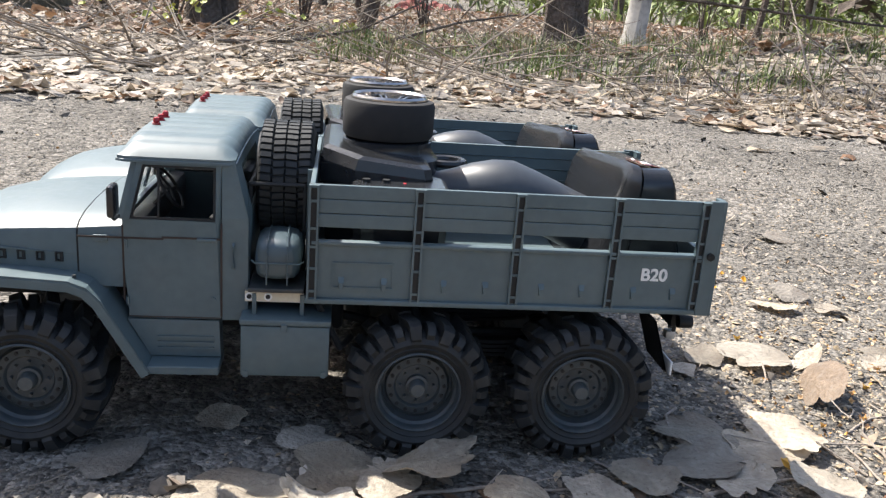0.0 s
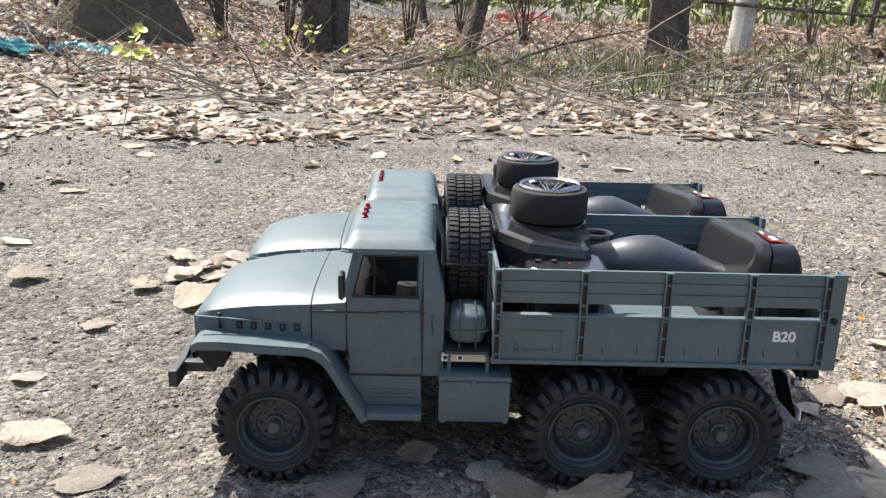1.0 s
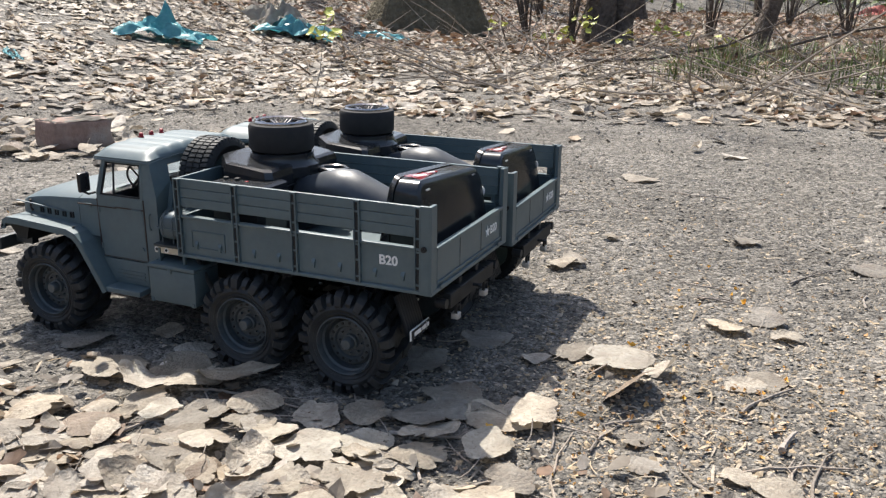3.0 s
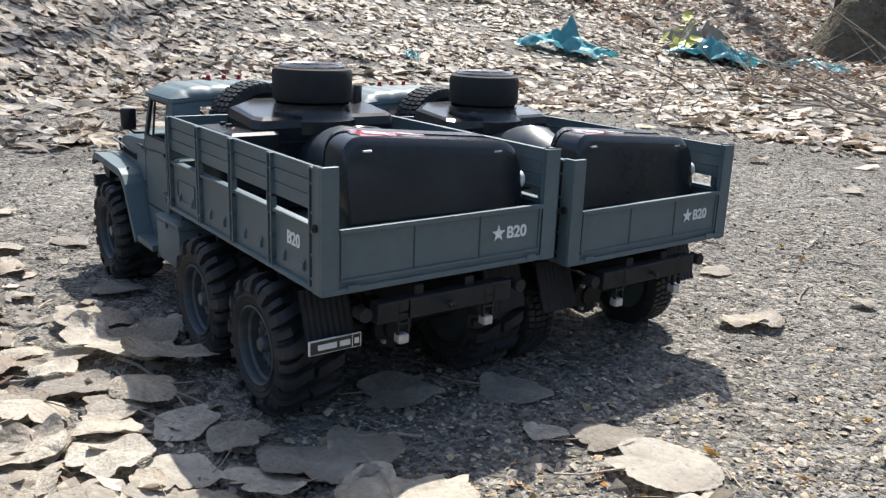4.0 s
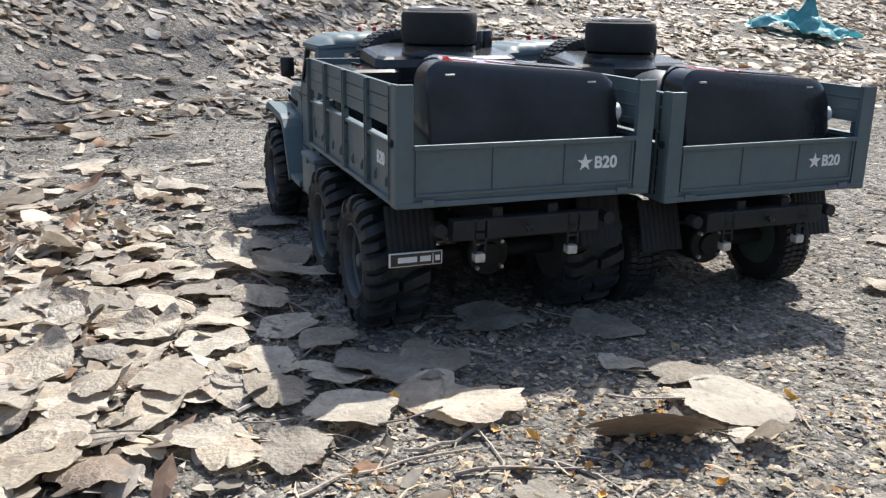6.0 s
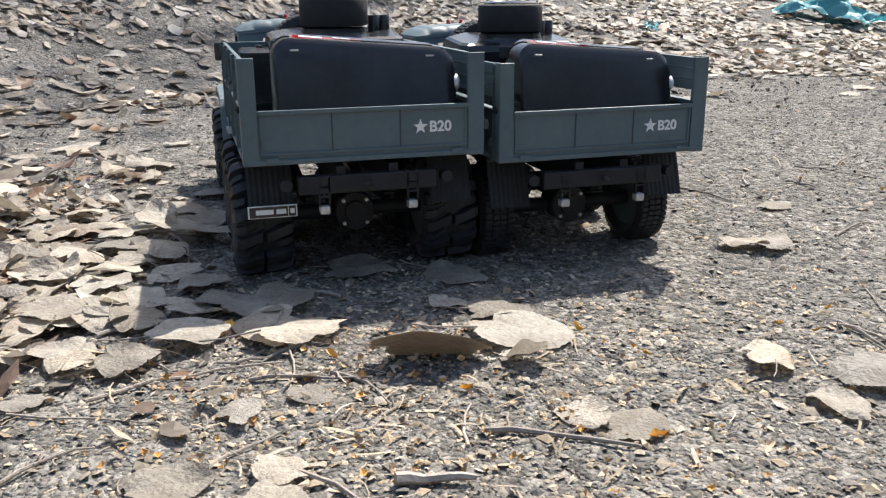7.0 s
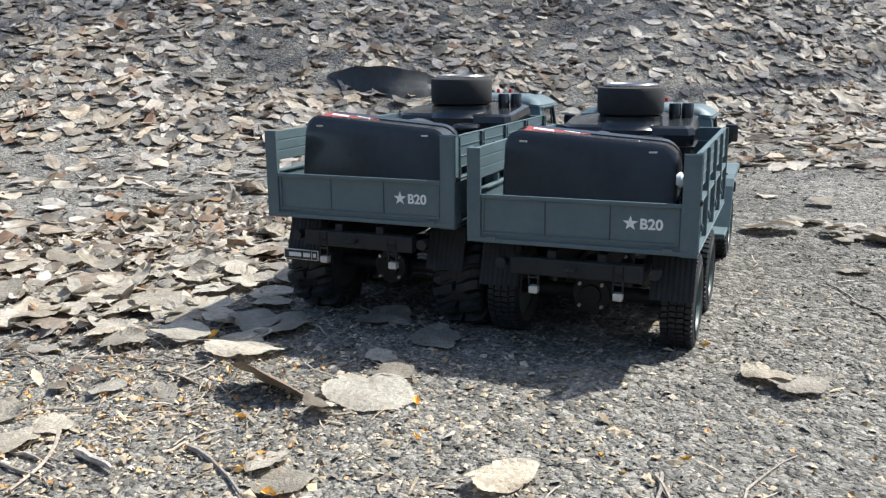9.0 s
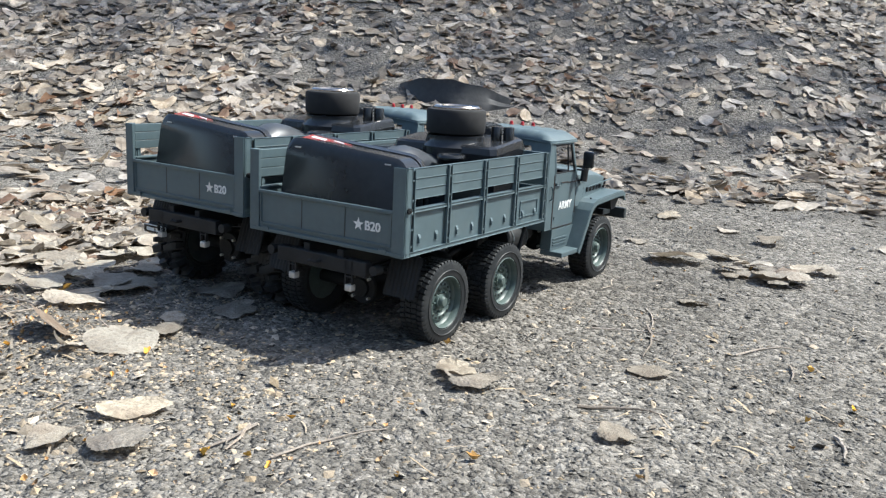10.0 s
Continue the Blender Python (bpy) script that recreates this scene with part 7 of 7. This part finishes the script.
def litter_weight(x, y):
    """How thick the leaves lie."""
    edge = 1.5 + 0.12 * np.sin(2.3 * x + 0.5) + 0.1 * vnoise(x * 5, y * 5) - 0.1 * np.clip(x, 0, 2)
    far = np.clip((y - edge) / 0.12, 0, 1) * np.clip((5.2 - y) / 2.5, 0.12, 1)
    west = np.clip((-1.12 - 0.12 * vnoise(x * 4, y * 4 + 7) - x + 0.25 * np.clip(0.5 - y, 0, 1.2)) / 0.2, 0, 1)
    south = np.clip((-0.1 + 0.05 * vnoise(x * 9, y * 9) - y) / 0.1, 0, 1) * np.clip((0.14 - x + 0.05 * vnoise(x * 9, y * 9 + 3)) / 0.08, 0.02, 1)
    south = south * np.clip(0.35 + 0.75 * np.clip((x + 0.42) / 0.12, 0, 1) + 0.6 * np.clip((-0.3 - y) / 0.3, 0, 1), 0, 1)
    patch = np.clip(vnoise(x * 2.6 + 3, y * 2.6) * 1.7 - 0.25, 0.2, 1)
    w = np.maximum(np.maximum(far, west), south) * patch
    return np.maximum(w, 0.012)


def clear_of_trucks(p):
    return p[~((p[:, 0] > -0.5) & (p[:, 0] < 0.13) & (p[:, 1] > -0.035) & (p[:, 1] < 0.37))]


def fade(p, cx, cy, r0, r1):
    """Thins points out between two radii, with an uneven rim."""
    d = np.hypot(p[:, 0] - cx, p[:, 1] - cy) + 0.5 * (vnoise(p[:, 0] * 1.9 + 2, p[:, 1] * 1.9) - 0.5)
    return keep(p, np.clip((r1 - d) / (r1 - r0), 0, 1))


def rand_in(n, x0, x1, y0, y1):
    return np.stack([rng.uniform(x0, x1, n), rng.uniform(y0, y1, n)], -1)


p = rand_in(60000, -3.4, 1.9, -2.2, 3.6)
p = clear_of_trucks(keep(p, litter_weight(p[:, 0], p[:, 1])))
bare = (p[:, 0] > -0.95) & (p[:, 0] < 0.75) & (p[:, 1] > 0.0) & (p[:, 1] < 1.25) | (p[:, 0] > -0.42) & (p[:, 0] < 0.75) & (p[:, 1] > -0.45) & (p[:, 1] < 0.1)
p = p[~bare]
scatter("leaf_litter", FLAT * 2 + CURLED[:2], p, 0.02 + 0.05 * rng.random(len(p)) ** 0.9, LITTER, "thick layer of dry tan and brown poplar leaves", "leaf litter", tilt=0.13, lift=0.006)
p = np.concatenate([rand_in(36000, -6, 8, 1.5, 11), rand_in(16000, -8, -2, -5, 4), fade(rand_in(16000, 1.2, 8, -7, 2), 4.5, -2.5, 2.6, 4.0), fade(rand_in(12000, -4, 3, -8, -1.2), -0.5, -4.6, 2.4, 3.8)])
p = keep(p, np.where((p[:, 0] > -3.4) & (p[:, 0] < 1.9) & (p[:, 1] > -2.2) & (p[:, 1] < 3.6), 0, 0.95))
scatter("far_leaf_litter", FAR, p, rng.uniform(0.045, 0.085, len(p)), LITTER, "dry brown leaves spread under the trees", "leaf litter", tilt=0.15, lift=0.02)
p = rand_in(17000, -6, 8, 3.4, 12)
scatter("brown_far_litter", FAR, p, rng.uniform(0.05, 0.1, len(p)), BROWN_LITTER, "darker brown leaves under the trees", "leaf litter", tilt=0.25, lift=0.03)
p = rand_in(3600, -2.6, 1.8, -1.6, 3.0)
p = clear_of_trucks(keep(p, litter_weight(p[:, 0], p[:, 1]) * 0.6))
p = p[~((p[:, 0] > -0.95) & (p[:, 0] < 0.75) & (p[:, 1] > -0.1) & (p[:, 1] < 1.25))]
scatter("curled_leaf_litter", CURLED, p, rng.uniform(0.03, 0.055, len(p)), BROWN_LITTER, "curled red-brown leaves among the litter", "leaf litter", tilt=0.15, lift=0.008, flat=0.6, smooth=True)

p = rand_in(180000, -1.05, 0.66, -0.5, 1.25)
d = np.hypot(p[:, 0] - 0.2, p[:, 1] - 0.2)
p = keep(p, np.clip(1.15 - d * 0.6, 0.3, 1) * np.clip(1.9 * vnoise(p[:, 0] * 11, p[:, 1] * 11) - 0.25, 0.15, 1))
p = fade(p, -0.15, 0.4, 0.7, 1.15)
scatter("gravel", CHIPS, p, np.clip(rng.lognormal(-6.75, 0.5, len(p)), 0.0007, 0.0045), GRIT, "loose grey stone grit and fine chips on the soil", "gravel", tilt=0.25)
p = rand_in(26000, -3.2, 1.6, -1.6, 2.0)
p = keep(p, np.clip((np.hypot(p[:, 0] + 0.15, p[:, 1] - 0.4) - 0.7) / 0.4, 0, 0.9))
p = fade(p, -0.6, 0.3, 1.5, 2.4)
scatter("far_gravel", CHIPS, p, np.clip(rng.lognormal(-5.7, 0.5, len(p)), 0.002, 0.014), GRIT, "loose grey stones at the edge of the clearing", "gravel", tilt=0.4)

p = rand_in(3600, 0.05, 0.6, -0.3, 0.5)
p = keep(p, np.clip(1.1 - np.hypot((p[:, 0] - 0.2) / 0.2, (p[:, 1] - 0.05) / 0.2), 0.06, 1))
scatter("bud_scales", [leaf_grid(3, 3, 90 + k, 0.8, 0.5, 0.05) for k in range(4)], p, rng.uniform(0.002, 0.006, len(p)), SCALES, "scattered orange and straw-coloured bud scales", "bud scales", tilt=0.5, lift=0.002)
p = rand_in(260, -0.9, 0.65, -0.4, 1.1)
scatter("sparse_bud_scales", [leaf_grid(3, 3, 95 + k, 0.8, 0.5, 0.05) for k in range(4)], clear_of_trucks(p), rng.uniform(0.003, 0.007, 260), SCALES, "a few orange bud scales lying on the grit", "bud scales", tilt=0.5, lift=0.002)

# broken bits between the leaves beside the near truck
p = rand_in(11000, -0.5, 0.2, -0.5, 0.02)
p = clear_of_trucks(keep(p, np.clip(litter_weight(p[:, 0], p[:, 1] - 0.03) * 0.8, 0.04, 1)))
scatter("leaf_fragments", BITS, p, rng.uniform(0.006, 0.024, len(p)), LITTER, "crumbled bits of dry leaf between the whole leaves", "leaf fragments", tilt=0.3, lift=0.006)
p = rand_in(2600, -0.5, 0.2, -0.5, 0.02)
p = clear_of_trucks(keep(p, np.clip(litter_weight(p[:, 0], p[:, 1] - 0.03) * 0.8, 0.04, 1)))
scatter("brown_leaf_fragments", BITS, p, rng.uniform(0.006, 0.028, len(p)), BROWN_LITTER, "dark brown crumbled leaf bits", "leaf fragments", tilt=0.25, lift=0.003)

# coarser grit towards the edge of the clearing, tan husks and straw in front of the tails
p = fade(rand_in(120000, -1.9, 1.6, -1.0, 2.2), -0.2, 0.5, 1.2, 1.8)
p = clear_of_trucks(keep(p, np.where((p[:, 1] > 0.42) | (p[:, 0] < -0.5), 1.0, 0.07) * (0.3 + 0.8 * vnoise(p[:, 0] * 6 + 4, p[:, 1] * 6))))
scatter("coarse_gravel", CHIPS, p, np.clip(rng.lognormal(-6.2, 0.45, len(p)), 0.001, 0.007), GRIT, "coarser grey chips on the clearing", "gravel", tilt=0.22)
p = rand_in(60000, -0.3, 0.62, -0.4, 0.9)
p = keep(p, np.clip(1.15 - np.hypot((p[:, 0] - 0.22) / 0.34, (p[:, 1] - 0.1) / 0.34), 0.12, 1))
scatter("tan_gravel", CHIPS, p, np.clip(rng.lognormal(-6.4, 0.5, len(p)), 0.001, 0.006), TAN_GRIT, "tan chips, husks and grit", "gravel", tilt=0.25)
STRIP = [(np.array([(-0.5, -w, 0.0), (-0.2, -w + b, 0.03), (0.2, -w + b, 0.04), (0.5, -w * 0.6, 0.0), (-0.5, w, 0.0), (-0.2, w + b, 0.03), (0.2, w + b, 0.04), (0.5, w * 0.6, 0.0)]), [(0, 1, 5, 4), (1, 2, 6, 5), (2, 3, 7, 6)]) for w, b in ((0.03, 0.05), (0.04, -0.08), (0.025, 0.1), (0.06, 0.02))]
p = rand_in(7000, -0.45, 0.6, -0.45, 0.7)
p = clear_of_trucks(keep(p, np.clip(1.1 - np.hypot((p[:, 0] - 0.17) / 0.2, (p[:, 1] - 0.03) / 0.18), 0.1, 1)))
scatter("straw_bits", STRIP, p, rng.uniform(0.004, 0.02, len(p)), TAN_GRIT, "short bits of straw and split twig on the grit", "straw", tilt=0.2, lift=0.002)
